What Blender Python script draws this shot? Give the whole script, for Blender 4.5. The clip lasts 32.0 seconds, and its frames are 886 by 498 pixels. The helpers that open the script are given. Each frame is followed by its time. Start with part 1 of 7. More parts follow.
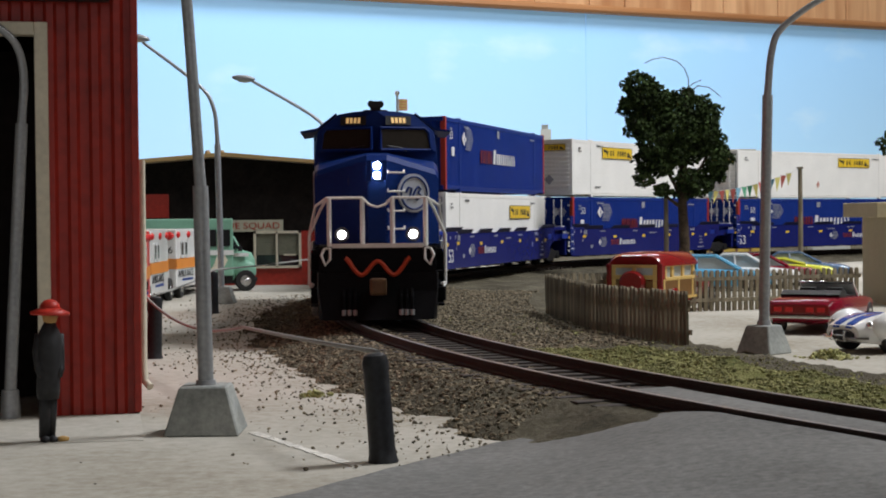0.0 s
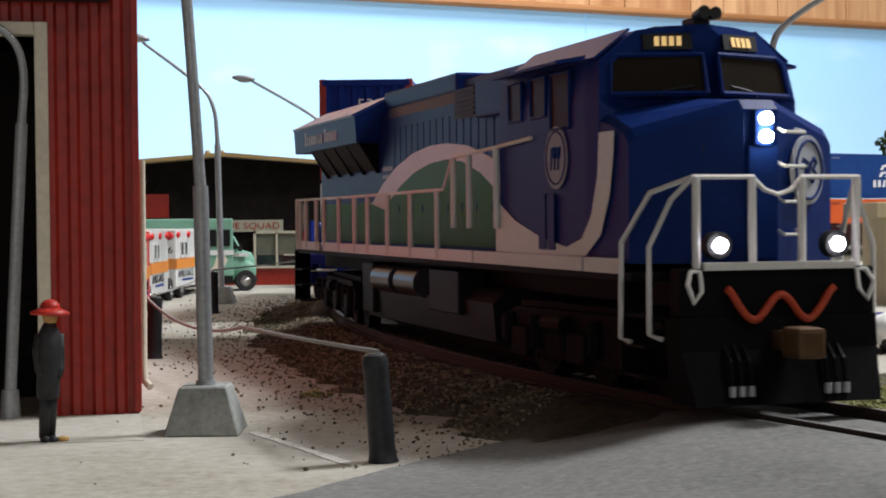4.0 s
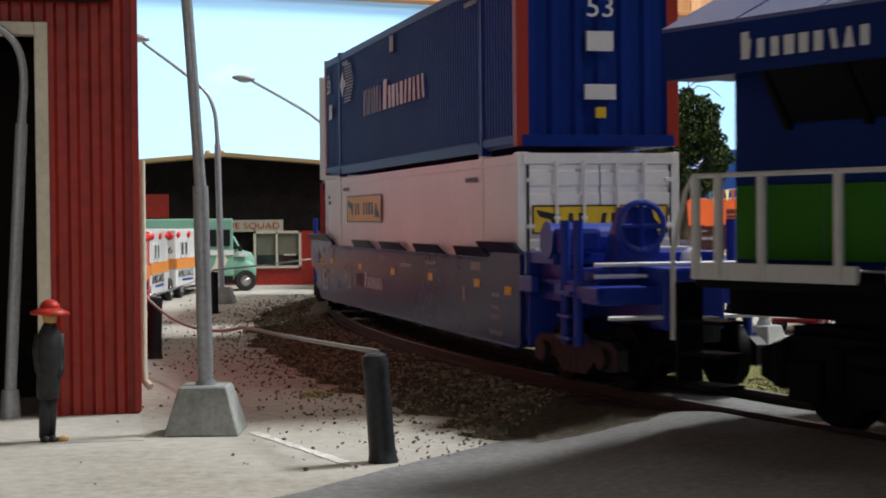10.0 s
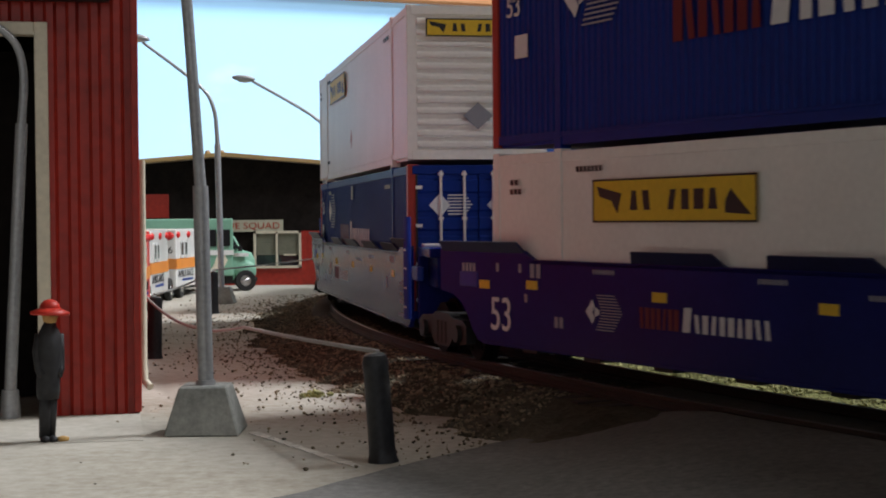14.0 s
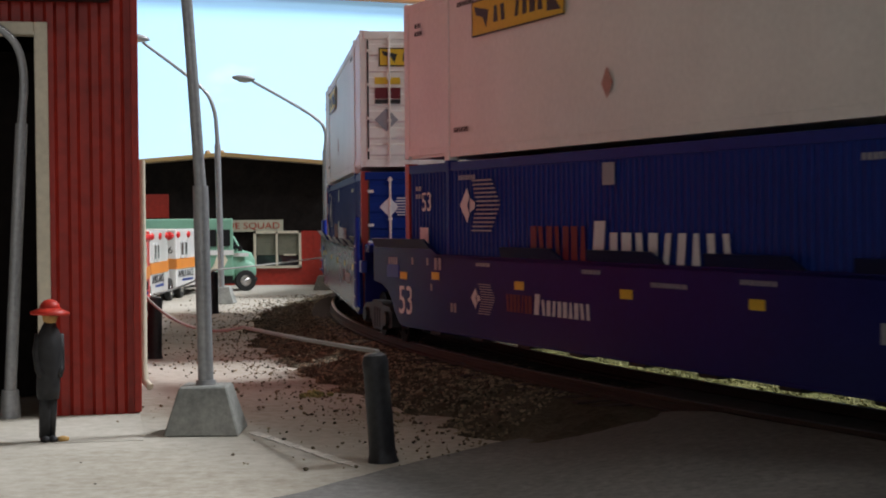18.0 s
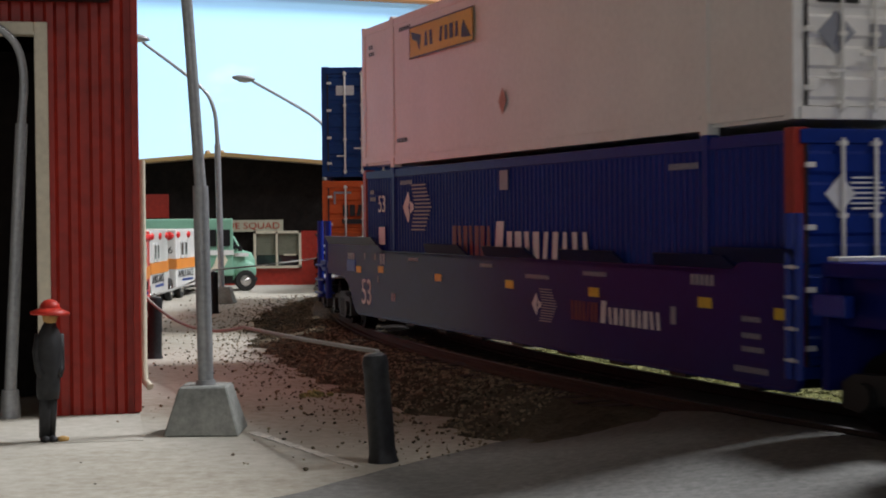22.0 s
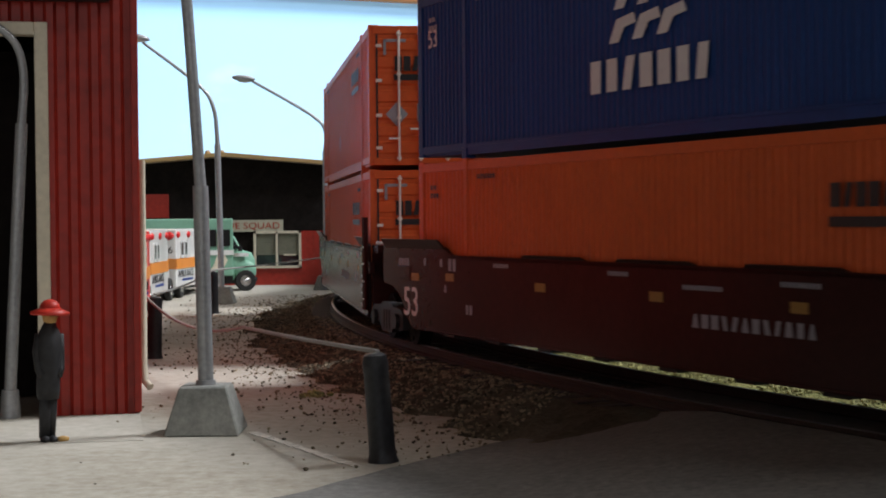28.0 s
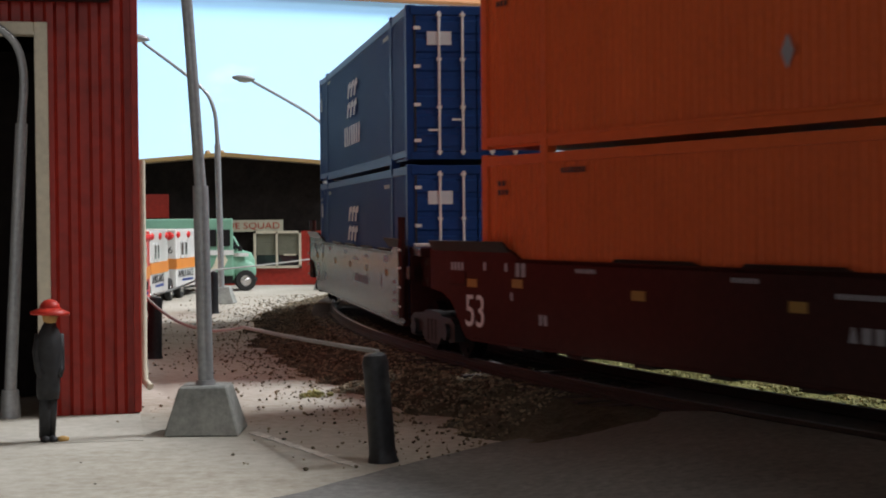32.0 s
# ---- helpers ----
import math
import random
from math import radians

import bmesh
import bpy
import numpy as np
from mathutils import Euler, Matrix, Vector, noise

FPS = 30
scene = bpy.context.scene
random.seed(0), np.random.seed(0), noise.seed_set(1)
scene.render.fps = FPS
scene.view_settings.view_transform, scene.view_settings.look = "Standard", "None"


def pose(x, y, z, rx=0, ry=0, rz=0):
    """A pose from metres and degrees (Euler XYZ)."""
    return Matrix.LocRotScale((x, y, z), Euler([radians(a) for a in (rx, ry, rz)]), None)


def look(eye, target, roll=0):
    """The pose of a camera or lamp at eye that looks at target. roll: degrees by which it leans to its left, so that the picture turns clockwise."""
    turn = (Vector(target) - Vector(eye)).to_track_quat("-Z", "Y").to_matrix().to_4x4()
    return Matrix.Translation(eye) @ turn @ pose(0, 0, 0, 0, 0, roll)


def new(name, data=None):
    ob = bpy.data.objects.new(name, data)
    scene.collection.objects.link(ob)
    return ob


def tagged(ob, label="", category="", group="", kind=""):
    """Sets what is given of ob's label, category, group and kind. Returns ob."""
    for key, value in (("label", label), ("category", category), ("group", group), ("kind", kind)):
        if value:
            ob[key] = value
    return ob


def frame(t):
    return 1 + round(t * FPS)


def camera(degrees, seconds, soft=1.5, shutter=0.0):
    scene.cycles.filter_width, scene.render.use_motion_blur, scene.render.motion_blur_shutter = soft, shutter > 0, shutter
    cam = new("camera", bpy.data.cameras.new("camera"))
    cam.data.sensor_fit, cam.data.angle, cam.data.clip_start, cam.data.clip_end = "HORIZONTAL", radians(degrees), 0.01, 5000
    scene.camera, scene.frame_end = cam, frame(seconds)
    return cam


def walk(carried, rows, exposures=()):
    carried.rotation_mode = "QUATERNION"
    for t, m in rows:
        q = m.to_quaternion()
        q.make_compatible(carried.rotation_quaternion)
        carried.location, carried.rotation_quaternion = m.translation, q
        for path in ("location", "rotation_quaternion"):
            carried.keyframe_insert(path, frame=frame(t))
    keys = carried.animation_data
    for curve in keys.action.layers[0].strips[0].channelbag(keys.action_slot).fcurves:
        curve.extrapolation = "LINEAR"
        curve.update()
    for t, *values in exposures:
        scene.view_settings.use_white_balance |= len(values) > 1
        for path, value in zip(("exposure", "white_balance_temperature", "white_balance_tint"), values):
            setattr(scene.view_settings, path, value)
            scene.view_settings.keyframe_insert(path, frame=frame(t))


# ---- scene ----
K = 0.001            # the layout is laid out in millimetres
EYE = 32.83          # height of the lens over the ground
RAIL = 6.0           # height of the rail heads over the ground
CX, CY, RAD = 769.08, 567.17, 797.86   # the curve of the track
PITCH = 230.17       # spacing of the well units
HALF_LOCO = 93.0

cam = camera(30.743, 32.0, soft=1.9, shutter=0.5)
EYE_POSE = Matrix.Translation((0, 0, EYE * K)) @ pose(0, 0, 0, 90 - 1.123, 0, 0) @ pose(0, 0, 0, 0, 0, -0.51)
walk(cam, [(0.0, EYE_POSE), (32.0, EYE_POSE)],
     [(0.0, -0.05), (1.0, 0.0), (2.0, 0.1), (3.0, 0.24), (3.5, 0.32), (5.5, 0.52), (8.0, 0.50), (10.0, 0.45), (12.0, 0.44),
      (14.0, 0.36), (17.0, 0.42), (20.0, 0.38), (23.0, 0.38), (25.5, 0.38), (28.0, 0.38), (32.0, 0.38)])

# ---- light ----
world = bpy.data.worlds.new("room_air")
scene.world = world
world.use_nodes = True
world.node_tree.nodes["Background"].inputs[0].default_value = (0.95, 0.96, 1.0, 1)
world.node_tree.nodes["Background"].inputs[1].default_value = 0.011


def area_lamp(name, x, y, z, sx, sy, watts, tint, aim=None):
    lamp = bpy.data.lights.new(name, "AREA")
    lamp.shape, lamp.size, lamp.size_y = "RECTANGLE", sx * K, sy * K
    lamp.energy, lamp.color = watts, tint
    ob = new(name, lamp)
    ob.matrix_world = look((x * K, y * K, z * K), Vector(aim or (x, y, 0)) * K)
    return ob


area_lamp("layout_lamp", 630, 570, 900, 210, 210, 13.2, (0.92, 0.945, 0.99), (90, 510, 0))
area_lamp("front_lamp", 700, -150, 900, 340, 280, 2.0, (0.97, 0.95, 0.93), (50, 250, 0))
# added low fill without a known source: lifts near flanks, barely the road
area_lamp("room_fill", -100, -1200, 300, 900, 400, 1.0, (0.95, 0.94, 1.0), (0, 600, 80))
area_lamp("backdrop_lamp", 150, 1350, 1000, 900, 120, 14.0, (0.93, 0.96, 1.0), (200, 1950, 150))

# ---- materials ----


def shader(name):
    m = bpy.data.materials.new(name)
    m.use_nodes = True
    nt = m.node_tree
    return m, nt, nt.nodes["Principled BSDF"]


def tint(c, k):
    return tuple(min(1.0, v * k) for v in c[:3]) + (1,)


def paint(name, col, rough=0.5, metal=0.0, grain=900.0, vary=0.12, bump=0.15, spec=0.4, blot=60.0, each=0.0, depth=0.0003):
    """Paint, plastic, metal or earth: grain and large blotches, with some relief."""
    m, nt, b = shader(name)
    n, l = nt.nodes, nt.links
    co = n.new("ShaderNodeTexCoord")
    a = n.new("ShaderNodeTexNoise")
    a.inputs["Scale"].default_value, a.inputs["Detail"].default_value = grain, 6
    c = n.new("ShaderNodeTexNoise")
    c.inputs["Scale"].default_value, c.inputs["Detail"].default_value = blot, 3
    l.new(co.outputs["Object"], a.inputs["Vector"])
    l.new(co.outputs["Object"], c.inputs["Vector"])
    add = n.new("ShaderNodeMath")
    add.operation = "ADD"
    l.new(a.outputs["Fac"], add.inputs[0])
    l.new(c.outputs["Fac"], add.inputs[1])
    last = add.outputs[0]
    if each:
        info = n.new("ShaderNodeObjectInfo")
        mul = n.new("ShaderNodeMath")
        mul.operation = "MULTIPLY_ADD"
        mul.inputs[1].default_value = each
        l.new(info.outputs["Random"], mul.inputs[0])
        l.new(last, mul.inputs[2])
        last = mul.outputs[0]
    ramp = n.new("ShaderNodeValToRGB")
    ramp.color_ramp.elements[0].position, ramp.color_ramp.elements[1].position = 0.30, 0.70
    half = n.new("ShaderNodeMath")
    half.operation = "MULTIPLY"
    half.inputs[1].default_value = 0.5
    l.new(last, half.inputs[0])
    ramp.color_ramp.elements[0].color, ramp.color_ramp.elements[1].color = tint(col, 1 - vary * 1.6), tint(col, 1 + vary * 1.6)
    l.new(half.outputs[0], ramp.inputs[0])
    l.new(ramp.outputs[0], b.inputs["Base Color"])
    b.inputs["Roughness"].default_value, b.inputs["Metallic"].default_value = rough, metal
    b.inputs["Specular IOR Level"].default_value = spec
    if bump:
        bp = n.new("ShaderNodeBump")
        bp.inputs["Strength"].default_value, bp.inputs["Distance"].default_value = bump, depth
        l.new(a.outputs["Fac"], bp.inputs["Height"])
        l.new(bp.outputs[0], b.inputs["Normal"])
    return m


def glow(name, col, power):
    m, nt, b = shader(name)
    b.inputs["Base Color"].default_value = (*col, 1)
    b.inputs["Emission Color"].default_value = (*col, 1)
    b.inputs["Emission Strength"].default_value = power
    return m


def earth(name, stops, grain, blot, rough=0.95, bump=0.6, depth=0.0006, split=0.5):
    """Ground cover: three colours mixed by fine and broad noise."""
    m, nt, b = shader(name)
    n, l = nt.nodes, nt.links
    co = n.new("ShaderNodeTexCoord")
    a = n.new("ShaderNodeTexNoise")
    a.inputs["Scale"].default_value, a.inputs["Detail"].default_value, a.inputs["Roughness"].default_value = grain, 8, 0.7
    c = n.new("ShaderNodeTexNoise")
    c.inputs["Scale"].default_value, c.inputs["Detail"].default_value = blot, 4
    mix = n.new("ShaderNodeMath")
    mix.operation = "MULTIPLY_ADD"
    mix.inputs[1].default_value = split
    sc = n.new("ShaderNodeMath")
    sc.operation = "MULTIPLY"
    sc.inputs[1].default_value = 1 - split
    for q in (a, c):
        l.new(co.outputs["Object"], q.inputs["Vector"])
    l.new(c.outputs["Fac"], sc.inputs[0])
    l.new(a.outputs["Fac"], mix.inputs[0])
    l.new(sc.outputs[0], mix.inputs[2])
    ramp = n.new("ShaderNodeValToRGB")
    e = ramp.color_ramp.elements
    e[0].position, e[0].color = 0.36, (*stops[0], 1)
    e[1].position, e[1].color = 0.64, (*stops[-1], 1)
    for i, s in enumerate(stops[1:-1]):
        e.new(0.36 + 0.28 * (i + 1) / (len(stops) - 1)).color = (*s, 1)
    l.new(mix.outputs[0], ramp.inputs[0])
    l.new(ramp.outputs[0], b.inputs["Base Color"])
    b.inputs["Roughness"].default_value, b.inputs["Specular IOR Level"].default_value = rough, 0.2
    bp = n.new("ShaderNodeBump")
    bp.inputs["Strength"].default_value, bp.inputs["Distance"].default_value = bump, depth
    l.new(a.outputs["Fac"], bp.inputs["Height"])
    l.new(bp.outputs[0], b.inputs["Normal"])
    return m


def sky_paint():
    """Painted sky board: deeper blue above, pale haze low down, faint clouds, a wheat field along the foot."""
    m, nt, b = shader("painted_sky")
    n, l = nt.nodes, nt.links
    co = n.new("ShaderNodeTexCoord")
    sep = n.new("ShaderNodeSeparateXYZ")
    l.new(co.outputs["Object"], sep.inputs[0])
    ramp = n.new("ShaderNodeValToRGB")
    e = ramp.color_ramp.elements
    e[0].position, e[0].color = 0.0, (0.50, 0.76, 0.95, 1)
    e[1].position, e[1].color = 1.0, (0.34, 0.63, 0.96, 1)
    sc = n.new("ShaderNodeMath")
    sc.operation = "MULTIPLY"
    sc.inputs[1].default_value = 3.3
    l.new(sep.outputs["Z"], sc.inputs[0])
    l.new(sc.outputs[0], ramp.inputs[0])
    cl = n.new("ShaderNodeTexNoise")
    cl.inputs["Scale"].default_value, cl.inputs["Detail"].default_value = 5.0, 5
    mp = n.new("ShaderNodeMapping")
    mp.inputs["Scale"].default_value = (1.0, 1.0, 2.2)
    l.new(co.outputs["Object"], mp.inputs[0])
    l.new(mp.outputs[0], cl.inputs["Vector"])
    cr = n.new("ShaderNodeValToRGB")
    cr.color_ramp.elements[0].position, cr.color_ramp.elements[1].position = 0.60, 0.78
    cr.color_ramp.elements[1].color = (0.5, 0.5, 0.5, 1)
    l.new(cl.outputs["Fac"], cr.inputs[0])
    mx = n.new("ShaderNodeMix")
    mx.data_type = "RGBA"
    mx.inputs["B"].default_value = (0.80, 0.90, 0.95, 1)
    l.new(cr.outputs[0], mx.inputs["Factor"])
    l.new(ramp.outputs[0], mx.inputs["A"])
    l.new(mx.outputs["Result"], b.inputs["Base Color"])
    # added self-glow: the board gives off its own colours to look brighter lit
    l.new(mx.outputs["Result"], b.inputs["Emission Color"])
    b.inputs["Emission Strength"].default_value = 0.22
    b.inputs["Roughness"].default_value = 0.8
    return m


def wood(name, a, c, scale=14.0, stretch=(1, 1, 0.08), rough=0.45, each=0.5):
    m, nt, b = shader(name)
    n, l = nt.nodes, nt.links
    co = n.new("ShaderNodeTexCoord")
    mp = n.new("ShaderNodeMapping")
    mp.inputs["Scale"].default_value = stretch
    l.new(co.outputs["Object"], mp.inputs[0])
    no = n.new("ShaderNodeTexNoise")
    no.inputs["Scale"].default_value, no.inputs["Detail"].default_value, no.inputs["Distortion"].default_value = scale, 7, 0.8
    l.new(mp.outputs[0], no.inputs["Vector"])
    info = n.new("ShaderNodeObjectInfo")
    ma = n.new("ShaderNodeMath")
    ma.operation = "MULTIPLY_ADD"
    ma.inputs[1].default_value = each * 0.3
    l.new(info.outputs["Random"], ma.inputs[0])
    l.new(no.outputs["Fac"], ma.inputs[2])
    ramp = n.new("ShaderNodeValToRGB")
    e = ramp.color_ramp.elements
    e[0].position, e[0].color = 0.35, (*a, 1)
    e[1].position, e[1].color = 0.85, (*c, 1)
    l.new(ma.outputs[0], ramp.inputs[0])
    l.new(ramp.outputs[0], b.inputs["Base Color"])
    b.inputs["Roughness"].default_value = rough
    bp = n.new("ShaderNodeBump")
    bp.inputs["Strength"].default_value, bp.inputs["Distance"].default_value = 0.15, 0.0004
    l.new(no.outputs["Fac"], bp.inputs["Height"])
    l.new(bp.outputs[0], b.inputs["Normal"])
    return m


def glass(name, col=(0.9, 0.95, 0.95), rough=0.05):
    m, nt, b = shader(name)
    b.inputs["Base Color"].default_value = (*col, 1)
    b.inputs["Roughness"].default_value, b.inputs["Transmission Weight"].default_value = rough, 1.0
    b.inputs["IOR"].default_value = 1.15
    return m


M = dict(
    concrete=earth("concrete", [(0.275, 0.245, 0.19), (0.415, 0.388, 0.33), (0.52, 0.49, 0.43)], 420, 16, bump=0.3, depth=0.0002, split=0.45),
    asphalt=earth("asphalt", [(0.105, 0.104, 0.098), (0.17, 0.167, 0.158), (0.25, 0.247, 0.235)], 800, 18, bump=0.25, depth=0.0002),
    ballast=earth("ballast_earth", [(0.04, 0.034, 0.022), (0.095, 0.082, 0.055), (0.17, 0.15, 0.105)], 900, 60, bump=0.9, depth=0.0011),
    stone=paint("ballast_stone", (0.108, 0.089, 0.061), 0.95, 0, 800, 0.5, 0.4, 0.2, 300, 1.2),
    turf=earth("turf", [(0.07, 0.08, 0.025), (0.20, 0.20, 0.065), (0.33, 0.30, 0.13)], 900, 60, bump=1.0, depth=0.0012),
    tuft=paint("turf_clump", (0.20, 0.195, 0.085), 0.95, 0, 1500, 0.5, 0.6, 0.2, 200, 1.4),
    moss=paint("moss_clump", (0.13, 0.125, 0.055), 0.95, 0, 1500, 0.5, 0.6, 0.2, 200, 1.0),
    tieplastic=paint("tie_plastic", (0.030, 0.022, 0.018), 0.7, 0, 900, 0.3),
    railside=paint("rail_rust", (0.037, 0.024, 0.019), 0.78, 0.05, 1500, 0.3),
    railtop=paint("rail_steel", (0.26, 0.24, 0.24), 0.5, 1.0, 1500, 0.1, 0.05),
    sky=sky_paint(),
    field=earth("painted_field", [(0.42, 0.30, 0.06), (0.62, 0.44, 0.10), (0.70, 0.52, 0.16)], 60, 12, bump=0.0),
    panel=wood("wood_panelling", (0.44, 0.20, 0.085), (0.78, 0.46, 0.24), 9.0, (6, 6, 0.5)),
    panel_trim=wood("wood_moulding", (0.28, 0.12, 0.045), (0.42, 0.20, 0.08), 12.0, (0.3, 0.3, 4)),
    plaster=paint("room_plaster", (0.40, 0.36, 0.31), 0.9, 0, 30, 0.06, 0.1),
    red=paint("red_siding", (0.34, 0.024, 0.014), 0.42, 0, 500, 0.22, 0.12, 0.45, 25),
    cream=paint("cream_trim", (0.66, 0.60, 0.47), 0.6, 0, 900, 0.10, 0.1),
    white=paint("white_paint", (0.78, 0.77, 0.73), 0.45, 0, 900, 0.05, 0.05),
    black=paint("black_plastic", (0.009, 0.009, 0.010), 0.55, 0, 900, 0.3, 0.1),
    rubber=paint("tyre_rubber", (0.02, 0.02, 0.02), 0.7, 0, 900, 0.3, 0.1),
    # near-black brown: shade of the bay and the eaves is in the colour
    darkbrown=paint("shaded_dark_brown", (0.012, 0.009, 0.008), 0.9, 0, 500, 0.4, 0.1, 0.12),
    tan=paint("tan_fascia", (0.45, 0.29, 0.12), 0.6, 0, 600, 0.12, 0.1),
    steel=paint("lamp_post_grey", (0.34, 0.35, 0.36), 0.42, 0.45, 1300, 0.15, 0.08),
    castconc=earth("cast_base", [(0.20, 0.21, 0.20), (0.30, 0.31, 0.29), (0.40, 0.41, 0.38)], 1100, 120, bump=0.35, depth=0.0003),
    wire=paint("grey_cord", (0.30, 0.30, 0.28), 0.7, 0, 2500, 0.15, 0.3),
    bollard=paint("bollard_black", (0.016, 0.017, 0.020), 0.45, 0, 1100, 0.5, 0.25),
    coat=paint("figurine_black", (0.022, 0.022, 0.024), 0.6, 0, 700, 0.5, 0.3),
    redhat=paint("figurine_red", (0.55, 0.035, 0.02), 0.5, 0, 700, 0.2, 0.1),
    skin=paint("figurine_tan", (0.50, 0.30, 0.10), 0.6, 0, 700, 0.2, 0.1),
    navy=paint("loco_blue", (0.006, 0.024, 0.135), 0.40, 0, 900, 0.10, 0.04, 0.09),
    roofblue=paint("loco_roof_blue", (0.014, 0.036, 0.17), 0.34, 0, 700, 0.10, 0.05, 0.9),
    lgreen=paint("loco_green", (0.034, 0.170, 0.012), 0.45, 0, 900, 0.10, 0.04, 0.12),
    lwhite=paint("loco_white", (0.66, 0.65, 0.62), 0.4, 0, 900, 0.06, 0.04),
    lgrey=paint("loco_frame", (0.004, 0.004, 0.005), 0.6, 0, 900, 0.3, 0.1, 0.08),
    tankgrey=paint("tank_grey", (0.007, 0.007, 0.009), 0.5, 0.0, 900, 0.2, 0.1, 0.12),
    airtank=paint("air_tank_grey", (0.030, 0.031, 0.036), 0.3, 0.0, 900, 0.2, 0.05, 0.4),
    orangehose=paint("orange_hose", (0.46, 0.055, 0.018), 0.5, 0, 900, 0.1, 0.1),
    brass=paint("coupler_brown", (0.11, 0.060, 0.028), 0.45, 0.5, 900, 0.2, 0.1),
    cblue=paint("container_blue", (0.008, 0.029, 0.20), 0.42, 0, 900, 0.10, 0.04, 0.10),
    dblue=paint("container_deep_blue", (0.014, 0.050, 0.185), 0.42, 0, 900, 0.10, 0.04, 0.12),
    cwhite=paint("container_white", (0.82, 0.81, 0.78), 0.42, 0, 900, 0.05, 0.04),
    corange=paint("container_orange", (0.62, 0.112, 0.028), 0.42, 0, 900, 0.08, 0.04, 0.2),
    cred=paint("container_red", (0.35, 0.030, 0.018), 0.45, 0, 900, 0.12, 0.04),
    wblue=paint("well_blue", (0.010, 0.015, 0.125), 0.24, 0, 900, 0.12, 0.015, 0.065),
    wbluesill=paint("guide_blue", (0.012, 0.015, 0.060), 0.45, 0, 900, 0.2, 0.05, 0.3),
    wbrownsill=paint("guide_brown", (0.030, 0.014, 0.012), 0.45, 0, 900, 0.2, 0.05, 0.3),
    wblue2=paint("well_bright_blue", (0.010, 0.032, 0.26), 0.4, 0, 900, 0.10, 0.05, 0.3),
    wbrown=paint("well_brown", (0.036, 0.012, 0.011), 0.24, 0, 900, 0.15, 0.015, 0.08),
    yellow=paint("sign_yellow", (0.72, 0.48, 0.03), 0.5, 0, 900, 0.08, 0.04),
    dullyellow=paint("dull_yellow_mark", (0.30, 0.17, 0.03), 0.5, 0, 900, 0.1, 0.0),
    mark=paint("white_lettering", (0.66, 0.66, 0.68), 0.5, 0, 900, 0.05, 0.0),
    palemark=paint("pale_blue_mark", (0.36, 0.38, 0.42), 0.5, 0, 900, 0.05, 0.0),
    markgrey=paint("grey_lettering", (0.28, 0.29, 0.33), 0.5, 0, 900, 0.05, 0.0),
    markred=paint("red_lettering", (0.13, 0.008, 0.016), 0.5, 0, 900, 0.05, 0.0),
    ink=paint("black_lettering", (0.02, 0.02, 0.022), 0.5, 0, 900, 0.05, 0.0),
    lampglow=glow("headlight_glow", (1.0, 0.93, 0.80), 60.0),
    ditchglow=glow("ditch_light_glow", (0.93, 0.90, 1.0), 50.0),
    boardglow=glow("number_board_glow", (0.95, 0.62, 0.25), 0.4),
    chrome=paint("chrome", (0.75, 0.75, 0.76), 0.18, 1.0, 900, 0.05, 0.02),
    mint=paint("mint_green", (0.20, 0.40, 0.29), 0.45, 0, 900, 0.08, 0.04),
    mintdark=paint("dark_green", (0.04, 0.12, 0.08), 0.5, 0, 900, 0.1, 0.04),
    ambred=paint("light_red", (0.60, 0.02, 0.02), 0.3, 0, 900, 0.1, 0.02),
    amborange=paint("stripe_orange", (0.72, 0.25, 0.04), 0.45, 0, 900, 0.06, 0.02),
    ambblue=paint("stripe_blue", (0.03, 0.07, 0.28), 0.45, 0, 900, 0.06, 0.02),
    window=paint("dark_window", (0.02, 0.022, 0.025), 0.08, 0, 900, 0.1, 0.0, 0.6),
    cabglass=paint("cab_glass", (0.020, 0.016, 0.012), 0.30, 0, 900, 0.1, 0.0, 0.05),
    blind=paint("window_blind", (0.46, 0.44, 0.34), 0.6, 0, 500, 0.1, 0.05),
    glass=glass("clear_glass"),
    shade=paint("olive_blind", (0.17, 0.17, 0.125), 0.6, 0, 500, 0.1, 0.05),
    fence=wood("fence_wood", (0.075, 0.060, 0.040), (0.33, 0.28, 0.19), 500, (1, 1, 0.15), 0.85, 1.2),
    wagonred=paint("car_maroon", (0.22, 0.012, 0.012), 0.16, 0, 900, 0.06, 0.0, 0.6),
    wagonwood=paint("car_wood_yellow", (0.62, 0.42, 0.14), 0.35, 0, 900, 0.1, 0.0),
    wagonbrown=paint("car_wood_brown", (0.18, 0.09, 0.03), 0.35, 0, 900, 0.2, 0.0),
    carred=paint("car_red", (0.20, 0.006, 0.020), 0.14, 0, 900, 0.05, 0.0, 0.6),
    carwhite=paint("car_white", (0.74, 0.74, 0.72), 0.16, 0, 900, 0.04, 0.0, 0.6),
    carblue=paint("car_sky_blue", (0.13, 0.40, 0.62), 0.16, 0, 900, 0.05, 0.0, 0.6),
    carnavy=paint("car_steel_blue", (0.10, 0.16, 0.27), 0.16, 0, 900, 0.05, 0.0, 0.6),
    caryellow=paint("car_yellow", (0.62, 0.62, 0.06), 0.16, 0, 900, 0.05, 0.0, 0.6),
    stripeblue=paint("car_stripe_blue", (0.03, 0.08, 0.36), 0.16, 0, 900, 0.05, 0.0, 0.6),
    bark=earth("tree_bark", [(0.02, 0.014, 0.010), (0.05, 0.035, 0.022), (0.09, 0.065, 0.045)], 900, 150, bump=0.8),
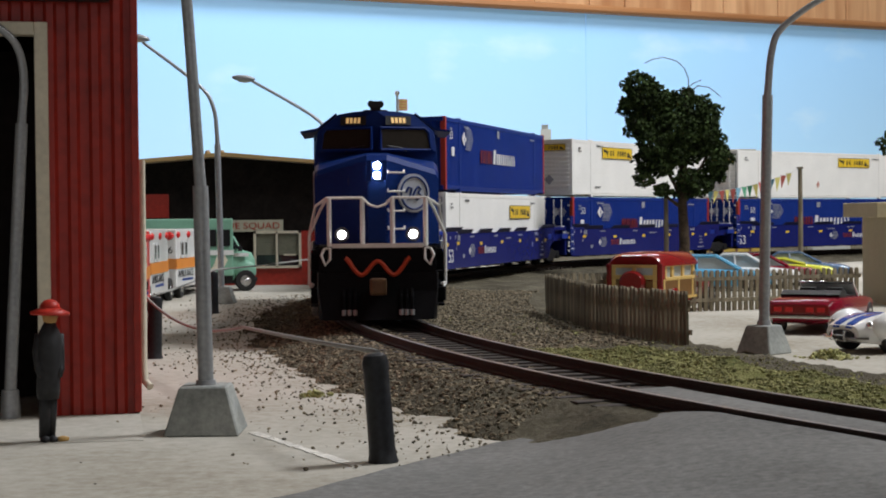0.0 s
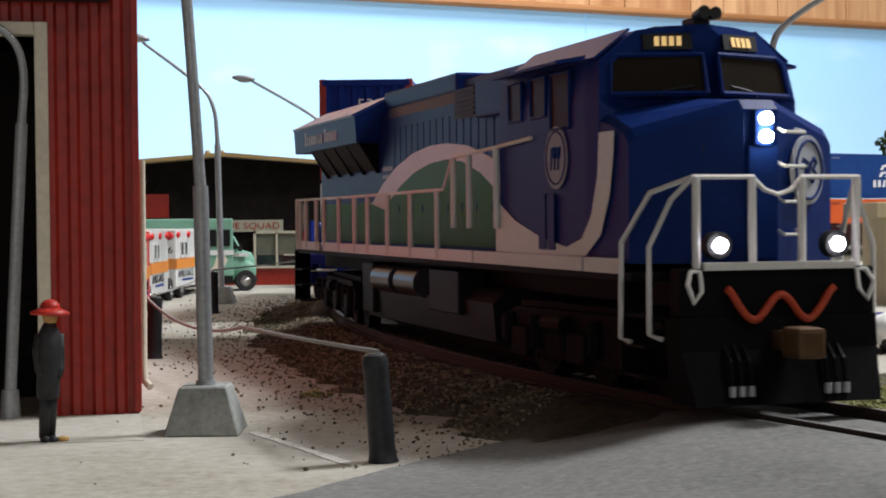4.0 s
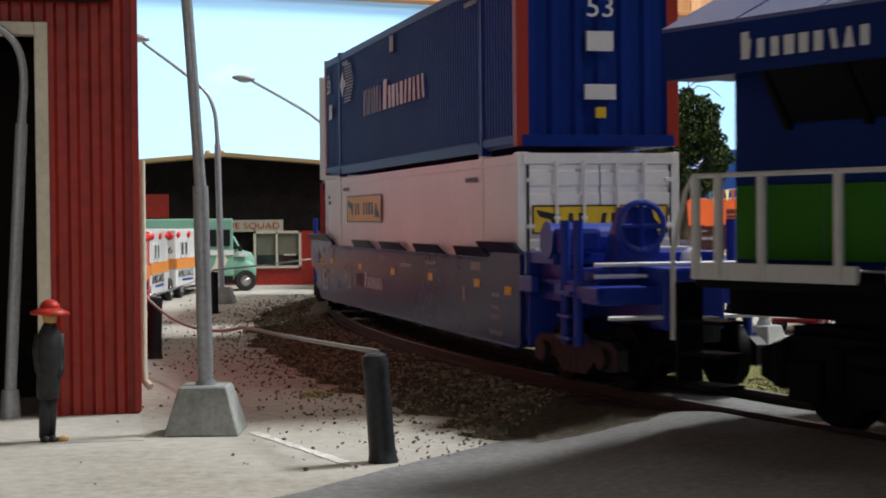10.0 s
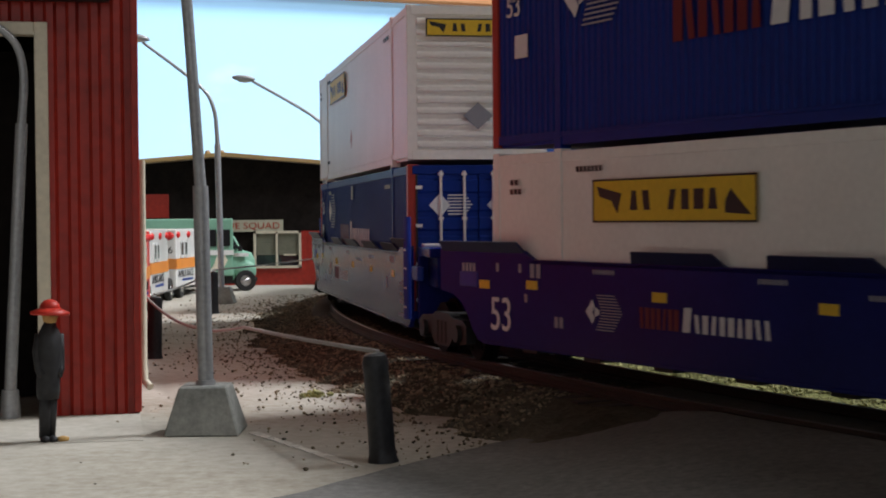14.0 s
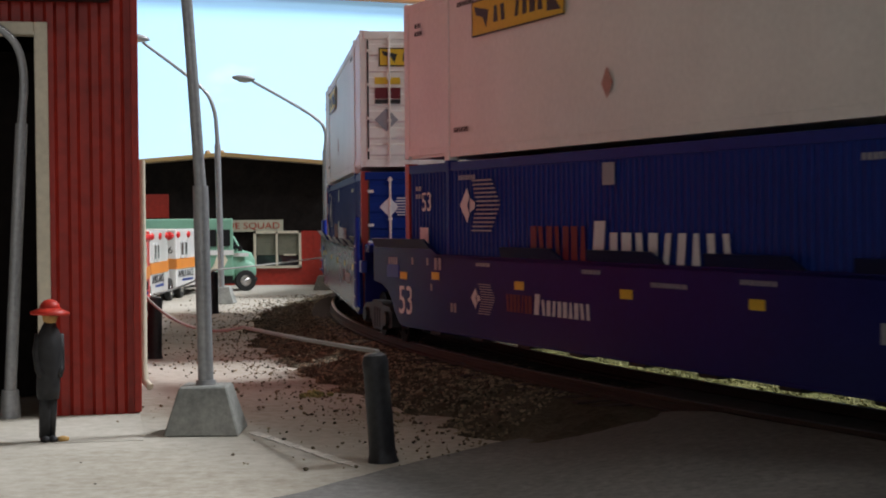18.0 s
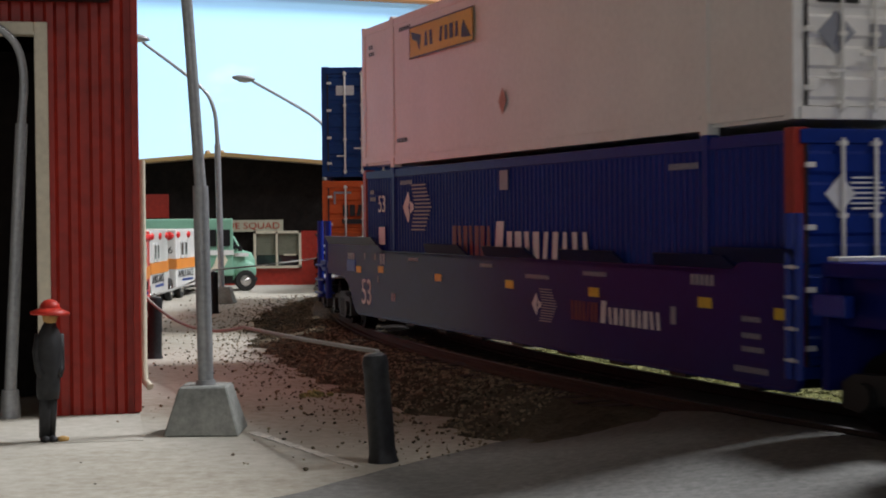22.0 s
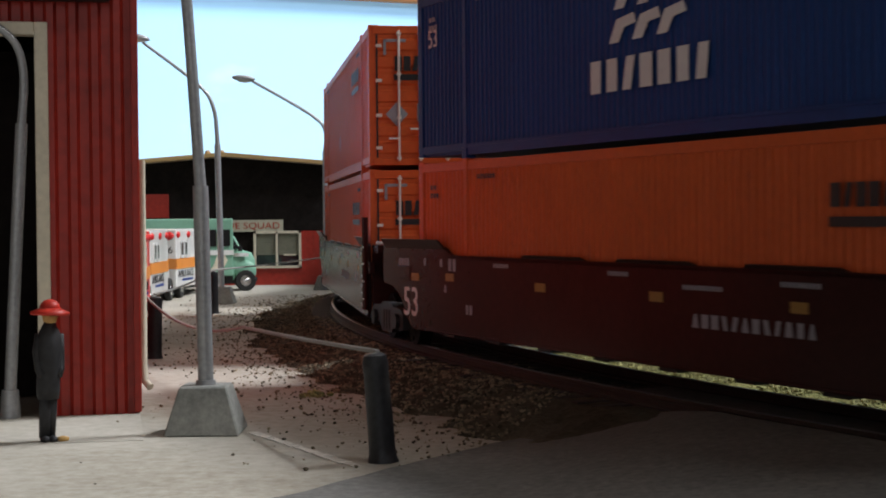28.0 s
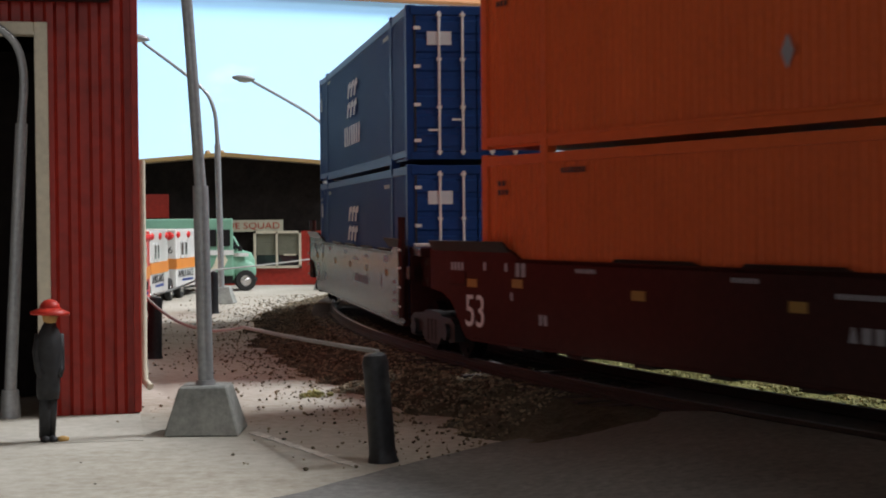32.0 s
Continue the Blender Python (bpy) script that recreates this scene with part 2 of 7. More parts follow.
    leaf=paint("foliage", (0.030, 0.048, 0.014), 0.9, 0, 1800, 0.55, 0.6, 0.2, 90, 0.0),
    beige=paint("beige_wall", (0.50, 0.43, 0.28), 0.7, 0, 700, 0.06, 0.1),
    brownwall=paint("brown_panel", (0.20, 0.10, 0.075), 0.7, 0, 600, 0.12, 0.1),
    greywall=paint("grey_panel", (0.50, 0.50, 0.46), 0.7, 0, 500, 0.08, 0.1),
    flag_a=paint("flag_yellow", (0.70, 0.62, 0.20), 0.6, 0, 900, 0.05, 0.0),
    flag_b=paint("flag_red", (0.62, 0.16, 0.14), 0.6, 0, 900, 0.05, 0.0),
    flag_c=paint("flag_green", (0.12, 0.42, 0.25), 0.6, 0, 900, 0.05, 0.0),
    flag_d=paint("flag_blue", (0.20, 0.42, 0.55), 0.6, 0, 900, 0.05, 0.0),
)

# ---- mesh helpers (millimetres) ----


def box(bm, x0, x1, y0, y1, z0, z1, bevel=0.0, m=None):
    made = bmesh.ops.create_cube(bm, size=1.0)["verts"]
    t = Matrix.Translation(((x0 + x1) / 2, (y0 + y1) / 2, (z0 + z1) / 2)) @ Matrix.Diagonal((abs(x1 - x0), abs(y1 - y0), abs(z1 - z0), 1))
    bmesh.ops.transform(bm, matrix=(m @ t) if m else t, verts=made)
    if bevel:
        edges = list({e for v in made for e in v.link_edges})
        bmesh.ops.bevel(bm, geom=edges, offset=bevel, segments=2, profile=0.6, affect="EDGES")
    return bm


def rod(bm, a, b, r0, r1=None, seg=10):
    """A round bar from a to b."""
    a, b = Vector(a), Vector(b)
    d = b - a
    made = bmesh.ops.create_cone(bm, cap_ends=True, segments=seg, radius1=r0, radius2=r0 if r1 is None else r1, depth=d.length)["verts"]
    bmesh.ops.transform(bm, matrix=Matrix.Translation((a + b) / 2) @ d.to_track_quat("Z", "Y").to_matrix().to_4x4(), verts=made)
    return bm


def tube(bm, pts, r, seg=8, r_end=None):
    """A bent bar through the points, of one skin."""
    pts = [Vector(p) for p in pts]
    rings = []
    for i, p in enumerate(pts):
        d = (pts[min(i + 1, len(pts) - 1)] - pts[max(i - 1, 0)]).normalized()
        q = d.to_track_quat("Z", "Y").to_matrix()
        rr = r if r_end is None else r + (r_end - r) * i / (len(pts) - 1)
        rings.append([bm.verts.new(p + q @ Vector((math.cos(2 * math.pi * k / seg) * rr, math.sin(2 * math.pi * k / seg) * rr, 0))) for k in range(seg)])
    for u, v in zip(rings, rings[1:]):
        best = min(range(seg), key=lambda s: sum((u[k].co - v[(k + s) % seg].co).length for k in range(seg)))
        v[:] = v[best:] + v[:best]
        for k in range(seg):
            bm.faces.new((u[k], u[(k + 1) % seg], v[(k + 1) % seg], v[k]))
    bm.faces.new(rings[0][::-1])
    bm.faces.new(rings[-1])
    return bm


def slab(bm, outline, a, b, axis="y"):
    """A plate: the outline (two coordinates) drawn out from a to b along an axis."""
    def at(p, k):
        return {"y": (p[0], k, p[1]), "x": (k, p[0], p[1]), "z": (p[0], p[1], k)}[axis]
    u = [bm.verts.new(at(p, a)) for p in outline]
    v = [bm.verts.new(at(p, b)) for p in outline]
    n = len(outline)
    bm.faces.new(u[::-1])
    bm.faces.new(v)
    for i in range(n):
        bm.faces.new((u[i], u[(i + 1) % n], v[(i + 1) % n], v[i]))
    return bm


def loft(bm, rings, cap=True):
    """A skin over rings of equal count."""
    vs = [[bm.verts.new(p) for p in r] for r in rings]
    n = len(vs[0])
    for u, v in zip(vs, vs[1:]):
        for k in range(n):
            bm.faces.new((u[k], u[(k + 1) % n], v[(k + 1) % n], v[k]))
    if cap:
        bm.faces.new(vs[0][::-1])
        bm.faces.new(vs[-1])
    return bm


def arc(cx, cy, r, a0, a1, n):
    return [(cx + r * math.cos(radians(a0 + (a1 - a0) * i / n)), cy + r * math.sin(radians(a0 + (a1 - a0) * i / n))) for i in range(n + 1)]


def ball(bm, c, rx, ry=None, rz=None, sub=2):
    made = bmesh.ops.create_icosphere(bm, subdivisions=sub, radius=1.0)["verts"]
    bmesh.ops.transform(bm, matrix=Matrix.Translation(c) @ Matrix.Diagonal((rx, ry or rx, rz or rx, 1)), verts=made)
    return bm


def mesh_of(name, bm, material, smooth=False):
    bmesh.ops.recalc_face_normals(bm, faces=bm.faces[:])
    bmesh.ops.scale(bm, vec=(K, K, K), verts=bm.verts[:])
    me = bpy.data.meshes.new(name)
    bm.to_mesh(me)
    bm.free()
    if smooth:
        me.shade_smooth()
        me.set_sharp_from_angle(angle=radians(38))
    me.materials.append(material)
    return me


def part(name, bm, material, parent, label="", smooth=False, at=None):
    """Links a bmesh as one mesh object under a thing or a part."""
    ob = new(name, mesh_of(name, bm, material, smooth))
    ob.parent = parent
    if at is not None:
        ob.matrix_basis = at
    if label:
        ob["label"] = label
    return ob


def again(ob, name, parent, at):
    """The same mesh once more, as a part of its own."""
    o = new(name, ob.data)
    o.parent = parent
    o.matrix_basis = at
    return o


def thing(name, label, category, x=0, y=0, z=0, rz=0, group="", kind=""):
    ob = new(name)
    ob.empty_display_size = 0.01
    ob.matrix_basis = pose(x * K, y * K, z * K, 0, 0, rz)
    return tagged(ob, label, category, group, kind)


def lone(name, bm, material, label, category="", kind="", x=0, y=0, z=0, rz=0, group="", smooth=False):
    """A thing of one mesh."""
    ob = new(name, mesh_of(name, bm, material, smooth))
    ob.matrix_basis = pose(x * K, y * K, z * K, 0, 0, rz)
    return tagged(ob, label, category, group, kind)


WORDS = {}


def words(text, size, material, parent, at, name="lettering", width=None):
    """Raised lettering in the built-in font, size in millimetres, centred, in the x-z plane of at, facing -y."""
    key = (text, size, material.name, width)
    if key in WORDS:
        ob = new(name, WORDS[key])
        ob.parent = parent
        ob.matrix_basis = at @ pose(0, 0, 0, 90)
        return ob
    cu = bpy.data.curves.new(name, "FONT")
    cu.body, cu.size, cu.align_x, cu.align_y, cu.extrude = text, size * K, "CENTER", "CENTER", 0.05 * K
    tmp = bpy.data.objects.new(name, cu)
    scene.collection.objects.link(tmp)
    me = bpy.data.meshes.new_from_object(tmp.evaluated_get(bpy.context.evaluated_depsgraph_get()))
    bpy.data.objects.remove(tmp)
    bpy.data.curves.remove(cu)
    me.materials.clear()
    me.materials.append(material)
    if width:
        xs = [v.co.x for v in me.vertices]
        k = width * K / (max(xs) - min(xs))
        for v in me.vertices:
            v.co.x *= k
    WORDS[key] = me
    ob = new(name, me)
    ob.parent = parent
    ob.matrix_basis = at @ pose(0, 0, 0, 90)
    return ob


def bars(x0, x1, z0, z1, n, seed=0, gap=0.28, y=-0.06, ragged=0.0):
    """A row of plain bars the size of lettering that is not spelled out, in the x-z plane."""
    rng = random.Random(seed)
    bm = bmesh.new()
    w = (x1 - x0) / n
    for i in range(n):
        top = z1 - ragged * rng.random() * (z1 - z0)
        box(bm, x0 + w * (i + gap / 2), x0 + w * (i + 1 - gap / 2), y, 0.0, z0, top)
    return bm


def blocks(x0, x1, z0, z1, n, seed=0, gap=0.3, y=-0.06, skip=()):
    """A row of plain blocks, some cut aslant, the size and weight of lettering that is not spelled out."""
    rng = random.Random(seed)
    bm = bmesh.new()
    w = (x1 - x0) / n
    for i in range(n):
        if i in skip:
            continue
        k = gap * rng.uniform(0.7, 1.2)
        a, b = x0 + w * (i + k / 2), x0 + w * (i + 1 - k / 2)
        cut = (b - a) * rng.choice((0.0, 0.0, 0.22, 0.34))
        side = rng.choice((0, 1, 2))
        slab(bm, [(a + (cut if side == 1 else 0), z0), (b - (cut if side == 2 else 0), z0), (b - (cut if side != 2 else 0), z1), (a + (cut if side != 1 else 0), z1)], y, 0.0)
    return bm


# ---- the plan of the curve ----


def on_track(q, d=0.0):
    """Place at q along the curve and d to its outer side."""
    a = math.pi + q / RAD
    return CX + (RAD + d) * math.cos(a), CY + (RAD + d) * math.sin(a)


def grid_mesh(name, qs, ds, height, material, keep=None):
    """A sheet over the plan of the curve."""
    vs, fs, idx = [], [], {}
    for i, q in enumerate(qs):
        for j, d in enumerate(ds):
            x, y = on_track(q, d)
            idx[i, j] = len(vs)
            vs.append((x * K, y * K, height(q, d, x, y) * K))
    for i in range(len(qs) - 1):
        for j in range(len(ds) - 1):
            if keep is None or keep((qs[i] + qs[i + 1]) / 2, (ds[j] + ds[j + 1]) / 2):
                fs.append((idx[i, j], idx[i + 1, j], idx[i + 1, j + 1], idx[i, j + 1]))
    me = bpy.data.meshes.new(name)
    me.from_pydata(vs, [], fs)
    me.validate()
    me.materials.append(material)
    me.shade_smooth()
    return me


def steps(a, b, n):
    return [a + (b - a) * i / n for i in range(n + 1)]


def rough_noise(x, y, s, seed=0.0):
    return noise.noise(Vector((x / s, y / s, seed)))


def ease(a, b, v):
    t = min(1.0, max(0.0, (v - a) / (b - a)))
    return t * t * (3 - 2 * t)


# ---- ground ----
bm = bmesh.new()
box(bm, -2200, 2600, -1600, 2700, -40, 0)
lone("ground", bm, M["concrete"], "pale dusty concrete-coloured layout surface", kind="structure")

NEAR = steps(-120, 430, 300)
FAR_A, FAR_B = steps(-1250, -120, 190), steps(430, 1100, 80)


def ballast_edge(q):
    return 34 + 5 * rough_noise(q, 0, 26, 3.0) + 4 * rough_noise(q, 9, 9, 5.0) - 8 * ease(-40, -160, q)


def ballast_z(q, d, x, y):
    edge = ballast_edge(q)
    crown = 2.75 + 0.75 * ease(40.0, 110.0, q)
    bank = crown * (1 - ease(13.0, edge, d)) if d > 0 else 3.0 * (1 - 0.75 * ease(10.0, 34.0, -d)) * (1 - ease(58, 74, -d))
    if abs(d) > 6.5:
        bank += (0.75 * rough_noise(x, y, 2.1, 1.0) + 0.6 * rough_noise(x, y, 7.0, 2.0)) * min(1.0, max(0.0, abs(d) - 13) / 5 + 0.25) * (1 - ease(edge - 2, edge + 5, d))
    else:
        bank += 0.25 * rough_noise(x, y, 2.0, 1.0)
    bank -= 3.2 * ease(edge - 3, edge + 4, d)
    return bank + 0.25


ob = new("ballast", grid_mesh("ballast", NEAR, steps(-76, 46, 82), ballast_z, M["ballast"]))
tagged(ob, "brown crushed-stone ballast banked along the curved track", "", "", "structure")
for qs in (FAR_A, FAR_B):
    ob = new("ballast", grid_mesh("ballast", qs, steps(-76, 46, 40), ballast_z, M["ballast"]))
    tagged(ob, "brown crushed-stone ballast along the track", "", "", "structure")


def road_start(d):
    return 300 + 0.95 * d if d < 30 else 328.5 + 0.62 * (d - 30)


def road_z(q, d, x, y):
    up = 5.35 - 4.6 * ease(10, 70, d)
    return 0.35 + (up - 0.35) * ease(-2, 44, q - road_start(d)) + 0.10 * rough_noise(x, y, 9, 4.0)


def road_sheet():
    """Grey road that runs up to the rails, with a worn rim."""
    vs, fs = [], []
    ds = steps(9.3, 330, 120)
    n = 90
    for d in ds:
        q0 = road_start(d) + 1.2 * rough_noise(d, 0, 11, 7.0) + 0.5 * rough_noise(d, 3, 2.5, 8.0)
        for k in range(n + 1):
            q = q0 + (900 - q0) * (k / n) ** 2.2
            x, y = on_track(q, d)
            vs.append((x * K, y * K, road_z(q, d, x, y) * K))
    for i in range(len(ds) - 1):
        for k in range(n):
            a = i * (n + 1) + k
            fs.append((a, a + 1, a + n + 2, a + n + 1))
    me = bpy.data.meshes.new("road")
    me.from_pydata(vs, [], fs)
    me.materials.append(M["asphalt"])
    me.shade_smooth()
    return me


tagged(new("road", road_sheet()), "worn grey asphalt road ramped up to the rails", "", "", "structure")
ob = new("road", grid_mesh("road", steps(312, 900, 120), steps(-6.4, 6.4, 8), lambda q, d, x, y: 4.6 + 0.1 * rough_noise(x, y, 6, 4.0), M["asphalt"]))
tagged(ob, "grey asphalt infill between the rails", "", "", "structure")


def turf_z(q, d, x, y):
    k = ease(-12, -20, d) * (1 - ease(-52, -62, d)) * ease(175, 215, q)
    return -1.2 + (2.4 + 0.5 * rough_noise(x, y, 2.2, 6.0) + (0.5 + 0.9 * ease(-22, -40, d)) * rough_noise(x, y, 8.0, 9.0) + 0.9 * (1 - ease(-14, -40, d))) * k + 0.8 * k


ob = new("turf", grid_mesh("turf", steps(170, 620, 300), steps(-64, -11, 46), turf_z, M["turf"]))
tagged(ob, "patchy olive-green scatter turf beside the track", "", "", "structure")

ob = new("far_scrub", grid_mesh("far_scrub", steps(-1250, -500, 50), steps(44, 420, 30), lambda q, d, x, y: 0.5 + 0.8 * rough_noise(x, y, 14, 3.0), M["ballast"]))
tagged(ob, "dark brown earth beyond the far track", "", "", "structure")

# ---- painted line on the concrete ----
bm = bmesh.new()
a, b = Vector((-29.5, 247)), Vector((-11.5, 212))
side_v = Vector((0.86, 0.5)) * 0.85
rng = random.Random(5)
for i in range(22):
    p, q = a.lerp(b, i / 22), a.lerp(b, (i + rng.uniform(0.8, 1.0)) / 22)
    w = side_v * rng.uniform(0.7, 1.15)
    slab(bm, [(p - w)[:2], (q - w)[:2], (q + w)[:2], (p + w)[:2]], 0.02, 0.12, "z")
lone("road_marking", bm, paint("worn_white_line", (0.66, 0.63, 0.57), 0.9, 0, 900, 0.25), "worn white painted line on concrete", kind="structure")

# ---- track ----
track = thing("railway_track", "curved model railway track with rusty rails and dark ties", "track", kind="structure")


def rail(name, d):
    prof = [(-1.0, -2.1), (1.0, -2.1), (1.0, -1.75), (0.28, -1.5), (0.28, -0.75), (0.5, -0.6), (0.5, -0.05), (0.4, 0.0), (-0.4, 0.0), (-0.5, -0.05), (-0.5, -0.6), (-0.28, -0.75), (-0.28, -1.5), (-1.0, -1.75)]
    vs, fs, mats = [], [], []
    qs = steps(-1250, 1100, 420)
    n = len(prof)
    for q in qs:
        for u, w in prof:
            x, y = on_track(q, d + u)
            vs.append((x * K, y * K, (RAIL + w) * K))
    for i in range(len(qs) - 1):
        for k in range(n):
            fs.append((i * n + k, i * n + (k + 1) % n, (i + 1) * n + (k + 1) % n, (i + 1) * n + k))
            mats.append(1 if k in (6, 7, 8) else 0)
    me = bpy.data.meshes.new(name)
    me.from_pydata(vs, [], fs)
    me.materials.append(M["railside"])
    me.materials.append(M["railtop"])
    for p, k in zip(me.polygons, mats):
        p.material_index = k
    ob = new(name, me)
    ob.parent = track


rail("rail", -8.25)
rail("rail", 8.25)
bm = bmesh.new()
box(bm, -15, 15, -1.3, 1.3, 0, 1.9, 0.2)
tie_mesh = mesh_of("tie", bm, M["tieplastic"])
q = -150.0
while q < 330:
    ob = new("tie", tie_mesh)
    ob.parent = track
    x, y = on_track(q)
    ob.matrix_basis = pose(x * K, y * K, (RAIL - 3.95) * K, 0, 0, math.degrees(q / RAD) + 180)
    q += 6.6
vs, fs = [], []
for q in steps(-1240, -157, 160):
    x, y = on_track(q)
    a = math.pi + q / RAD
    r, t = Vector((math.cos(a), math.sin(a), 0)), Vector((-math.sin(a), math.cos(a), 0))
    n = len(vs)
    for w in (RAIL - 3.9, RAIL - 2.05):
        for u, v in ((-15, -1.3), (15, -1.3), (15, 1.3), (-15, 1.3)):
            vs.append((Vector((x, y, w)) + r * u + t * v) * K)
    fs += [(n + 4, n + 5, n + 6, n + 7), (n, n + 1, n + 5, n + 4), (n + 1, n + 2, n + 6, n + 5), (n + 2, n + 3, n + 7, n + 6), (n + 3, n, n + 4, n + 7)]
me = bpy.data.meshes.new("tie_row")
me.from_pydata(vs, [], fs)
me.materials.append(M["tieplastic"])
ob = new("tie_row", me)
ob.parent = track
tagged(ob, kind="stuff")

# ---- painted sky board, field and panelled wall behind the layout ----
back = thing("backdrop", "painted blue sky board with a wheat field and wood panelling above", "", -115, 1830, 0, 26.15, kind="structure")
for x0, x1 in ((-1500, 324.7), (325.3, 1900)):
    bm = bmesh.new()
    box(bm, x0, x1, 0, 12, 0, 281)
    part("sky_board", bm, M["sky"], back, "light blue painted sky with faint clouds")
bm = bmesh.new()
top = [(-1500.0 + 8 * i, 40 + 2.2 * rough_noise(i, 0, 4, 2.0) + 1.2 * rough_noise(i, 5, 1.3, 2.0)) for i in range(426)]
slab(bm, [(-1500, 0)] + [(1900, 0)] + top[::-1], -1.2, -0.2)
part("painted_field", bm, M["field"], back, "yellow wheat field painted low on the board")
GROOVES = [-1500] + [-1450 + 62 * i for i in range(27)] + [197, 249, 325, 376, 474, 524, 610, 722, 798] + [798 + 70 * i for i in range(1, 16)]
for x0, x1 in zip(GROOVES, GROOVES[1:]):
    bm = bmesh.new()
    box(bm, x0 + 0.9, x1 - 0.9, -9, 12, 280, 760, 0.8)
    part("plank", bm, M["panel"], back)
bm = bmesh.new()
box(bm, -1500, 1900, -6, 12, 281.5, 760)
part("panel_backing", bm, M["panel_trim"], back)
bm = bmesh.new()
slab(bm, [(-9, 279), (-13, 280), (-14.5, 283), (-13, 286.5), (-11.5, 288), (-9.2, 289.5), (-9.2, 279)], -1500, 1900, "x")
part("moulding", bm, M["panel_trim"], back, "dark stained wood moulding")

# ---- the room round the layout ----
for nm, dims in (("ceiling", (-2300, 2800, -1700, 3000, 1850, 1900)), ("wall_south", (-2300, 2800, -1750, -1700, -40, 1850)),
                 ("wall_west", (-2350, -2300, -1700, 3000, -40, 1850)), ("wall_east", (2800, 2850, -1700, 3000, -40, 1850)),
                 ("wall_north", (-2300, 2800, 3000, 3050, -40, 1850))):
    bm = bmesh.new()
    box(bm, *dims)
    lone(nm, bm, M["plaster"], "plain off-white room surface", kind="structure")
# ---- train ----
# Distance run by the first well unit's centre along the curve.
RUN = [(0.0, -237.6), (0.5, -210.1), (1.0, -181.5), (1.5, -152.4), (2.0, -124.0), (2.5, -98.3), (3.0, -77.0), (3.5, -58.4), (4.5, -25.5), (5.5, 8.5), (6.0, 26.1),
       (6.5, 45.8), (7.0, 67.1), (7.5, 88.6), (8.0, 110.3), (8.5, 132.4), (9.0, 155.3), (9.5, 177.6), (10.0, 200.3), (10.5, 222.4), (11.0, 243.9), (11.5, 264.8),
       (12.0, 286.4), (12.5, 308.3), (13.0, 329.9), (13.5, 351.4), (14.0, 372.8), (14.5, 394.5), (15.5, 440.5), (16.5, 488.3), (17.0, 510.6), (17.5, 532.5), (18.0, 554.0), (18.5, 575.3),
       (19.0, 596.3), (19.5, 617.6), (20.0, 639.4), (20.5, 661.6), (21.0, 686.4), (21.5, 713.6), (22.0, 739.8), (22.5, 766.4), (23.0, 794.4), (23.5, 822.0),
       (24.0, 849.6), (24.5, 876.4), (25.0, 904.0), (25.5, 932.3), (26.5, 985.4), (27.5, 1041.2), (28.0, 1069.2), (28.5, 1097.3), (29.0, 1129.0), (29.5, 1163.2), (30.0, 1198.4), (30.5, 1231.6), (31.0, 1264.4), (31.5, 1298.8), (32.0, 1333.4)]
LOCO_AHEAD = 276.29
# Coupler play: how far the locomotive runs ahead of its place in the train.
PLAY = [(0.0, 0.0), (5.5, 0.6), (6.0, 0.8), (6.5, 2.0), (7.0, 2.5), (7.5, 2.6), (8.0, 2.5), (8.5, 2.0), (9.0, 1.0), (9.5, 0.0), (32.0, 0.0)]
SET_GAP = 46.0
AHEAD = {0: LOCO_AHEAD, 1: 0.0, 2: -PITCH, 3: -2 * PITCH, 4: -3 * PITCH - SET_GAP, 5: -4 * PITCH - SET_GAP, 6: -5 * PITCH - SET_GAP}


def rides(q, half, z=0.0):
    """Pose of a vehicle whose trucks, half apart from its middle, stand on the curve round q."""
    a = math.pi + q / RAD
    r = math.sqrt(RAD * RAD - half * half)
    return pose((CX + r * math.cos(a)) * K, (CY + r * math.sin(a)) * K, (RAIL + z) * K, 0, 0, math.degrees(a) + 90)


MOVES = []     # things of the train: thing, lead, half wheelbase, height
SPINS = []     # wheelsets: object, own place, radius


def ride(ob, unit, z=0.0, back=0.0):
    half = HALF_LOCO if unit == 0 else PITCH / 2
    ob.matrix_basis = rides(RUN[0][1] + AHEAD[unit] - back, half, z)
    MOVES.append((ob, AHEAD[unit] - back, half, z))


SET_BACK = {2: 4.0, 3: 1.4, 4: 2.5, 5: -0.6, 6: -1.6}   # how far the boxes of a unit sit behind its middle


def wheel_mesh(r, name):
    bm = bmesh.new()
    rod(bm, (0, -11.6, 0), (0, 11.6, 0), 1.0, seg=8)
    for s in (-1, 1):
        rod(bm, (0, s * 7.2, 0), (0, s * 7.7, 0), r + 0.7, seg=24)
        rod(bm, (0, s * 7.7, 0), (0, s * 9.8, 0), r, seg=24)
        rod(bm, (0, s * 9.8, 0), (0, s * 10.2, 0), r * 0.62, r * 0.45, seg=16)
        for k in range(4):
            a = k * math.pi / 2
            rod(bm, (math.cos(a) * r * 0.75, s * 9.7, math.sin(a) * r * 0.75), (math.cos(a) * r * 0.75, s * 10.1, math.sin(a) * r * 0.75), 0.45, seg=6)
    return mesh_of(name, bm, M["lgrey"], True)


CAR_WHEEL = wheel_mesh(5.0, "wheelset")
LOCO_WHEEL = wheel_mesh(6.0, "wheelset")


def wheelset(parent, x, r, mesh):
    o = new("wheelset", mesh)
    o.parent = parent
    o["label"] = "dark steel wheels on an axle"
    SPINS.append((o, x, r))
    o.matrix_basis = pose(x * K, 0, r * K)


def car_truck(parent, x, turn):
    """Two-axle truck under a well unit, standing square to its piece of track."""
    bm = bmesh.new()
    for s in (-1, 1):
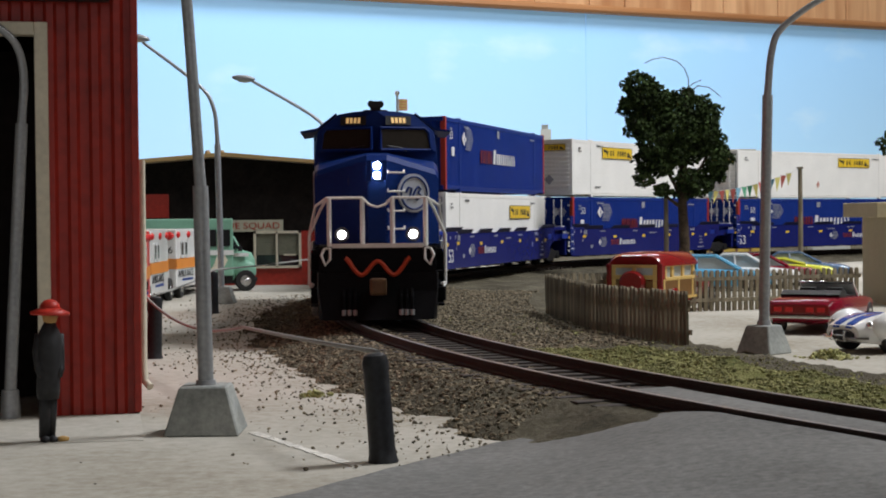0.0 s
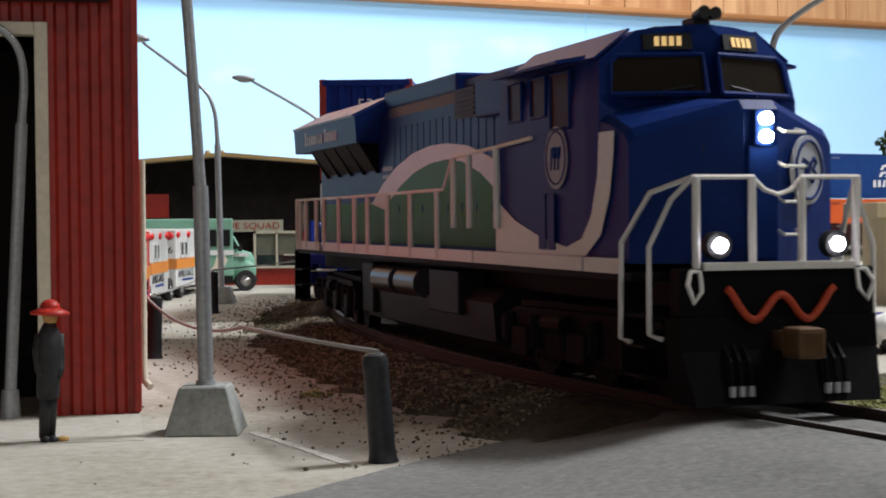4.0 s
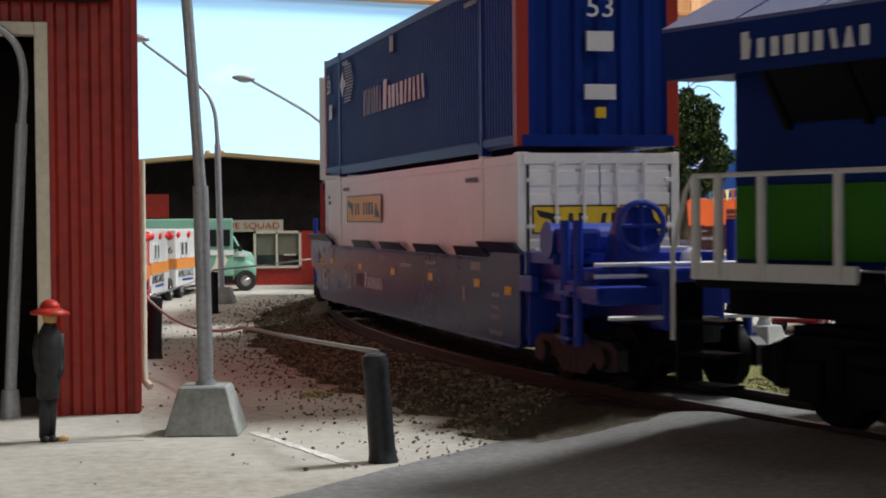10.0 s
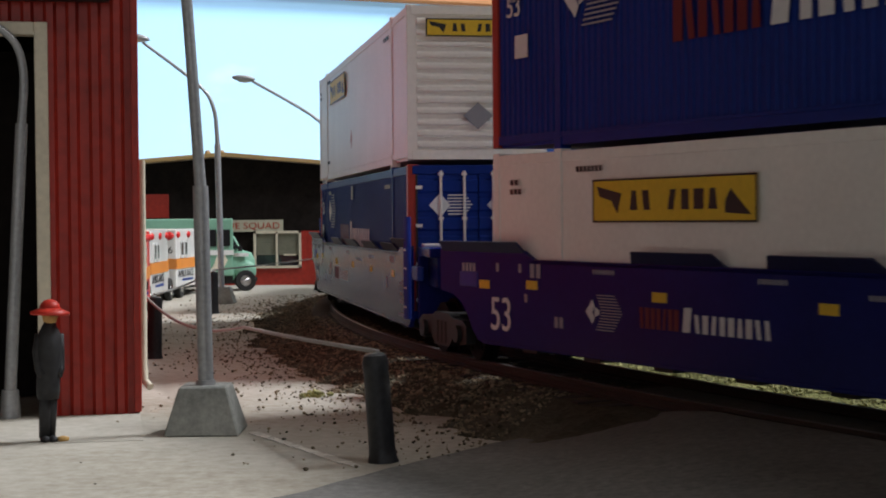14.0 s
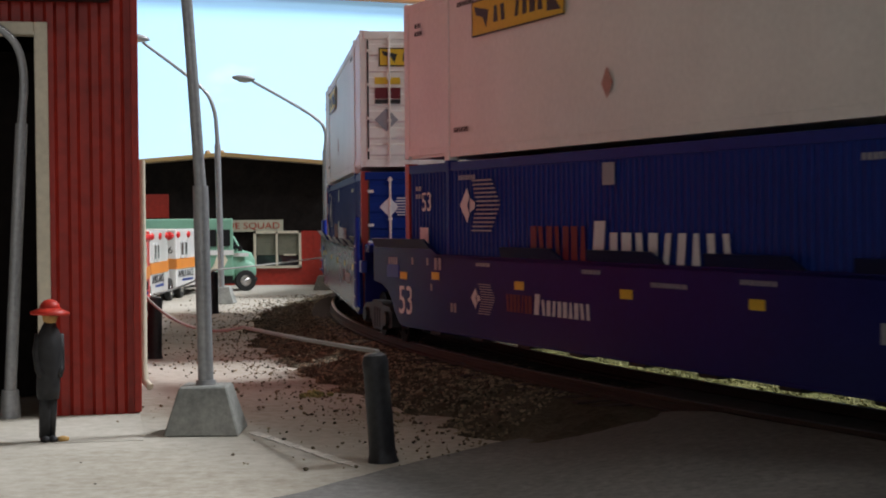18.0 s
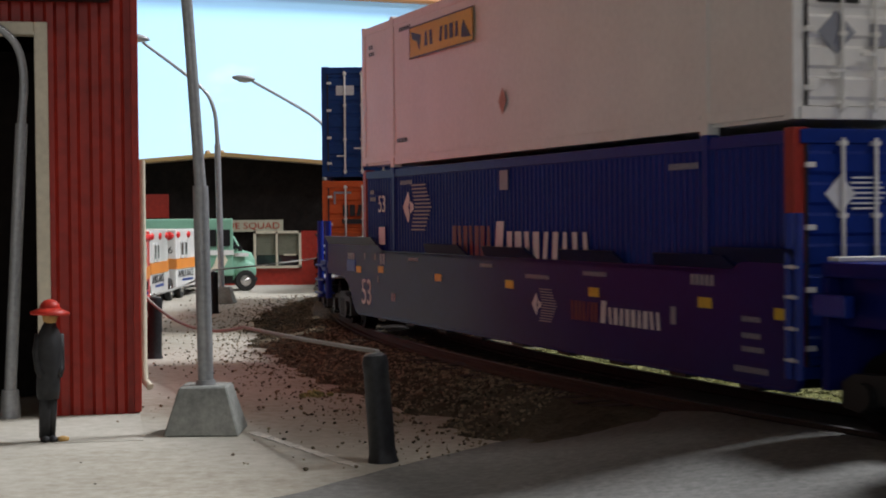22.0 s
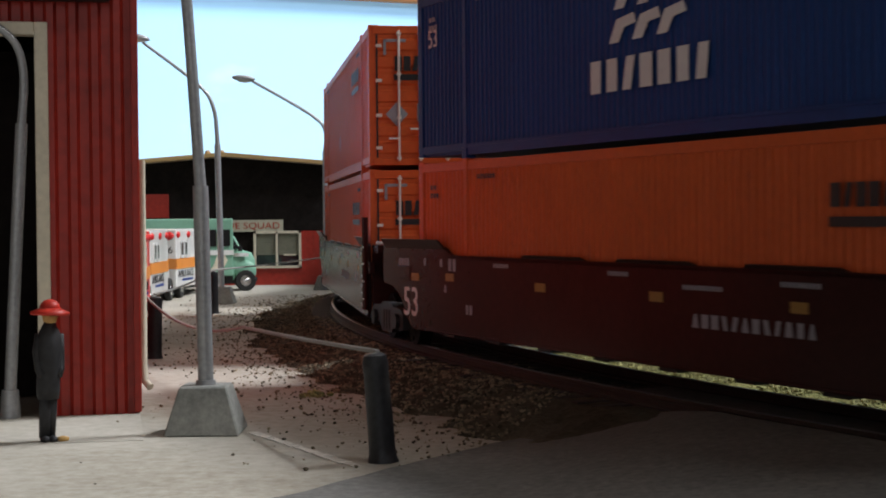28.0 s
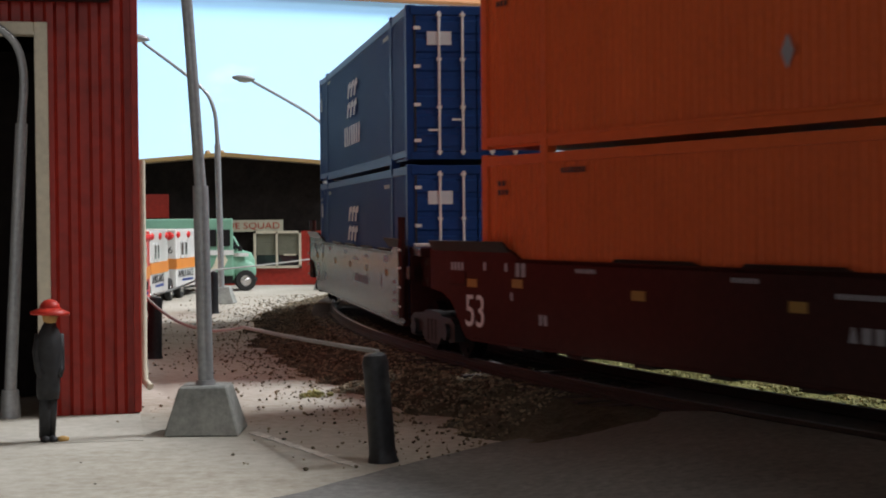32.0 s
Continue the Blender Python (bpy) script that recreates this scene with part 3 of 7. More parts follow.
        slab(bm, [(-14, 6.5), (-12, 7.6), (-6, 7.8), (-4, 8.6), (4, 8.6), (6, 7.8), (12, 7.6), (14, 6.5), (14, 3.4), (11, 3.0), (7, 4.4), (4, 2.2), (-4, 2.2), (-7, 4.4), (-11, 3.0), (-14, 3.4)], s * 11.4, s * 13.4)
        for k in (-2.4, 0, 2.4):
            rod(bm, (k, s * 12.6, 2.8), (k, s * 12.6, 7.0), 1.0, seg=8)
        for k in (-10, 10):
            rod(bm, (k, s * 11.0, 5), (k, s * 14.2, 5), 1.9, 1.6, seg=12)
    box(bm, -4, 4, -13, 13, 4.2, 8.4, 0.4)
    t = part("truck", bm, M["black"], parent, "black cast two-axle truck", at=pose(x * K, 0, 0, 0, 0, turn))
    for k in (-10, 10):
        wheelset(t, k, 5.0, CAR_WHEEL)
    return t


def decal(parent, bm, material, side, z0=0.0, y=15.05, label="", name="lettering"):
    """Flat marking on the right (-1) or left (1) flank."""
    m = pose(0, -y * K, z0 * K) if side < 0 else pose(0, y * K, z0 * K, 0, 0, 180)
    ob = part(name, bm, material, parent, label, at=m)
    if label == "small data lettering":
        ob["kind"] = "stuff"
    return ob


def hexagon_logo(parent, side, x, z, r, y, z0=0.0):
    v = r * 0.6
    bm = bmesh.new()
    slab(bm, [(x - r, z), (x - r * 0.62, z + v * 0.62), (x - r * 0.5, z + v * 0.3), (x - r * 0.62, z), (x - r * 0.5, z - v * 0.3), (x - r * 0.62, z - v * 0.62)], -0.06, 0)
    slab(bm, [(x - r * 0.48, z + v * 0.26), (x - r * 0.22, z + v * 0.1), (x - r * 0.22, z - v * 0.1), (x - r * 0.48, z - v * 0.26)], -0.06, 0)
    em = decal(parent, bm, M["mark"], side, z0, y, "white lozenge emblem with stripes", "emblem")
    bm = bmesh.new()
    n = 13
    for i in range(n):
        zz = z - v * 0.95 + 1.9 * v * (i + 0.2) / n
        tip = x + r * (1.05 - 0.5 * abs(zz - z) / v)
        x0 = x - r * 0.42 + 0.3 * r * (1 - abs(zz - z) / v)
        box(bm, x0, tip, -0.06, 0, zz, zz + v * 0.06)
    part("stripes", bm, M["markgrey"], em)


def rail_words(parent, side, x0, x1, z0, z1, y, zb=0.0, red=True, seed=1):
    """Carrier lettering as bars: a dark red word, then a white word with a tall first letter."""
    w = x1 - x0
    if red:
        decal(parent, blocks(x0, x0 + w * 0.33, z0, z1 - (z1 - z0) * 0.12, 7, seed), M["markred"], side, zb, y, "dark red lettering")
    bm = blocks(x0 + w * 0.435, x1, z0, z0 + (z1 - z0) * 0.74, 9, seed + 1, 0.36)
    slab(bm, [(x0 + w * 0.355, z0), (x0 + w * 0.41, z0), (x0 + w * 0.425, z1), (x0 + w * 0.37, z1)], -0.06, 0)
    decal(parent, bm, M["mark"], side, zb, y, "white carrier lettering")


def yellow_sign(parent, m, w, h, letters=7, wing=True):
    """Yellow plate with a black rim, lettering bars and a black scroll at one end."""
    bm = bmesh.new()
    box(bm, -w / 2, w / 2, -0.08, 0, -h / 2, h / 2)
    p = part("sign_plate", bm, M["yellow"], parent, "yellow carrier plate with black rim", at=m)
    bm = bmesh.new()
    for z in (-h / 2, h / 2 - 0.3):
        box(bm, -w / 2, w / 2, -0.12, -0.02, z, z + 0.3)
    for x in (-w / 2, w / 2 - 0.3):
        box(bm, x, x + 0.3, -0.121, -0.021, -h / 2, h / 2)
    part("rim", bm, M["ink"], p)
    x0, x1 = -w * (0.26 if wing else 0.42), w * 0.30
    bm = blocks(x0, x1, -h * 0.22, h * 0.22, letters, 12, 0.4, -0.13, (2,))
    if wing:
        slab(bm, [(-w * 0.47, h * 0.34), (-w * 0.30, h * 0.16), (-w * 0.33, -h * 0.30), (-w * 0.37, 0), (-w * 0.45, 0.1 * h)], -0.13, -0.02)
        slab(bm, [(w * 0.47, -h * 0.34), (w * 0.33, -h * 0.30), (w * 0.33, -0.05 * h), (w * 0.36, h * 0.2), (w * 0.41, -h * 0.05)], -0.13, -0.02)
    part("lettering", bm, M["ink"], p)


LENGTH, WIDE, TALL = 92.7, 14.9, 33.3


def corrugated(x0, x1, z0, z1, pitch, depth):
    """A ribbed panel in the x-z plane, ribs upright, facing -y."""
    pts = []
    n = max(1, round((x1 - x0) / pitch))
    p = (x1 - x0) / n
    for i in range(n):
        a = x0 + p * i
        pts += [(a, 0), (a + p * 0.30, 0), (a + p * 0.45, depth), (a + p * 0.85, depth)]
    pts += [(x1, 0)]
    bm = bmesh.new()
    lo = [bm.verts.new((x, y, z0)) for x, y in pts]
    hi = [bm.verts.new((x, y, z1)) for x, y in pts]
    for i in range(len(pts) - 1):
        bm.faces.new((lo[i], lo[i + 1], hi[i + 1], hi[i]))
    return bm


BODY = {}


def container_shell(base, post):
    """Parts that all boxes of one colour share, made once: core, flank panels, rails, posts, roof."""
    key = (base, post)
    if key in BODY:
        return BODY[key]
    d = {}
    bm = bmesh.new()
    box(bm, -LENGTH + 0.8, LENGTH - 0.8, -14.2, 14.2, 0.9, 32.4)
    d["core"] = mesh_of("core", bm, M[base])
    d["flank"] = [mesh_of("flank_panel", corrugated(a, b, 2.6, 31.2, 1.9 if base != "cwhite" else 23.0, 0.28 if base != "cwhite" else 0.02), M[base]) for a, b in ((-91.4, -71), (-69.2, 69.2), (71, 91.4))]
    bm = bmesh.new()
    box(bm, -LENGTH, LENGTH, -0.6, 0.6, 31.1, 32.85, 0.15)
    d["top_rail"] = mesh_of("top_rail", bm, M[base])
    bm = bmesh.new()
    box(bm, -69.5, 69.5, -0.55, 0.55, 0.55, 2.7, 0.15)
    box(bm, -69.0, 69.0, -0.75, -0.4, 2.2, 2.7)
    d["bottom_rail"] = mesh_of("bottom_rail", bm, M[base])
    bm = bmesh.new()
    box(bm, -22.9, 0, -0.5, 0.5, 1.4, 2.9, 0.12)
    d["end_rail"] = mesh_of("end_rail", bm, M[base])
    bm = bmesh.new()
    box(bm, -0.85, 0.85, -0.85, 0.85, 0.4, 33.1, 0.15)
    box(bm, -1.1, 1.1, -1.0, 1.0, -0.1, 1.9, 0.12)
    box(bm, -1.1, 1.1, -1.0, 1.0, 31.7, 33.3, 0.12)
    d["post"] = mesh_of("corner_post", bm, M[base])
    bm = bmesh.new()
    box(bm, -1.1, 1.1, -1.1, 1.1, 0.9, 33.2, 0.15)
    d["end_post"] = mesh_of("end_post", bm, M[post])
    bm = bmesh.new()
    box(bm, -LENGTH + 0.6, LENGTH - 0.6, -14.4, 14.4, 32.4, 32.8)
    for i in range(44):
        x = -LENGTH + 3.5 + i * 4.2
        box(bm, x, x + 1.6, -13.2, 13.2, 32.75, 33.0)
    d["roof"] = mesh_of("roof", bm, M[base])
    BODY[key] = d
    return d


def put(name, mesh, parent, at):
    o = new(name, mesh)
    o.parent = parent
    o.matrix_basis = at
    return o


def doors(box_ob, base, rods, x=LENGTH, label=""):
    """Two door leaves with lock rods and hinges at the leading end."""
    face = pose(x * K, 0, 0, 0, 0, 90)
    for s in (-1, 1):
        bm = bmesh.new()
        a, b = (-12.9, -0.15) if s < 0 else (0.15, 12.9)
        ribs = []
        for k in range(7):
            z = 3.4 + 3.95 * k
            ribs += [(-0.15, z), (-0.5, z + 0.4), (-0.5, z + 2.6), (-0.15, z + 3.0)]
        slab(bm, [(0.6, 2.6), (-0.2, 2.6)] + ribs + [(-0.2, 31.0), (0.6, 31.0)], a, b, "x")
        leaf = part("door", bm, M[base], box_ob, label, at=face)
        bm = bmesh.new()
        box(bm, (12.9 if s > 0 else -13.3), (13.3 if s > 0 else -12.9), -0.36, 0.5, 2.6, 31.0)
        part("gasket", bm, M["ink"], leaf, "black door seal")
        for c in (3.1, 8.1):
            bm = bmesh.new()
            rod(bm, (s * c, -1.0, 1.8), (s * c, -1.0, 31.8), 0.27, seg=8)
            for z in (2.2, 11.5, 21.5, 30.8):
                box(bm, s * c - 0.5, s * c + 0.5, -1.35, -0.3, z, z + 0.6)
            part("lock_rod", bm, M[rods], leaf, "bright lock rod")
            bm = bmesh.new()
            box(bm, s * c - (0.2 if s > 0 else 2.4), s * c + (2.4 if s > 0 else 0.2), -1.5, -1.1, 9.0 if c < 5 else 6.8, 9.4 if c < 5 else 7.2)
            part("handle", bm, M[rods], leaf)
        bm = bmesh.new()
        for z in (4.5, 12, 20, 28):
            box(bm, s * 12.7 - 0.7, s * 12.7 + 0.7, -0.8, -0.2, z, z + 0.7, 0.1)
        part("hinge", bm, M[rods], leaf)
    for nm, z0, z1 in (("door_sill", 0.9, 2.5), ("door_header", 31.1, 32.9)):
        bm = bmesh.new()
        box(bm, -14, 14, -0.4, 0.7, z0, z1, 0.15)
        part(nm, bm, M[base], box_ob, at=face)
    return face


def front_wall(box_ob, base, style):
    face = pose(LENGTH * K, 0, 0, 0, 0, 90)
    if style == "upright":
        bm = corrugated(-12.8, 12.8, 2.8, 31.2, 4.2, 0.9)
    else:
        bm = bmesh.new()
        ribs = []
        for i in range(12):
            z = 3.3 + i * 2.35
            ribs += [(0.2, z), (-0.55, z + 0.35), (-0.55, z + 0.9), (0.2, z + 1.4)]
        slab(bm, [(0.6, 2.4), (0.2, 2.4)] + ribs + [(0.2, 31.2), (0.6, 31.2)], -12.8, 12.8, "x")
    part("front_wall", bm, M[base], box_ob, at=face)
    for nm, z0, z1 in (("end_sill", 0.9, 2.9), ("end_header", 31.1, 32.9)):
        bm = bmesh.new()
        box(bm, -14, 14, -0.3, 0.7, z0, z1, 0.15)
        part(nm, bm, M[base], box_ob, at=face)
    return face


def container(unit, upper, base, label, post=None, end="doors", rods="white"):
    ob = thing("shipping_container", label, "container", group="containers on the train")
    d = container_shell(base, post or base)
    put("core", d["core"], ob, Matrix())
    for s in (-1, 1):
        flank = pose(0, s * WIDE * K, 0, 0, 0, 0 if s < 0 else 180)
        for me in d["flank"]:
            put("flank_panel", me, ob, pose(0, s * 14.75 * K, 0, 0, 0, 0 if s < 0 else 180))
        put("top_rail", d["top_rail"], ob, pose(0, s * 14.3 * K, 0))
        put("bottom_rail", d["bottom_rail"], ob, flank @ pose(0, 0.55 * K, 0))
        for x in (-69.6, 92.2):
            put("end_rail", d["end_rail"], ob, pose(x * K, s * 14.4 * K, 0))
        for x in (-70.1, 70.1):
            put("corner_post", d["post"], ob, pose(x * K, s * 14.15 * K, 0))
        for x in (-LENGTH + 1.0, LENGTH - 1.0):
            put("end_post", d["end_post"], ob, pose(x * K, s * 13.85 * K, 0))
    put("roof", d["roof"], ob, Matrix())
    face = doors(ob, base, rods) if end == "doors" else front_wall(ob, base, end)
    ride(ob, unit, 4.8 + (TALL if upper else 0.0), SET_BACK.get(unit, 0.0))
    return ob, face


def small_marks(ob, side, ink, n=5):
    bm = bmesh.new()
    for x, z, w in ((-86, 27.5, 3.2), (-86, 25.9, 4.2), (-64, 29.2, 8.0), (60, 28.6, 9.0), (-66, 5.2, 7.0), (46, 6.2, 11.0))[:n]:
        k = max(2, int(w / 1.1))
        for i in range(k):
            box(bm, x + w * i / k, x + w * (i + 0.68) / k, -0.05, 0, z, z + 0.9)
    decal(ob, bm, M[ink], side, 0, 15.25, "small data lettering")


def blue_carrier(unit, upper, label, end):
    ob, face = container(unit, upper, "cblue", label, "cred" if unit < 4 else None, end, "white")
    for s in (-1, 1):
        dx = 5.0 if unit == 3 else SET_BACK.get(unit, 0.0)
        hexagon_logo(ob, s, -58.5 + dx, 24.3, 9.0, 15.2)
        rail_words(ob, s, -37 + dx, 28 + dx, 14.2, 21.2, 15.2)
        words("53", 5.4, M["mark"], ob, pose(s * (84.5 - min(dx, 4.0) if unit < 3 else 77.6) * K, s * 15.2 * K, 25 * K, 0, 0, 0 if s < 0 else 180), width=4.6)
        bm = bmesh.new()
        xp = -84.0 if unit != 3 else -79.8
        box(bm, xp, xp + 4.4, -0.06, 0, 16.0, 20.0)
        decal(ob, bm, M["mark"], s, 0, 15.2, "white data panel", "data_panel")
        bm = bmesh.new()
        box(bm, -6.3, -2.3, -0.06, 0, 27.0, 30.6)
        decal(ob, bm, M["markgrey"], s, 0, 15.2, "grey data panel", "data_panel")
        small_marks(ob, s, "markgrey", 4)
    return ob, face


def white_carrier(unit, upper, label, end):
    ob, face = container(unit, upper, "cwhite", label, None, end, "white")
    for s in (-1, 1):
        x = -38.0
        z = 26.0 if upper else 24.4
        m = pose(x * K, -15.2 * K, z * K) if s < 0 else pose((-x if unit == 2 else x) * K, 15.2 * K, z * K, 0, 0, 180)
        yellow_sign(ob, m, 42 if not upper else 38, 6.8)
        small_marks(ob, s, "ink")
        if upper:
            bm = bmesh.new()
            slab(bm, [(-4.6, 2.5 + 5), (-2.8, 5 + 5), (-4.6, 7.5 + 5), (-6.4, 5 + 5)], -0.06, 0)
            decal(ob, bm, paint("placard_rose", (0.50, 0.26, 0.22), 0.6), s, 0, 15.2, "small diamond placard", "placard")
    return ob, face


def orange_carrier(unit, upper, label):
    ob, face = container(unit, upper, "corange", label)
    for s in (-1, 1):
        bm = blocks(42, 65, 22.9, 26.0, 9, 3, 0.25)
        box(bm, 42, 65, -0.06, 0, 20.4, 21.7)
        decal(ob, bm, M["ink"], s, 0, 15.2, "black carrier lettering over a bar")
        small_marks(ob, s, "ink", 4)
        bm = bmesh.new()
        slab(bm, [(-5, 8), (-3.6, 10.4), (-5, 12.8), (-6.4, 10.4)], -0.06, 0)
        decal(ob, bm, M["markgrey"], s, 0, 15.2, "grey diamond placard", "placard")
    bm = blocks(-9.2, 9.2, 22.6, 26.0, 9, 4, 0.25, y=-0.8)
    box(bm, -9.2, 9.2, -1.0, -0.5, 20.4, 21.8)
    part("lettering", bm, M["ink"], ob, "black carrier lettering over a bar", at=face)
    bm = bmesh.new()
    box(bm, -11.6, -6.4, -0.75, -0.5, 29.2, 29.9)
    box(bm, -11.6, -11.0, -0.75, -0.5, 26.2, 29.9)
    box(bm, 6.4, 11.6, -0.75, -0.5, 29.2, 29.9)
    box(bm, 11.0, 11.6, -0.75, -0.5, 26.2, 29.9)
    part("corner_mark", bm, M["markgrey"], ob, at=face)
    if upper:
        bm = bmesh.new()
        slab(bm, [(-11.2, 12.6), (-8.6, 15.4), (-6.0, 12.6), (-8.6, 9.8)], -0.75, -0.5)
        part("placard", bm, M["markgrey"], ob, "grey diamond placard", at=face)
        bm = bmesh.new()
        box(bm, -3.9, -1.5, -0.75, -0.5, 11.0, 15.0)
        part("placard", bm, M["markgrey"], ob, "grey square placard", at=face)
        bm = bmesh.new()
        box(bm, 5.4, 9.4, -0.75, -0.5, 11.4, 14.4)
        part("placard", bm, M["yellow"], ob, "small yellow placard", at=face)
    return ob, face


def sea_carrier(unit, upper, label):
    ob, face = container(unit, upper, "dblue", label)
    for s in (-1, 1):
        decal(ob, blocks(-21, 15.5, 8.4, 13.6, 7, 6, 0.34), M["mark"], s, 0, 15.2, "white carrier lettering")
        bm = bmesh.new()
        for k in range(2):
            for i in range(3):
                x, z = -14 + i * 7.2 + k * 1.6, 16 + k * 5.2
                slab(bm, [(x, z), (x + 2.4, z + 3.6), (x + 7.6, z + 4.2), (x + 8.4, z + 2.6), (x + 4.8, z + 2.2), (x + 3.0, z)], -0.06, 0)
        decal(ob, bm, M["mark"], s, 0, 15.2, "white wave emblem", "emblem")
        words("53", 5.0, M["mark"], ob, pose(s * 84.5 * K, s * 15.2 * K, 24 * K, 0, 0, 0 if s < 0 else 180), width=4.2)
        small_marks(ob, s, "markgrey", 4)
    bm = bmesh.new()
    box(bm, -10.6, -5.4, -0.75, -0.5, 24.8, 27.6)
    for x, z, w in ((6.0, 27.6, 5.5), (6.0, 25.8, 3.0), (6.2, 18.6, 4.2), (6.2, 16.8, 4.2), (1.0, 18.6, 2.4), (6.2, 12.6, 4.2), (6.2, 10.8, 4.2)):
        for i in range(4):
            box(bm, x + w * i / 4, x + w * (i + 0.75) / 4, -0.75, -0.5, z, z + 1.0)
    part("lettering", bm, M["mark"], ob, "white data lettering on the doors", at=face)
    return ob, face


def well_unit(unit, base, front=False, rear=False):
    """One platform of an articulated double-stack car: two deep side plates, floor, end platforms, trucks."""
    blue = base == "wblue"
    ob = thing("well_car", "blue articulated double-stack well car" if blue else "brown articulated double-stack well car", "rail car", group="well cars")
    bright = "wblue2" if blue else "wbrown"
    guide = base + "sill"
    lo, hi = 121 if rear else 112.0, 97.0 if front or not blue else 93.6
    arch = [(-95.5, 4.2), (-97.5, 4.8), (-99.5, 6.6), (-101.2, 9.0), (-103.6, 11.2), (-107, 12.6), (-lo, 13.2)]
    for s in (-1, 1):
        bm = bmesh.new()
        slab(bm, [(-lo, 21.0), (-81, 21.0), (-77, 19.4), (77, 19.4), (81, 21.0), (hi, 21.0), (hi, 5.4), (hi - 1.2, 4.2)] + arch, s * 15.0, s * 15.9)
        plate = part("side_plate", bm, M[base], ob, "glossy deep side plate")
        bm = bmesh.new()
        box(bm, -95.0, hi - 1.4, s * 15.7 - 0.4, s * 15.7 + 0.4, 4.1, 4.7, 0.12)
        part("bottom_chord", bm, M[base], ob)
        bm = bmesh.new()
        box(bm, -80, 80, s * 15.0 - 0.9, s * 15.0 + 0.9, 18.6, 19.5, 0.2)
        part("top_chord", bm, M[base], ob)
        lift, flare = (0.0, 0.0) if blue else (-1.3, -0.8)
        for x in (-47, -14, 21, 55):
            bm = bmesh.new()
            loft(bm, [[(x0, s * (y + flare * (y > 16)), z + lift * (z > 20)) for x0, y, z in ((x - 0.6, 15.0, 19.3), (x - 0.6, 15.6, 19.3), (x + 1.2, 17.0, 21.3), (x + 1.2, 16.6, 21.4))],
                      [(x0, s * (y + flare * (y > 16)), z + lift * (z > 20)) for x0, y, z in ((x + 23.4, 15.0, 19.3), (x + 23.4, 15.6, 19.3), (x + 21.4, 17.0, 21.3), (x + 21.4, 16.6, 21.4))]])
            part("top_guide", bm, M[guide], ob, "flared container guide")
        for x0, x1 in ((-lo + 1, -80.5), (73.0, hi + 0.6)):
            bm = bmesh.new()
            loft(bm, [[(x0, s * 15.0, 20.4), (x0, s * 15.8, 20.4), (x0 + 0.6, s * 17.2, 22.4), (x0 + 0.6, s * 16.8, 22.5)],
                      [(x1, s * 15.0, 20.4), (x1, s * 15.8, 20.4), (x1 - 0.6, s * 17.2, 22.4), (x1 - 0.6, s * 16.8, 22.5)]])
            part("end_guide", bm, M[guide], ob, "long flared end guide")
        words("53", 8.4, M["mark"], plate, pose(s * ((93.5 if unit == 2 else 88.5) if blue else 97.0 if unit == 4 else 93.5) * K, s * 15.95 * K, 9.4 * K, 0, 0, 0 if s < 0 else 180), width=7.0)
        if blue:
            hexagon_logo(ob, s, -55 if unit != 3 else 14, 11.6, 5.2, 15.95)
            rail_words(ob, s, -45 if unit != 3 else 25, -13 if unit != 3 else 57, 9.8, 13.4, 15.95, seed=9)
        else:
            decal(ob, blocks(8, 38, 10.6, 12.6, 12, 8, 0.4), M["markgrey"], s, 0, 15.95, "grey lettering")
        for x, z in ((-94.5, 14.8), (-77.5, 15.2), (-39.5, 14.6), (-1.5, 14.6), (34, 14.6), (70, 14.6), (90, 14.0)):
            bm = bmesh.new()
            box(bm, x - 1.9, x + 1.9, -0.06, 0, z - 0.75, z + 0.75)
            decal(ob, bm, M["yellow" if blue else "dullyellow"], s, 0, 15.95, "yellow reflector", "reflector")
        bm = bmesh.new()
        for x, z, w, h in ((-103, 17.0, 6, 1.5), (-90, 17.2, 2, 1.5), (-82, 17.2, 2.4, 1.5), (-78, 16.4, 5, 2.4), (-58, 17.6, 7, 0.7), (-70, 8.4, 3.6, 1.8), (-80, 12.2, 1.6, 1.4), (-16, 17.4, 7, 0.7), (30, 17.2, 9, 0.7), (66, 17.0, 8, 1.5), (60, 11.0, 2.0, 2.6), (80, 12.6, 5, 0.7), (80, 10.4, 5, 0.7), (80, 8.6, 6, 0.7), (78, 5.8, 9, 0.8), (6, 16.0, 11, 0.7)):
            step = h * 0.72 + 0.3
            for i in range(max(1, int(w / step))):
                box(bm, x + step * i, x + step * (i + 0.66), -0.05, 0, z, z + h)
        decal(ob, bm, M["markgrey"], s, 0, 15.95, "small data lettering")
    bm = bmesh.new()
    for k in range(9):
        x = -80 + 20 * k
        box(bm, x - 2.5, x + 2.5, -15, 15, 3.4, 4.6)
    box(bm, -92, 92, -4, 4, 3.4, 4.4)
    part("well_floor", bm, M["black"], ob)
    for s in (-1, 1):
        own = (s > 0 and front) or (s < 0 and rear)
        out = 134 if own else 113
        hue = M[base if not own else bright]
        bm = bmesh.new()
        box(bm, s * 97.2, s * 112, -14.9, 14.9, 19.0, 20.9, 0.3)
        end = part("end_platform", bm, hue, ob)
        for nm, dims, bv in (("bulkhead", (s * 97.2, s * 98.8, -14.9, 14.9, 5.0, 19.0), 0.2), ("draft_sill", (s * 98.8, s * out, -5, 5, 9.6, 19.0), 0.5),
                             ("brace", (s * 98.8, s * 110, -13, -11, 13, 19.0), 0.1), ("brace", (s * 98.8, s * 110, 11, 13, 13, 19.0), 0.1)):
            bm = bmesh.new()
            box(bm, *dims, bv)
            part(nm, bm, hue, end)
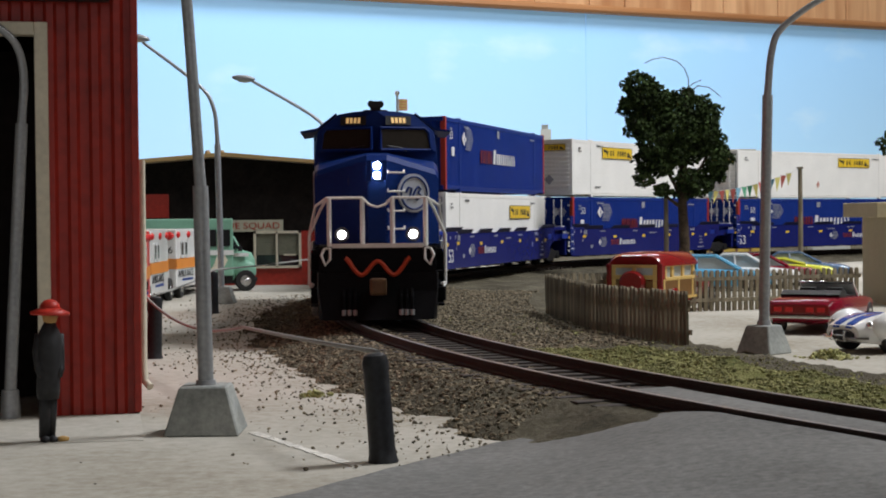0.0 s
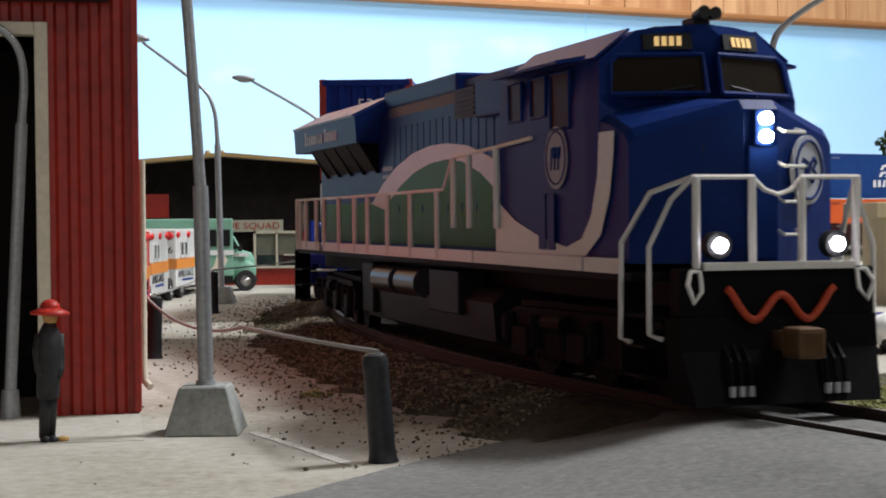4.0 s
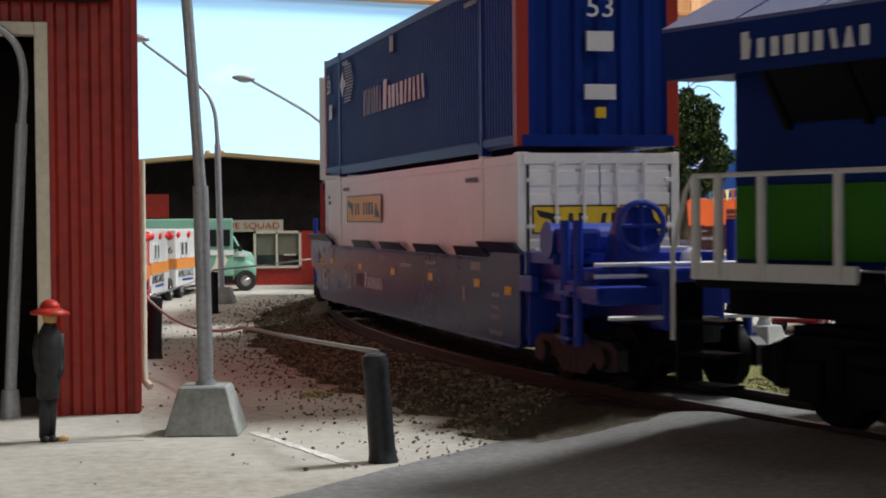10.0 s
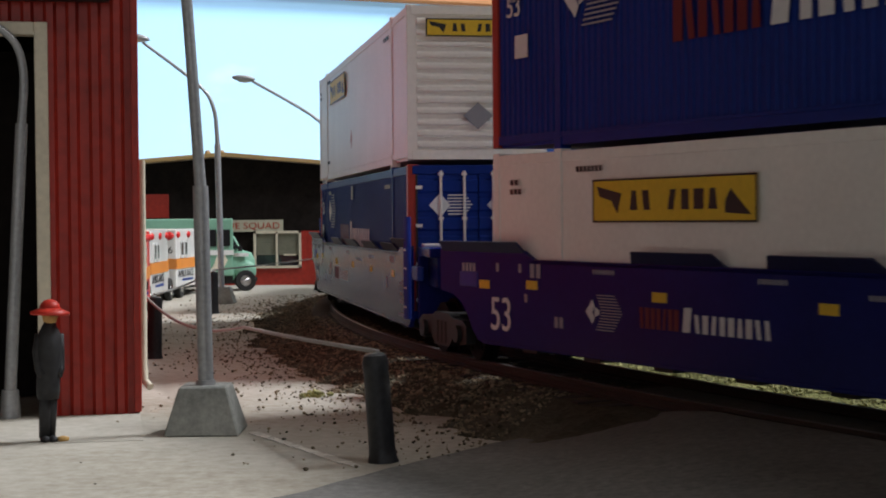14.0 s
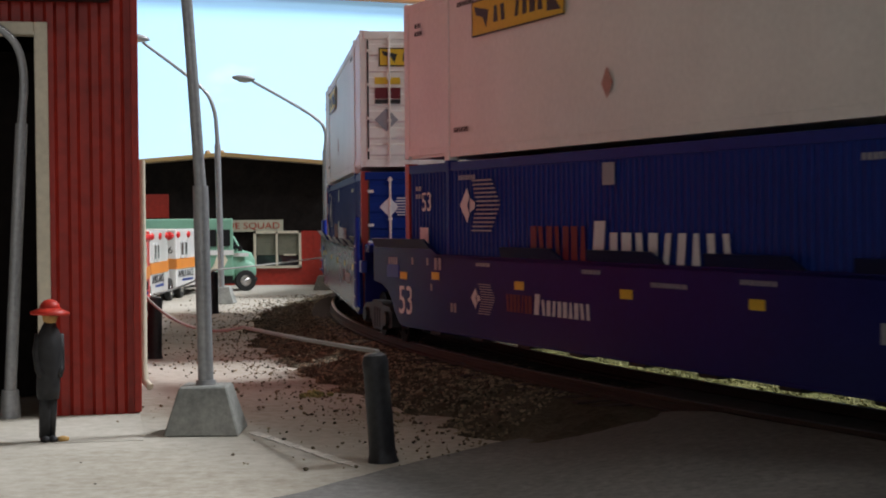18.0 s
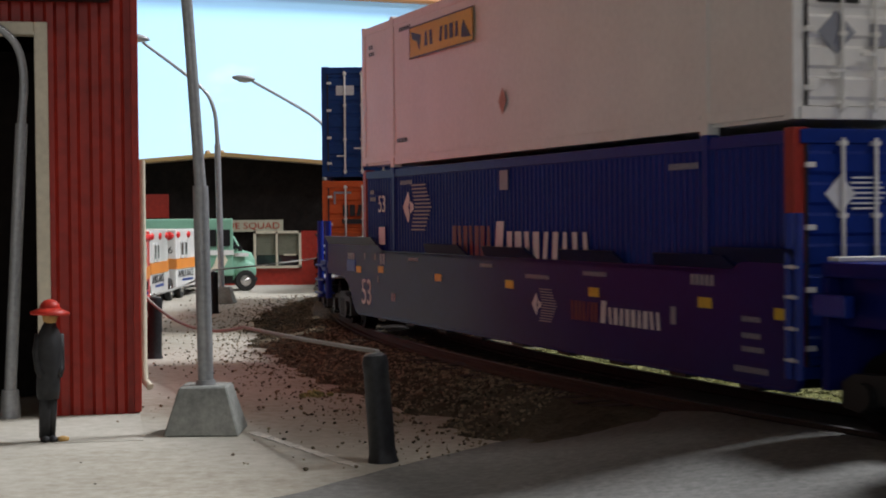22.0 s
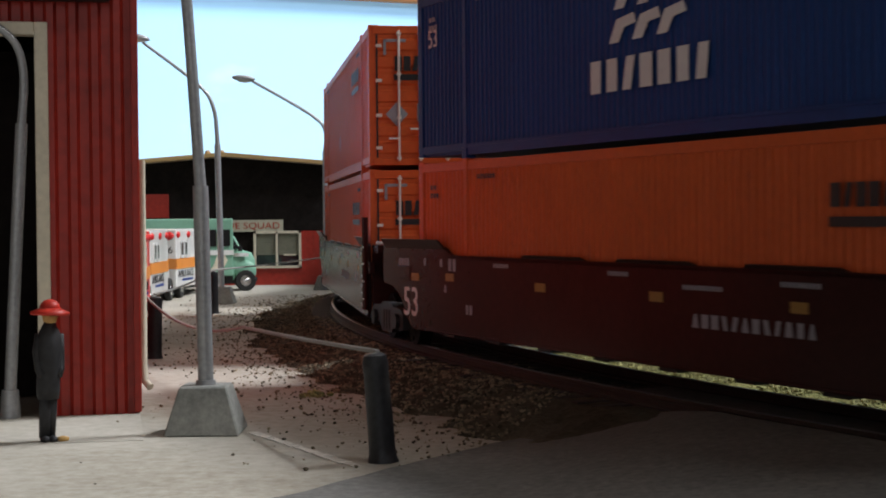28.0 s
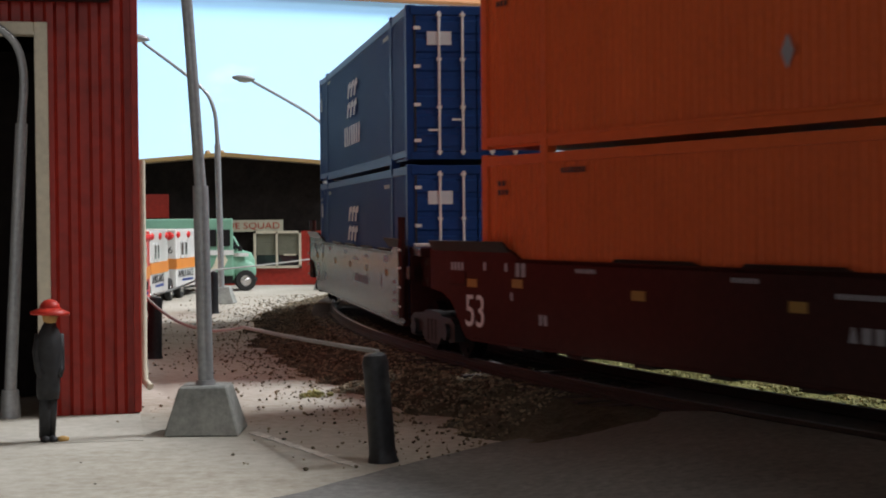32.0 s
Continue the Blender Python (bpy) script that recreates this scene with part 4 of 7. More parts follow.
        bm = bmesh.new()
        box(bm, s * 97.4, s * 99.8, -14.0, 14.0, 20.95, 21.5, 0.1)
        part("edge_strip", bm, M["white"], end, "white edge strip")
        for y in (-15.4, 15.4):
            bm = bmesh.new()
            box(bm, s * 97, s * 104, y - 0.7, y + 0.7, 14.2, 17.0, 0.3)
            part("jacking_pad", bm, M[bright], end)
        if not own and s > 0:
            # corner ladder
            for y in (-16.4, 16.4):
                at = hi - 1.2 if s > 0 else -112.6
                bm = bmesh.new()
                for x in (at, at + 2.2):
                    rod(bm, (x, y, 6.0 if s > 0 else 13.4), (x, y, 27.0), 0.62, seg=8)
                lad = part("corner_ladder", bm, M[bright], end)
                for z in (8.4, 12.4, 16.4, 20.2) if s > 0 else (16.4, 20.2):
                    bm = bmesh.new()
                    rod(bm, (at - 0.4, y * 1.02, z), (at + 2.6, y * 1.02, z), 0.3, seg=6)
                    part("rung", bm, M["mark"], lad)
        if own:
            bm = bmesh.new()
            box(bm, s * 124, s * 132, -14.5, 14.5, 13.4, 16.2, 0.3)
            box(bm, s * 112, s * 132, -14.8, -13.4, 14.2, 16.0, 0.2)
            box(bm, s * 112, s * 132, 13.4, 14.8, 14.2, 16.0, 0.2)
            part("end_beam", bm, M[bright], end)
            x0, x1 = (116, 122) if s > 0 and blue else (103.5, 111.5) if s > 0 else (126.3, 133.5)
            for y in (-14.2, 14.2):
                for x in (x0, x1):
                    bm = bmesh.new()
                    rod(bm, (s * x, y, 6.6), (s * x, y, 26.2), 0.85, seg=10)
                    part("upright", bm, M[bright], end)
                for z in (7.6, 11.0, 14.6):
                    bm = bmesh.new()
                    box(bm, s * x0, s * x1, y - 1.6, y + 1.6, z, z + 0.5, 0.1)
                    part("step", bm, M[bright], end)
            bm = bmesh.new()
            box(bm, s * 100.0, s * 124.0, -14.4, -8.0, 16.0, 16.6)
            part("walkway", bm, M[bright], end)
            for z, x in ((17.6, 127.5), (19.4, 127.5), (11.6, 133.5)):
                bm = bmesh.new()
                rod(bm, (s * x, -13.5, z), (s * x, 13.5, z), 0.34, seg=6)
                part("grab_rail", bm, M["white"], end, "white grab rail")
            bm = bmesh.new()
            box(bm, s * 133, s * 138, -1.6, 1.6, 8.6, 11.2, 0.3)
            box(bm, s * 134.6, s * 137.8, -2.6, 2.6, 8.0, 11.8, 0.5)
            part("coupler", bm, M["black"], end)
    if front and blue:
        # brake gear on the leading platform
        bm = bmesh.new()
        box(bm, 104, 116, -14.8, -8.0, 20.8, 25.0, 0.9)
        rod(bm, (110, -15.2, 23.0), (110, -4.2, 23.0), 2.7, seg=18)
        rod(bm, (110, -15.4, 23.0), (110, -15.1, 23.0), 3.1, seg=18)
        part("brake_cylinder", bm, M[bright], ob, "bright blue brake cylinder")
        bm = bmesh.new()
        box(bm, 100, 124, -12, 12, 15.8, 18.6, 0.4)
        part("deck_plate", bm, M[bright], ob)
        bm = bmesh.new()
        tube(bm, [(125.4, -5 + 3.7 * math.cos(a), 25.2 + 3.7 * math.sin(a)) for a in [radians(20 * i) for i in range(19)]], 0.5)
        for k in range(4):
            a = k * math.pi / 2
            rod(bm, (125.4, -5, 25.2), (125.4, -5 + 3.6 * math.cos(a), 25.2 + 3.6 * math.sin(a)), 0.4, seg=6)
        part("brake_wheel", bm, M[bright], ob)
        bm = bmesh.new()
        slab(bm, [(-9.5, 17.0), (-1.6, 17.0), (-1.6, 23), (-3.0, 28.2), (-6.6, 28.2), (-8.0, 24)], 119, 124.6, "x")
        part("brake_stand", bm, M[bright], ob)
        for y, z, r in ((2.2, 16.6, 2.0), (3.4, 20.0, 1.8)):
            bm = bmesh.new()
            ball(bm, (124.8, y, z), 0.8, r, r, 2)
            part("brake_valve", bm, M["mark"], ob, "pale brake valve")
    turn = math.degrees(PITCH / 2 / RAD)
    if front:
        car_truck(ob, PITCH / 2, turn)
    car_truck(ob, -PITCH / 2, -turn)
    ride(ob, unit)
    return ob


# ---- locomotive ----


def locomotive():
    ob = thing("diesel_locomotive", "dark blue diesel locomotive with white and green swoosh, headlights lit", "locomotive")
    # frame and walkway
    bm = bmesh.new()
    box(bm, -121, 121, -9, 9, 13.5, 18.4, 0.3)
    box(bm, -119, 110, -17.0, 17.0, 17.4, 18.8, 0.2)
    frame_ob = part("underframe", bm, M["lgrey"], ob)
    for s in (-1, 1):
        for x0, x1 in ((-119.5, -91.6), (-87.0, 38.0), (39.0, 92.0), (93.0, 106.5)):
            bm = bmesh.new()
            box(bm, x0, x1, s * 17.0 - 0.35, s * 17.0 + 0.35, 18.5, 20.7, 0.12)
            part("sill_stripe", bm, M["lwhite"], frame_ob, "white walkway edge")
    # long hood
    bm = bmesh.new()
    prof = [(-10.4, 20), (-10.4, 50.0), (-9.2, 52.6), (-5.5, 53.8), (5.5, 53.8), (9.2, 52.6), (10.4, 50.0), (10.4, 20)]
    slab(bm, prof, -118.2, 52.2, "x")
    hood = part("long_hood", bm, M["navy"], ob)
    for s in (-1, 1):
        face = pose(0, s * 10.42 * K, 0, 0, 0, 0 if s < 0 else 180)
        for i in range(18):
            x = -44 + 4.75 * i
            bm = bmesh.new()
            for z0, z1 in ((21.2, 33.0), (33.4, 47.6)):
                box(bm, x + 0.25, x + 4.45, -0.28, 0.1, z0, z1, 0.1)
            if i % 2:
                box(bm, x + 3.6, x + 4.1, -0.55, -0.2, 28, 29.6)
            part("hood_door", bm, M["navy"], hood, at=face if s < 0 else pose(-8.0 * K, 10.42 * K, 0, 0, 0, 180))
        # swoosh: white band over green field
        arc_pts = [(-60, 30.5), (-50, 34.8), (-38, 38.4), (-24, 41.0), (-10, 42.1), (2, 42.1), (16, 41.0), (30, 38.2), (42, 34.0), (54.5, 28.8)]
        inner = [(40, 28.8), (34, 31.6), (24, 35.4), (12, 38.0), (2, 38.8), (-10, 38.4), (-22, 36.9), (-34, 34.2), (-44, 30.8), (-49, 28.8)]
        if s < 0:
            def hood_slab(pts, nm, mat, lift, lbl):
                b = bmesh.new()
                slab(b, pts, -0.1, 0.0)
                part(nm, b, M[mat], hood, lbl, at=pose(0, -(10.74 + lift) * K, 0))
            green = [(x, z) for x, z in inner]
            hood_slab([(-117.6, 21.0), (43.5, 21.0), (36.5, 28.4)] + [(38, 29.6)] + inner[1:-1] + [(-47, 30.6), (-58, 30.6), (-117.6, 30.6)], "green_field", "lgreen", 0.0, "bright green field")
            for i in range(16):
                x = -112 + 9.5 * i
                hood_slab([(x, 21.2), (x + 0.22, 21.2), (x + 0.22, 30.4), (x, 30.4)], "door_seam", "mintdark", 0.015, "dark seam between hood doors")
            hood_slab([(-66, 30.9)] + arc_pts + inner, "white_arc", "lwhite", 0.02, "white arc")
            hood_slab([(33.5, 28.4), (46.5, 28.4), (49.8, 25.6), (49.8, 21.0), (43.4, 21.0)], "white_wedge", "lwhite", 0.04, "white wedge")
    # radiator with flared wings
    for s in (-1, 1):
        bm = bmesh.new()
        loft(bm, [[(x, s * 9.8, 45.2), (x, s * 16.2, 45.0), (x, s * 16.6, 51.2), (x, s * 7.4, 55.6), (x, s * 4.0, 55.6), (x, s * 4.0, 45.2)] for x in (-125.4, -54)])
        wing = part("radiator_wing", bm, M["navy"], ob)
        for i in range(5):
            x = -125.2 + i * 14.2
            bm = bmesh.new()
            loft(bm, [[(xx, s * 16.9, 51.1), (xx, s * 7.3, 55.7), (xx, s * 7.4, 56.2), (xx, s * 17.0, 51.6)] for xx in (x, x + 13.6)])
            part("roof_panel", bm, M["roofblue"], wing, "glossy blue roof panel")
        bm = bmesh.new()
        for i in range(4):
            x = -108 + i * 13.2
            slab(bm, [(s * 10.6, 38.4), (s * 10.9, 38.4), (s * 15.4, 44.8), (s * 15.0, 44.8)], x + 0.5, x + 12.4, "x")
        part("radiator_grille", bm, M["lgrey"], ob, "black radiator grilles")
        bm = bmesh.new()
        for i in range(5):
            x = -108.4 + i * 13.2
            slab(bm, [(s * 10.4, 37.6), (s * 11.0, 37.6), (s * 15.6, 45.0), (s * 10.4, 45.0)], x - 0.4, x + 0.5, "x")
        part("grille_post", bm, M["lgrey"], ob)
        bm = bmesh.new()
        slab(bm, [(s * 10.5, 44.8), (s * 16.25, 44.8), (s * 16.3, 45.5), (s * 10.5, 45.5)], -125, -54, "x")
        part("wing_lip", bm, M["navy"], ob)
    bm = bmesh.new()
    box(bm, -125.4, -54, -7.4, 7.4, 50, 56.2, 0.3)
    part("radiator_roof", bm, M["roofblue"], ob, "glossy radiator roof")
    bm = blocks(-111, -73, 46.4, 48.8, 16, 5, 0.42, skip=(9,))
    for x in (-111, -87.2):
        box(bm, x + 0.2, x + 1.5, -0.062, 0.0, 46.4, 49.8)
    part("lettering", bm, M["mark"], ob, "pale grey lettering on the radiator wing", at=pose(0, -16.52 * K, 0))
    for s in (-1, 1):
        bm = bmesh.new()
        box(bm, -50, -41, -0.05, 0.05, 37.8, 38.8)
        box(bm, -50, -38, -0.05, 0.05, 36.0, 36.9)
        part("lettering", bm, M["markgrey"], ob, at=pose(0 if s < 0 else -90 * K, s * 10.8 * K, 0, 0, 0, 0 if s < 0 else 180))
    # roof gear and intake
    bm = bmesh.new()
    box(bm, 5, 50, -8, 8, 53.4, 55.0, 0.5)
    box(bm, -53.5, 4, -9.4, 9.4, 52.4, 56.6, 0.6)
    rod(bm, (-20, 0, 57), (-20, 0, 58.2), 3.0, seg=16)
    part("roof_hatch", bm, M["navy"], ob)
    for s in (-1, 1):
        bm = bmesh.new()
        box(bm, 8, 21, s * 10.3, s * 10.9, 46.5, 52.5)
        for k in range(6):
            box(bm, 8, 21, s * 10.8, s * 11.2, 47 + k * 0.95, 47.4 + k * 0.95)
        part("intake_grille", bm, M["black"], ob)
        bm = bmesh.new()
        box(bm, 26, 46, s * 9.5, s * 12.6, 45.8, 53.0, 0.4)
        part("inertial_filter", bm, M["navy"], ob)
    # cab
    bm = bmesh.new()
    def brow(y, z):
        """Front of the cab: two planes that meet at the middle and rake back toward the roof."""
        return 103.2 - abs(y) * 0.36 - max(0.0, z - 43.0) * 0.28
    ends = [(52, 1.0), (92, 1.0)]
    full = [(-16.4, 20), (-16.6, 44.2), (-15.8, 50.2), (-10.2, 54.6), (-6, 55.2), (0, 55.4), (6, 55.2), (10.2, 54.6), (15.8, 50.2), (16.6, 44.2), (16.4, 20), (0, 20)]
    loft(bm, [[(x, y * k, z) for y, z in full] for x, k in ends] + [[(brow(y, z), y * 0.985, z) for y, z in full]])
    cab = part("cab", bm, M["navy"], ob)
    bm = bmesh.new()
    for s in (-1, 1):
        slab(bm, [(s * 10.4, 54.75), (s * 16.0, 50.3), (s * 16.3, 50.6), (s * 10.6, 55.1)], 54, 95, "x")
    part("roof_edge", bm, M["navy"], cab)
    # nose: wide front of two faces with a middle ridge and shoulders that fall to the sides
    bm = bmesh.new()
    def nose_ring(x_mid, x_side, z_mid, z_side):
        return [(x_side - 0.5, -16.2, 20), (x_side - 0.5, -16.2, z_side - 1.0), (x_side, -15.4, z_side), (x_mid, -2.6, z_mid), (x_mid, 2.6, z_mid), (x_side, 15.4, z_side),
                (x_side - 0.5, 16.2, z_side - 1.0), (x_side - 0.5, 16.2, 20), (x_mid, 2.6, 20), (x_mid, -2.6, 20)]
    loft(bm, [nose_ring(94.8, 94.0, 44.4, 42.4), nose_ring(102.6, 101.0, 44.0, 41.2), nose_ring(114.8, 106.6, 43.0, 39.4), nose_ring(116.4, 108.0, 41.6, 38.0)], cap=False)
    bm.verts.ensure_lookup_table()
    v = bm.verts[-10:]
    for ids in ((0, 1, 2, 3, 9), (9, 3, 4, 8), (8, 4, 5, 6, 7)):
        bm.faces.new([v[k] for k in ids])
    nose = part("nose", bm, M["navy"], ob)
    bm = bmesh.new()
    box(bm, 112.0, 113.4, -7.4, -4.4, 35.0, 37.6, 0.3)
    part("nose_grille", bm, M["black"], nose, "small dark square vent")
    bm = bmesh.new()
    box(bm, 116.5, 117.2, -2.3, 2.3, 20.6, 36.4, 0.15)
    part("nose_door", bm, M["navy"], nose)
    # windows
    for s in (-1, 1):
        quad = [(1.2, 44.9), (14.6, 44.9), (14.2, 49.6), (13.0, 50.8), (1.2, 50.8)]
        bm = bmesh.new()
        loft(bm, [[(brow(y, z) + d, s * y, z) for y, z in quad] for d in (-0.4, 0.12)])
        glass_ob = part("windshield", bm, M["cabglass"], cab, "dark brownish windshield")
        bm = bmesh.new()
        loop = quad + [quad[0]]
        tube(bm, [(brow(y, z) + 0.2, s * y, z) for y, z in loop], 0.42, 6)
        part("window_gasket", bm, M["navy"], glass_ob)
        bm = bmesh.new()
        tube(bm, [(brow(8, 44.6) + 0.5, s * 8.0, 44.4), (brow(7, 46) + 0.5, s * 7.0, 45.4), (brow(3, 46.4) + 0.5, s * 3.0, 46.0)], 0.16, 5)
        part("wiper", bm, M["black"], glass_ob)
    for s in (-1, 1):
        for x0, x1 in ((57.5, 64), (68.5, 75.5), (77.5, 86)):
            bm = bmesh.new()
            box(bm, x0, x1, s * 16.0, s * 16.62, 43.0 if x0 < 77 else 40.6, 49.4, 0.2)
            pane = part("side_window", bm, M["cabglass"], cab, "dark cab side window")
            z0 = 43.0 if x0 < 77 else 40.6
            bm = bmesh.new()
            tube(bm, [(x0, s * 16.6, z0), (x1, s * 16.6, z0), (x1, s * 16.6, 49.4), (x0, s * 16.6, 49.4), (x0, s * 16.6, z0)], 0.35, 6)
            part("window_frame", bm, M["navy"], pane)
        bm = bmesh.new()
        slab(bm, [(s * 15.6, 50.6), (s * 20.4, 50.0), (s * 20.4, 50.5), (s * 15.6, 51.4)], 58, 90, "x")
        part("sunshade", bm, M["navy"], cab)
        # round emblem on the flank and white sweep toward the nose
        bm = bmesh.new()
        slab(bm, [(80.2 + 5.0 * math.cos(a), 36.1 + 5.0 * math.sin(a)) for a in [radians(15 * k) for k in range(24)]], -0.1, 0)
        em = part("emblem", bm, M["markgrey"], cab, "round pale emblem", at=pose(0, -16.72 * K, 0) if s < 0 else pose(160.4 * K, 16.72 * K, 0, 0, 0, 180))
        bm = bmesh.new()
        tube(bm, [(80.2 + 4.2 * math.cos(radians(a)), -0.12, 36.1 + 4.2 * math.sin(radians(a))) for a in range(0, 361, 20)], 0.16, 6)
        for k in range(3):
            tube(bm, [(78.2 + k * 1.6, -0.12, 34.2), (78.6 + k * 1.6, -0.12, 37.6), (79.6 + k * 1.4, -0.12, 37.8), (79.4 + k * 1.4, -0.12, 36.0)], 0.2, 6)
        part("script", bm, M["navy"], em)
        bm = bmesh.new()
        outer = [(50, 20.6), (66, 20.6), (78, 20.6), (92, 20.8), (98, 24), (101.5, 30), (103, 36), (103.2, 39.2), (97.6, 39.2), (97, 33), (94.5, 27), (90.5, 23.4), (84, 22.0), (72, 23.6), (60, 26.2), (52, 29.2), (50, 30)]
        slab(bm, outer, -0.1, 0)
        part("white_sweep", bm, M["lwhite"], cab, "white sweep", at=pose(0, -16.55 * K, 0) if s < 0 else pose(150 * K, 16.55 * K, 0, 0, 0, 180))
        bm = bmesh.new()
        for x in (72.5, 76.5):
            box(bm, x, x + 3.2, -0.2, 0, 21.5, 30.5, 0.1)
        part("battery_door", bm, M["navy"], cab, at=pose(0, -16.8 * K, 0) if s < 0 else pose(160 * K, 16.8 * K, 0, 0, 0, 180))
    # front: number boards, lights, emblem, ladder
    for s in (-1, 1):
        bm = bmesh.new()
        loft(bm, [[(brow(y, z) + d, s * y, z) for y, z in ((2.6, 51.6), (9.4, 51.6), (9.4, 54.0), (2.6, 54.0))] for d in (-0.6, 0.5)])
        board = part("number_board", bm, M["black"], ob, "black lit number board")
        bm = bars(-2.2, 2.2, -0.75, 0.75, 4, 2, 0.35)
        part("digit_bar", bm, M["boardglow"], board, "glowing amber digits", at=pose((brow(6, 52.8) + 0.62) * K, s * 6.0 * K, 52.8 * K, 0, 0, 90 + s * 19.8) @ pose(0, 0, 0, -15.6))
        bm = bmesh.new()
        rod(bm, (119.6, s * 9.0, 22.7), (121.6, s * 9.0, 22.7), 1.9, seg=16)
        part("ditch_housing", bm, M["black"], ob)
        bm = bmesh.new()
        rod(bm, (121.5, s * 9.0, 22.7), (121.9, s * 9.0, 22.7), 1.0, seg=16)
        part("ditch_light", bm, M["ditchglow"], ob, "lit ditch light")
    bm = bmesh.new()
    box(bm, 115.6, 117.7, -1.5, 1.5, 36.3, 41.5, 0.5)
    part("headlight_housing", bm, M["navy"], ob)
    for z in (37.7, 40.2):
        bm = bmesh.new()
        rod(bm, (117.6, 0, z), (118.4, 0, z), 0.9, seg=16)
        part("headlight", bm, M["lampglow"], ob, "lit headlight")
    slant = Matrix.Translation((112.55 * K, 9.4 * K, 33.2 * K)) @ pose(0, 0, 0, 0, 0, 90 + 35)
    bm = bmesh.new()
    rod(bm, (0, -0.3, 0), (0, 0.2, 0), 5.0, seg=32)
    em = part("emblem", bm, M["palemark"], nose, "round pale grey emblem with script", at=slant)
    bm = bmesh.new()
    tube(bm, [(4.2 * math.cos(radians(a)), -0.4, 4.2 * math.sin(radians(a))) for a in range(0, 361, 20)], 0.22, 6)
    tube(bm, [(-2.6, -0.4, 0.2), (-1.8, -0.4, 1.5), (-0.8, -0.4, 1.2), (-1.2, -0.4, -0.3), (-2.0, -0.4, -1.6), (-0.6, -0.4, -1.2), (0.4, -0.4, 0.8), (1.4, -0.4, 1.7), (2.2, -0.4, 1.0), (1.2, -0.4, 0.1), (2.3, -0.4, -0.7), (1.0, -0.4, -1.7), (0.0, -0.4, -0.9)], 0.28, 6)
    part("script", bm, M["navy"], em)
    for z in (24.6, 29.2, 34.2, 39.0):
        bm = bmesh.new()
        tube(bm, [(116.0, 2.8, z), (118.0, 2.8, z - 0.6), (116.2, 7.0, z - 0.6), (113.6, 7.0, z)], 0.28, 6)
        part("grab_iron", bm, M["lwhite"], nose, "white grab iron")
    # antenna horn on the roof
    bm = bmesh.new()
    for y, dx in ((-1.2, 1.0), (1.2, 0.0), (0, -1.2)):
        rod(bm, (97 + dx, y, 56.8), (100.5 + dx, y, 57.0), 0.5, 1.0, seg=10)
    box(bm, 94, 98, -1.4, 1.4, 55.0, 56.6, 0.2)
    part("horn", bm, M["black"], ob)
    bm = bmesh.new()
    box(bm, 80, 88, -3.4, 3.4, 54.9, 56.4, 0.5)
    part("air_conditioner", bm, M["tankgrey"], ob)
    # pilot
    bm = bmesh.new()
    box(bm, 118, 121.4, -14.8, 14.8, 13.0, 19.6, 0.3)
    part("pilot_beam", bm, M["lgrey"], ob)
    bm = bmesh.new()
    loft(bm, [[(118, -15.5, 9.5), (118, 15.5, 9.5), (118, 15.5, 13), (118, -15.5, 13)], [(122, -15, 8.0), (122, 15, 8.0), (121.5, 15, 13), (121.5, -15, 13)]])
    loft(bm, [[(119, -15.0, 1.2), (119, 15.0, 1.2), (118, 15.5, 9.5), (118, -15.5, 9.5)], [(124.5, -14.0, 1.2), (124.5, 14.0, 1.2), (121.6, 15, 9.4), (121.6, -15, 9.4)]])
    part("snow_plow", bm, M["lgrey"], ob)
    for s in (-1, 1):
        for k in range(3):
            bm = bmesh.new()
            tube(bm, [(121.6, s * 7.2 + (k - 1) * 1.4, 9.0), (123.6, s * 7.2 + (k - 1) * 1.4, 7.0), (124.3, s * 7.2 + (k - 1) * 1.4, 3.4)], 0.4, 6)
            hose = part("brake_hose", bm, M["lgrey"], ob, "black brake hose with grey end")
            bm = bmesh.new()
            rod(bm, (124.4, s * 7.2 + (k - 1) * 1.4, 2.4), (124.4, s * 7.2 + (k - 1) * 1.4, 3.8), 0.55, seg=8)
            part("hose_end", bm, M["steel"], hose)
    bm = bmesh.new()
    box(bm, 121, 129, -1.4, 1.4, 8.4, 11.0, 0.3)
    box(bm, 125.5, 130.6, -2.1, 2.1, 7.6, 11.8, 0.7)
    part("coupler", bm, M["brass"], ob, "brown knuckle coupler")
    bm = bmesh.new()
    tube(bm, [(122, -8.2 + 16.4 * i / 48, 14.2 + 1.7 * math.cos(4 * math.pi * i / 48) + 0.9 * max(0.0, abs(i - 24) / 24 - 0.8) * 5) for i in range(49)], 0.55, 8)
    part("air_hose", bm, M["orangehose"], ob, "orange air hose slung across the pilot")
    bm = bmesh.new()
    box(bm, 121.3, 122.0, -11.5, 11.5, 19.3, 20.4, 0.1)
    part("front_sill", bm, M["lwhite"], ob, "white front walkway edge")
    # handrails
    def post(x, y, z0, z1, r=0.5):
        b = bmesh.new()
        rod(b, (x, y, z0), (x, y, z1), r, seg=8)
        part("handrail_post", b, M["lwhite"], rails_ob)
    bm = bmesh.new()
    for s in (-1, 1):
        tube(bm, [(-119, s * 17.2, 31.9), (-60, s * 17.2, 31.9), (15, s * 17.2, 32.2), (20, s * 17.2, 32.2), (26, s * 17.2, 38.2), (52, s * 17.2, 39.0), (69, s * 16.8, 39.8)], 0.36, 6)
        tube(bm, [(121, s * 12.6, 32.0), (121, s * 3.6, 32.0)], 0.4, 6)
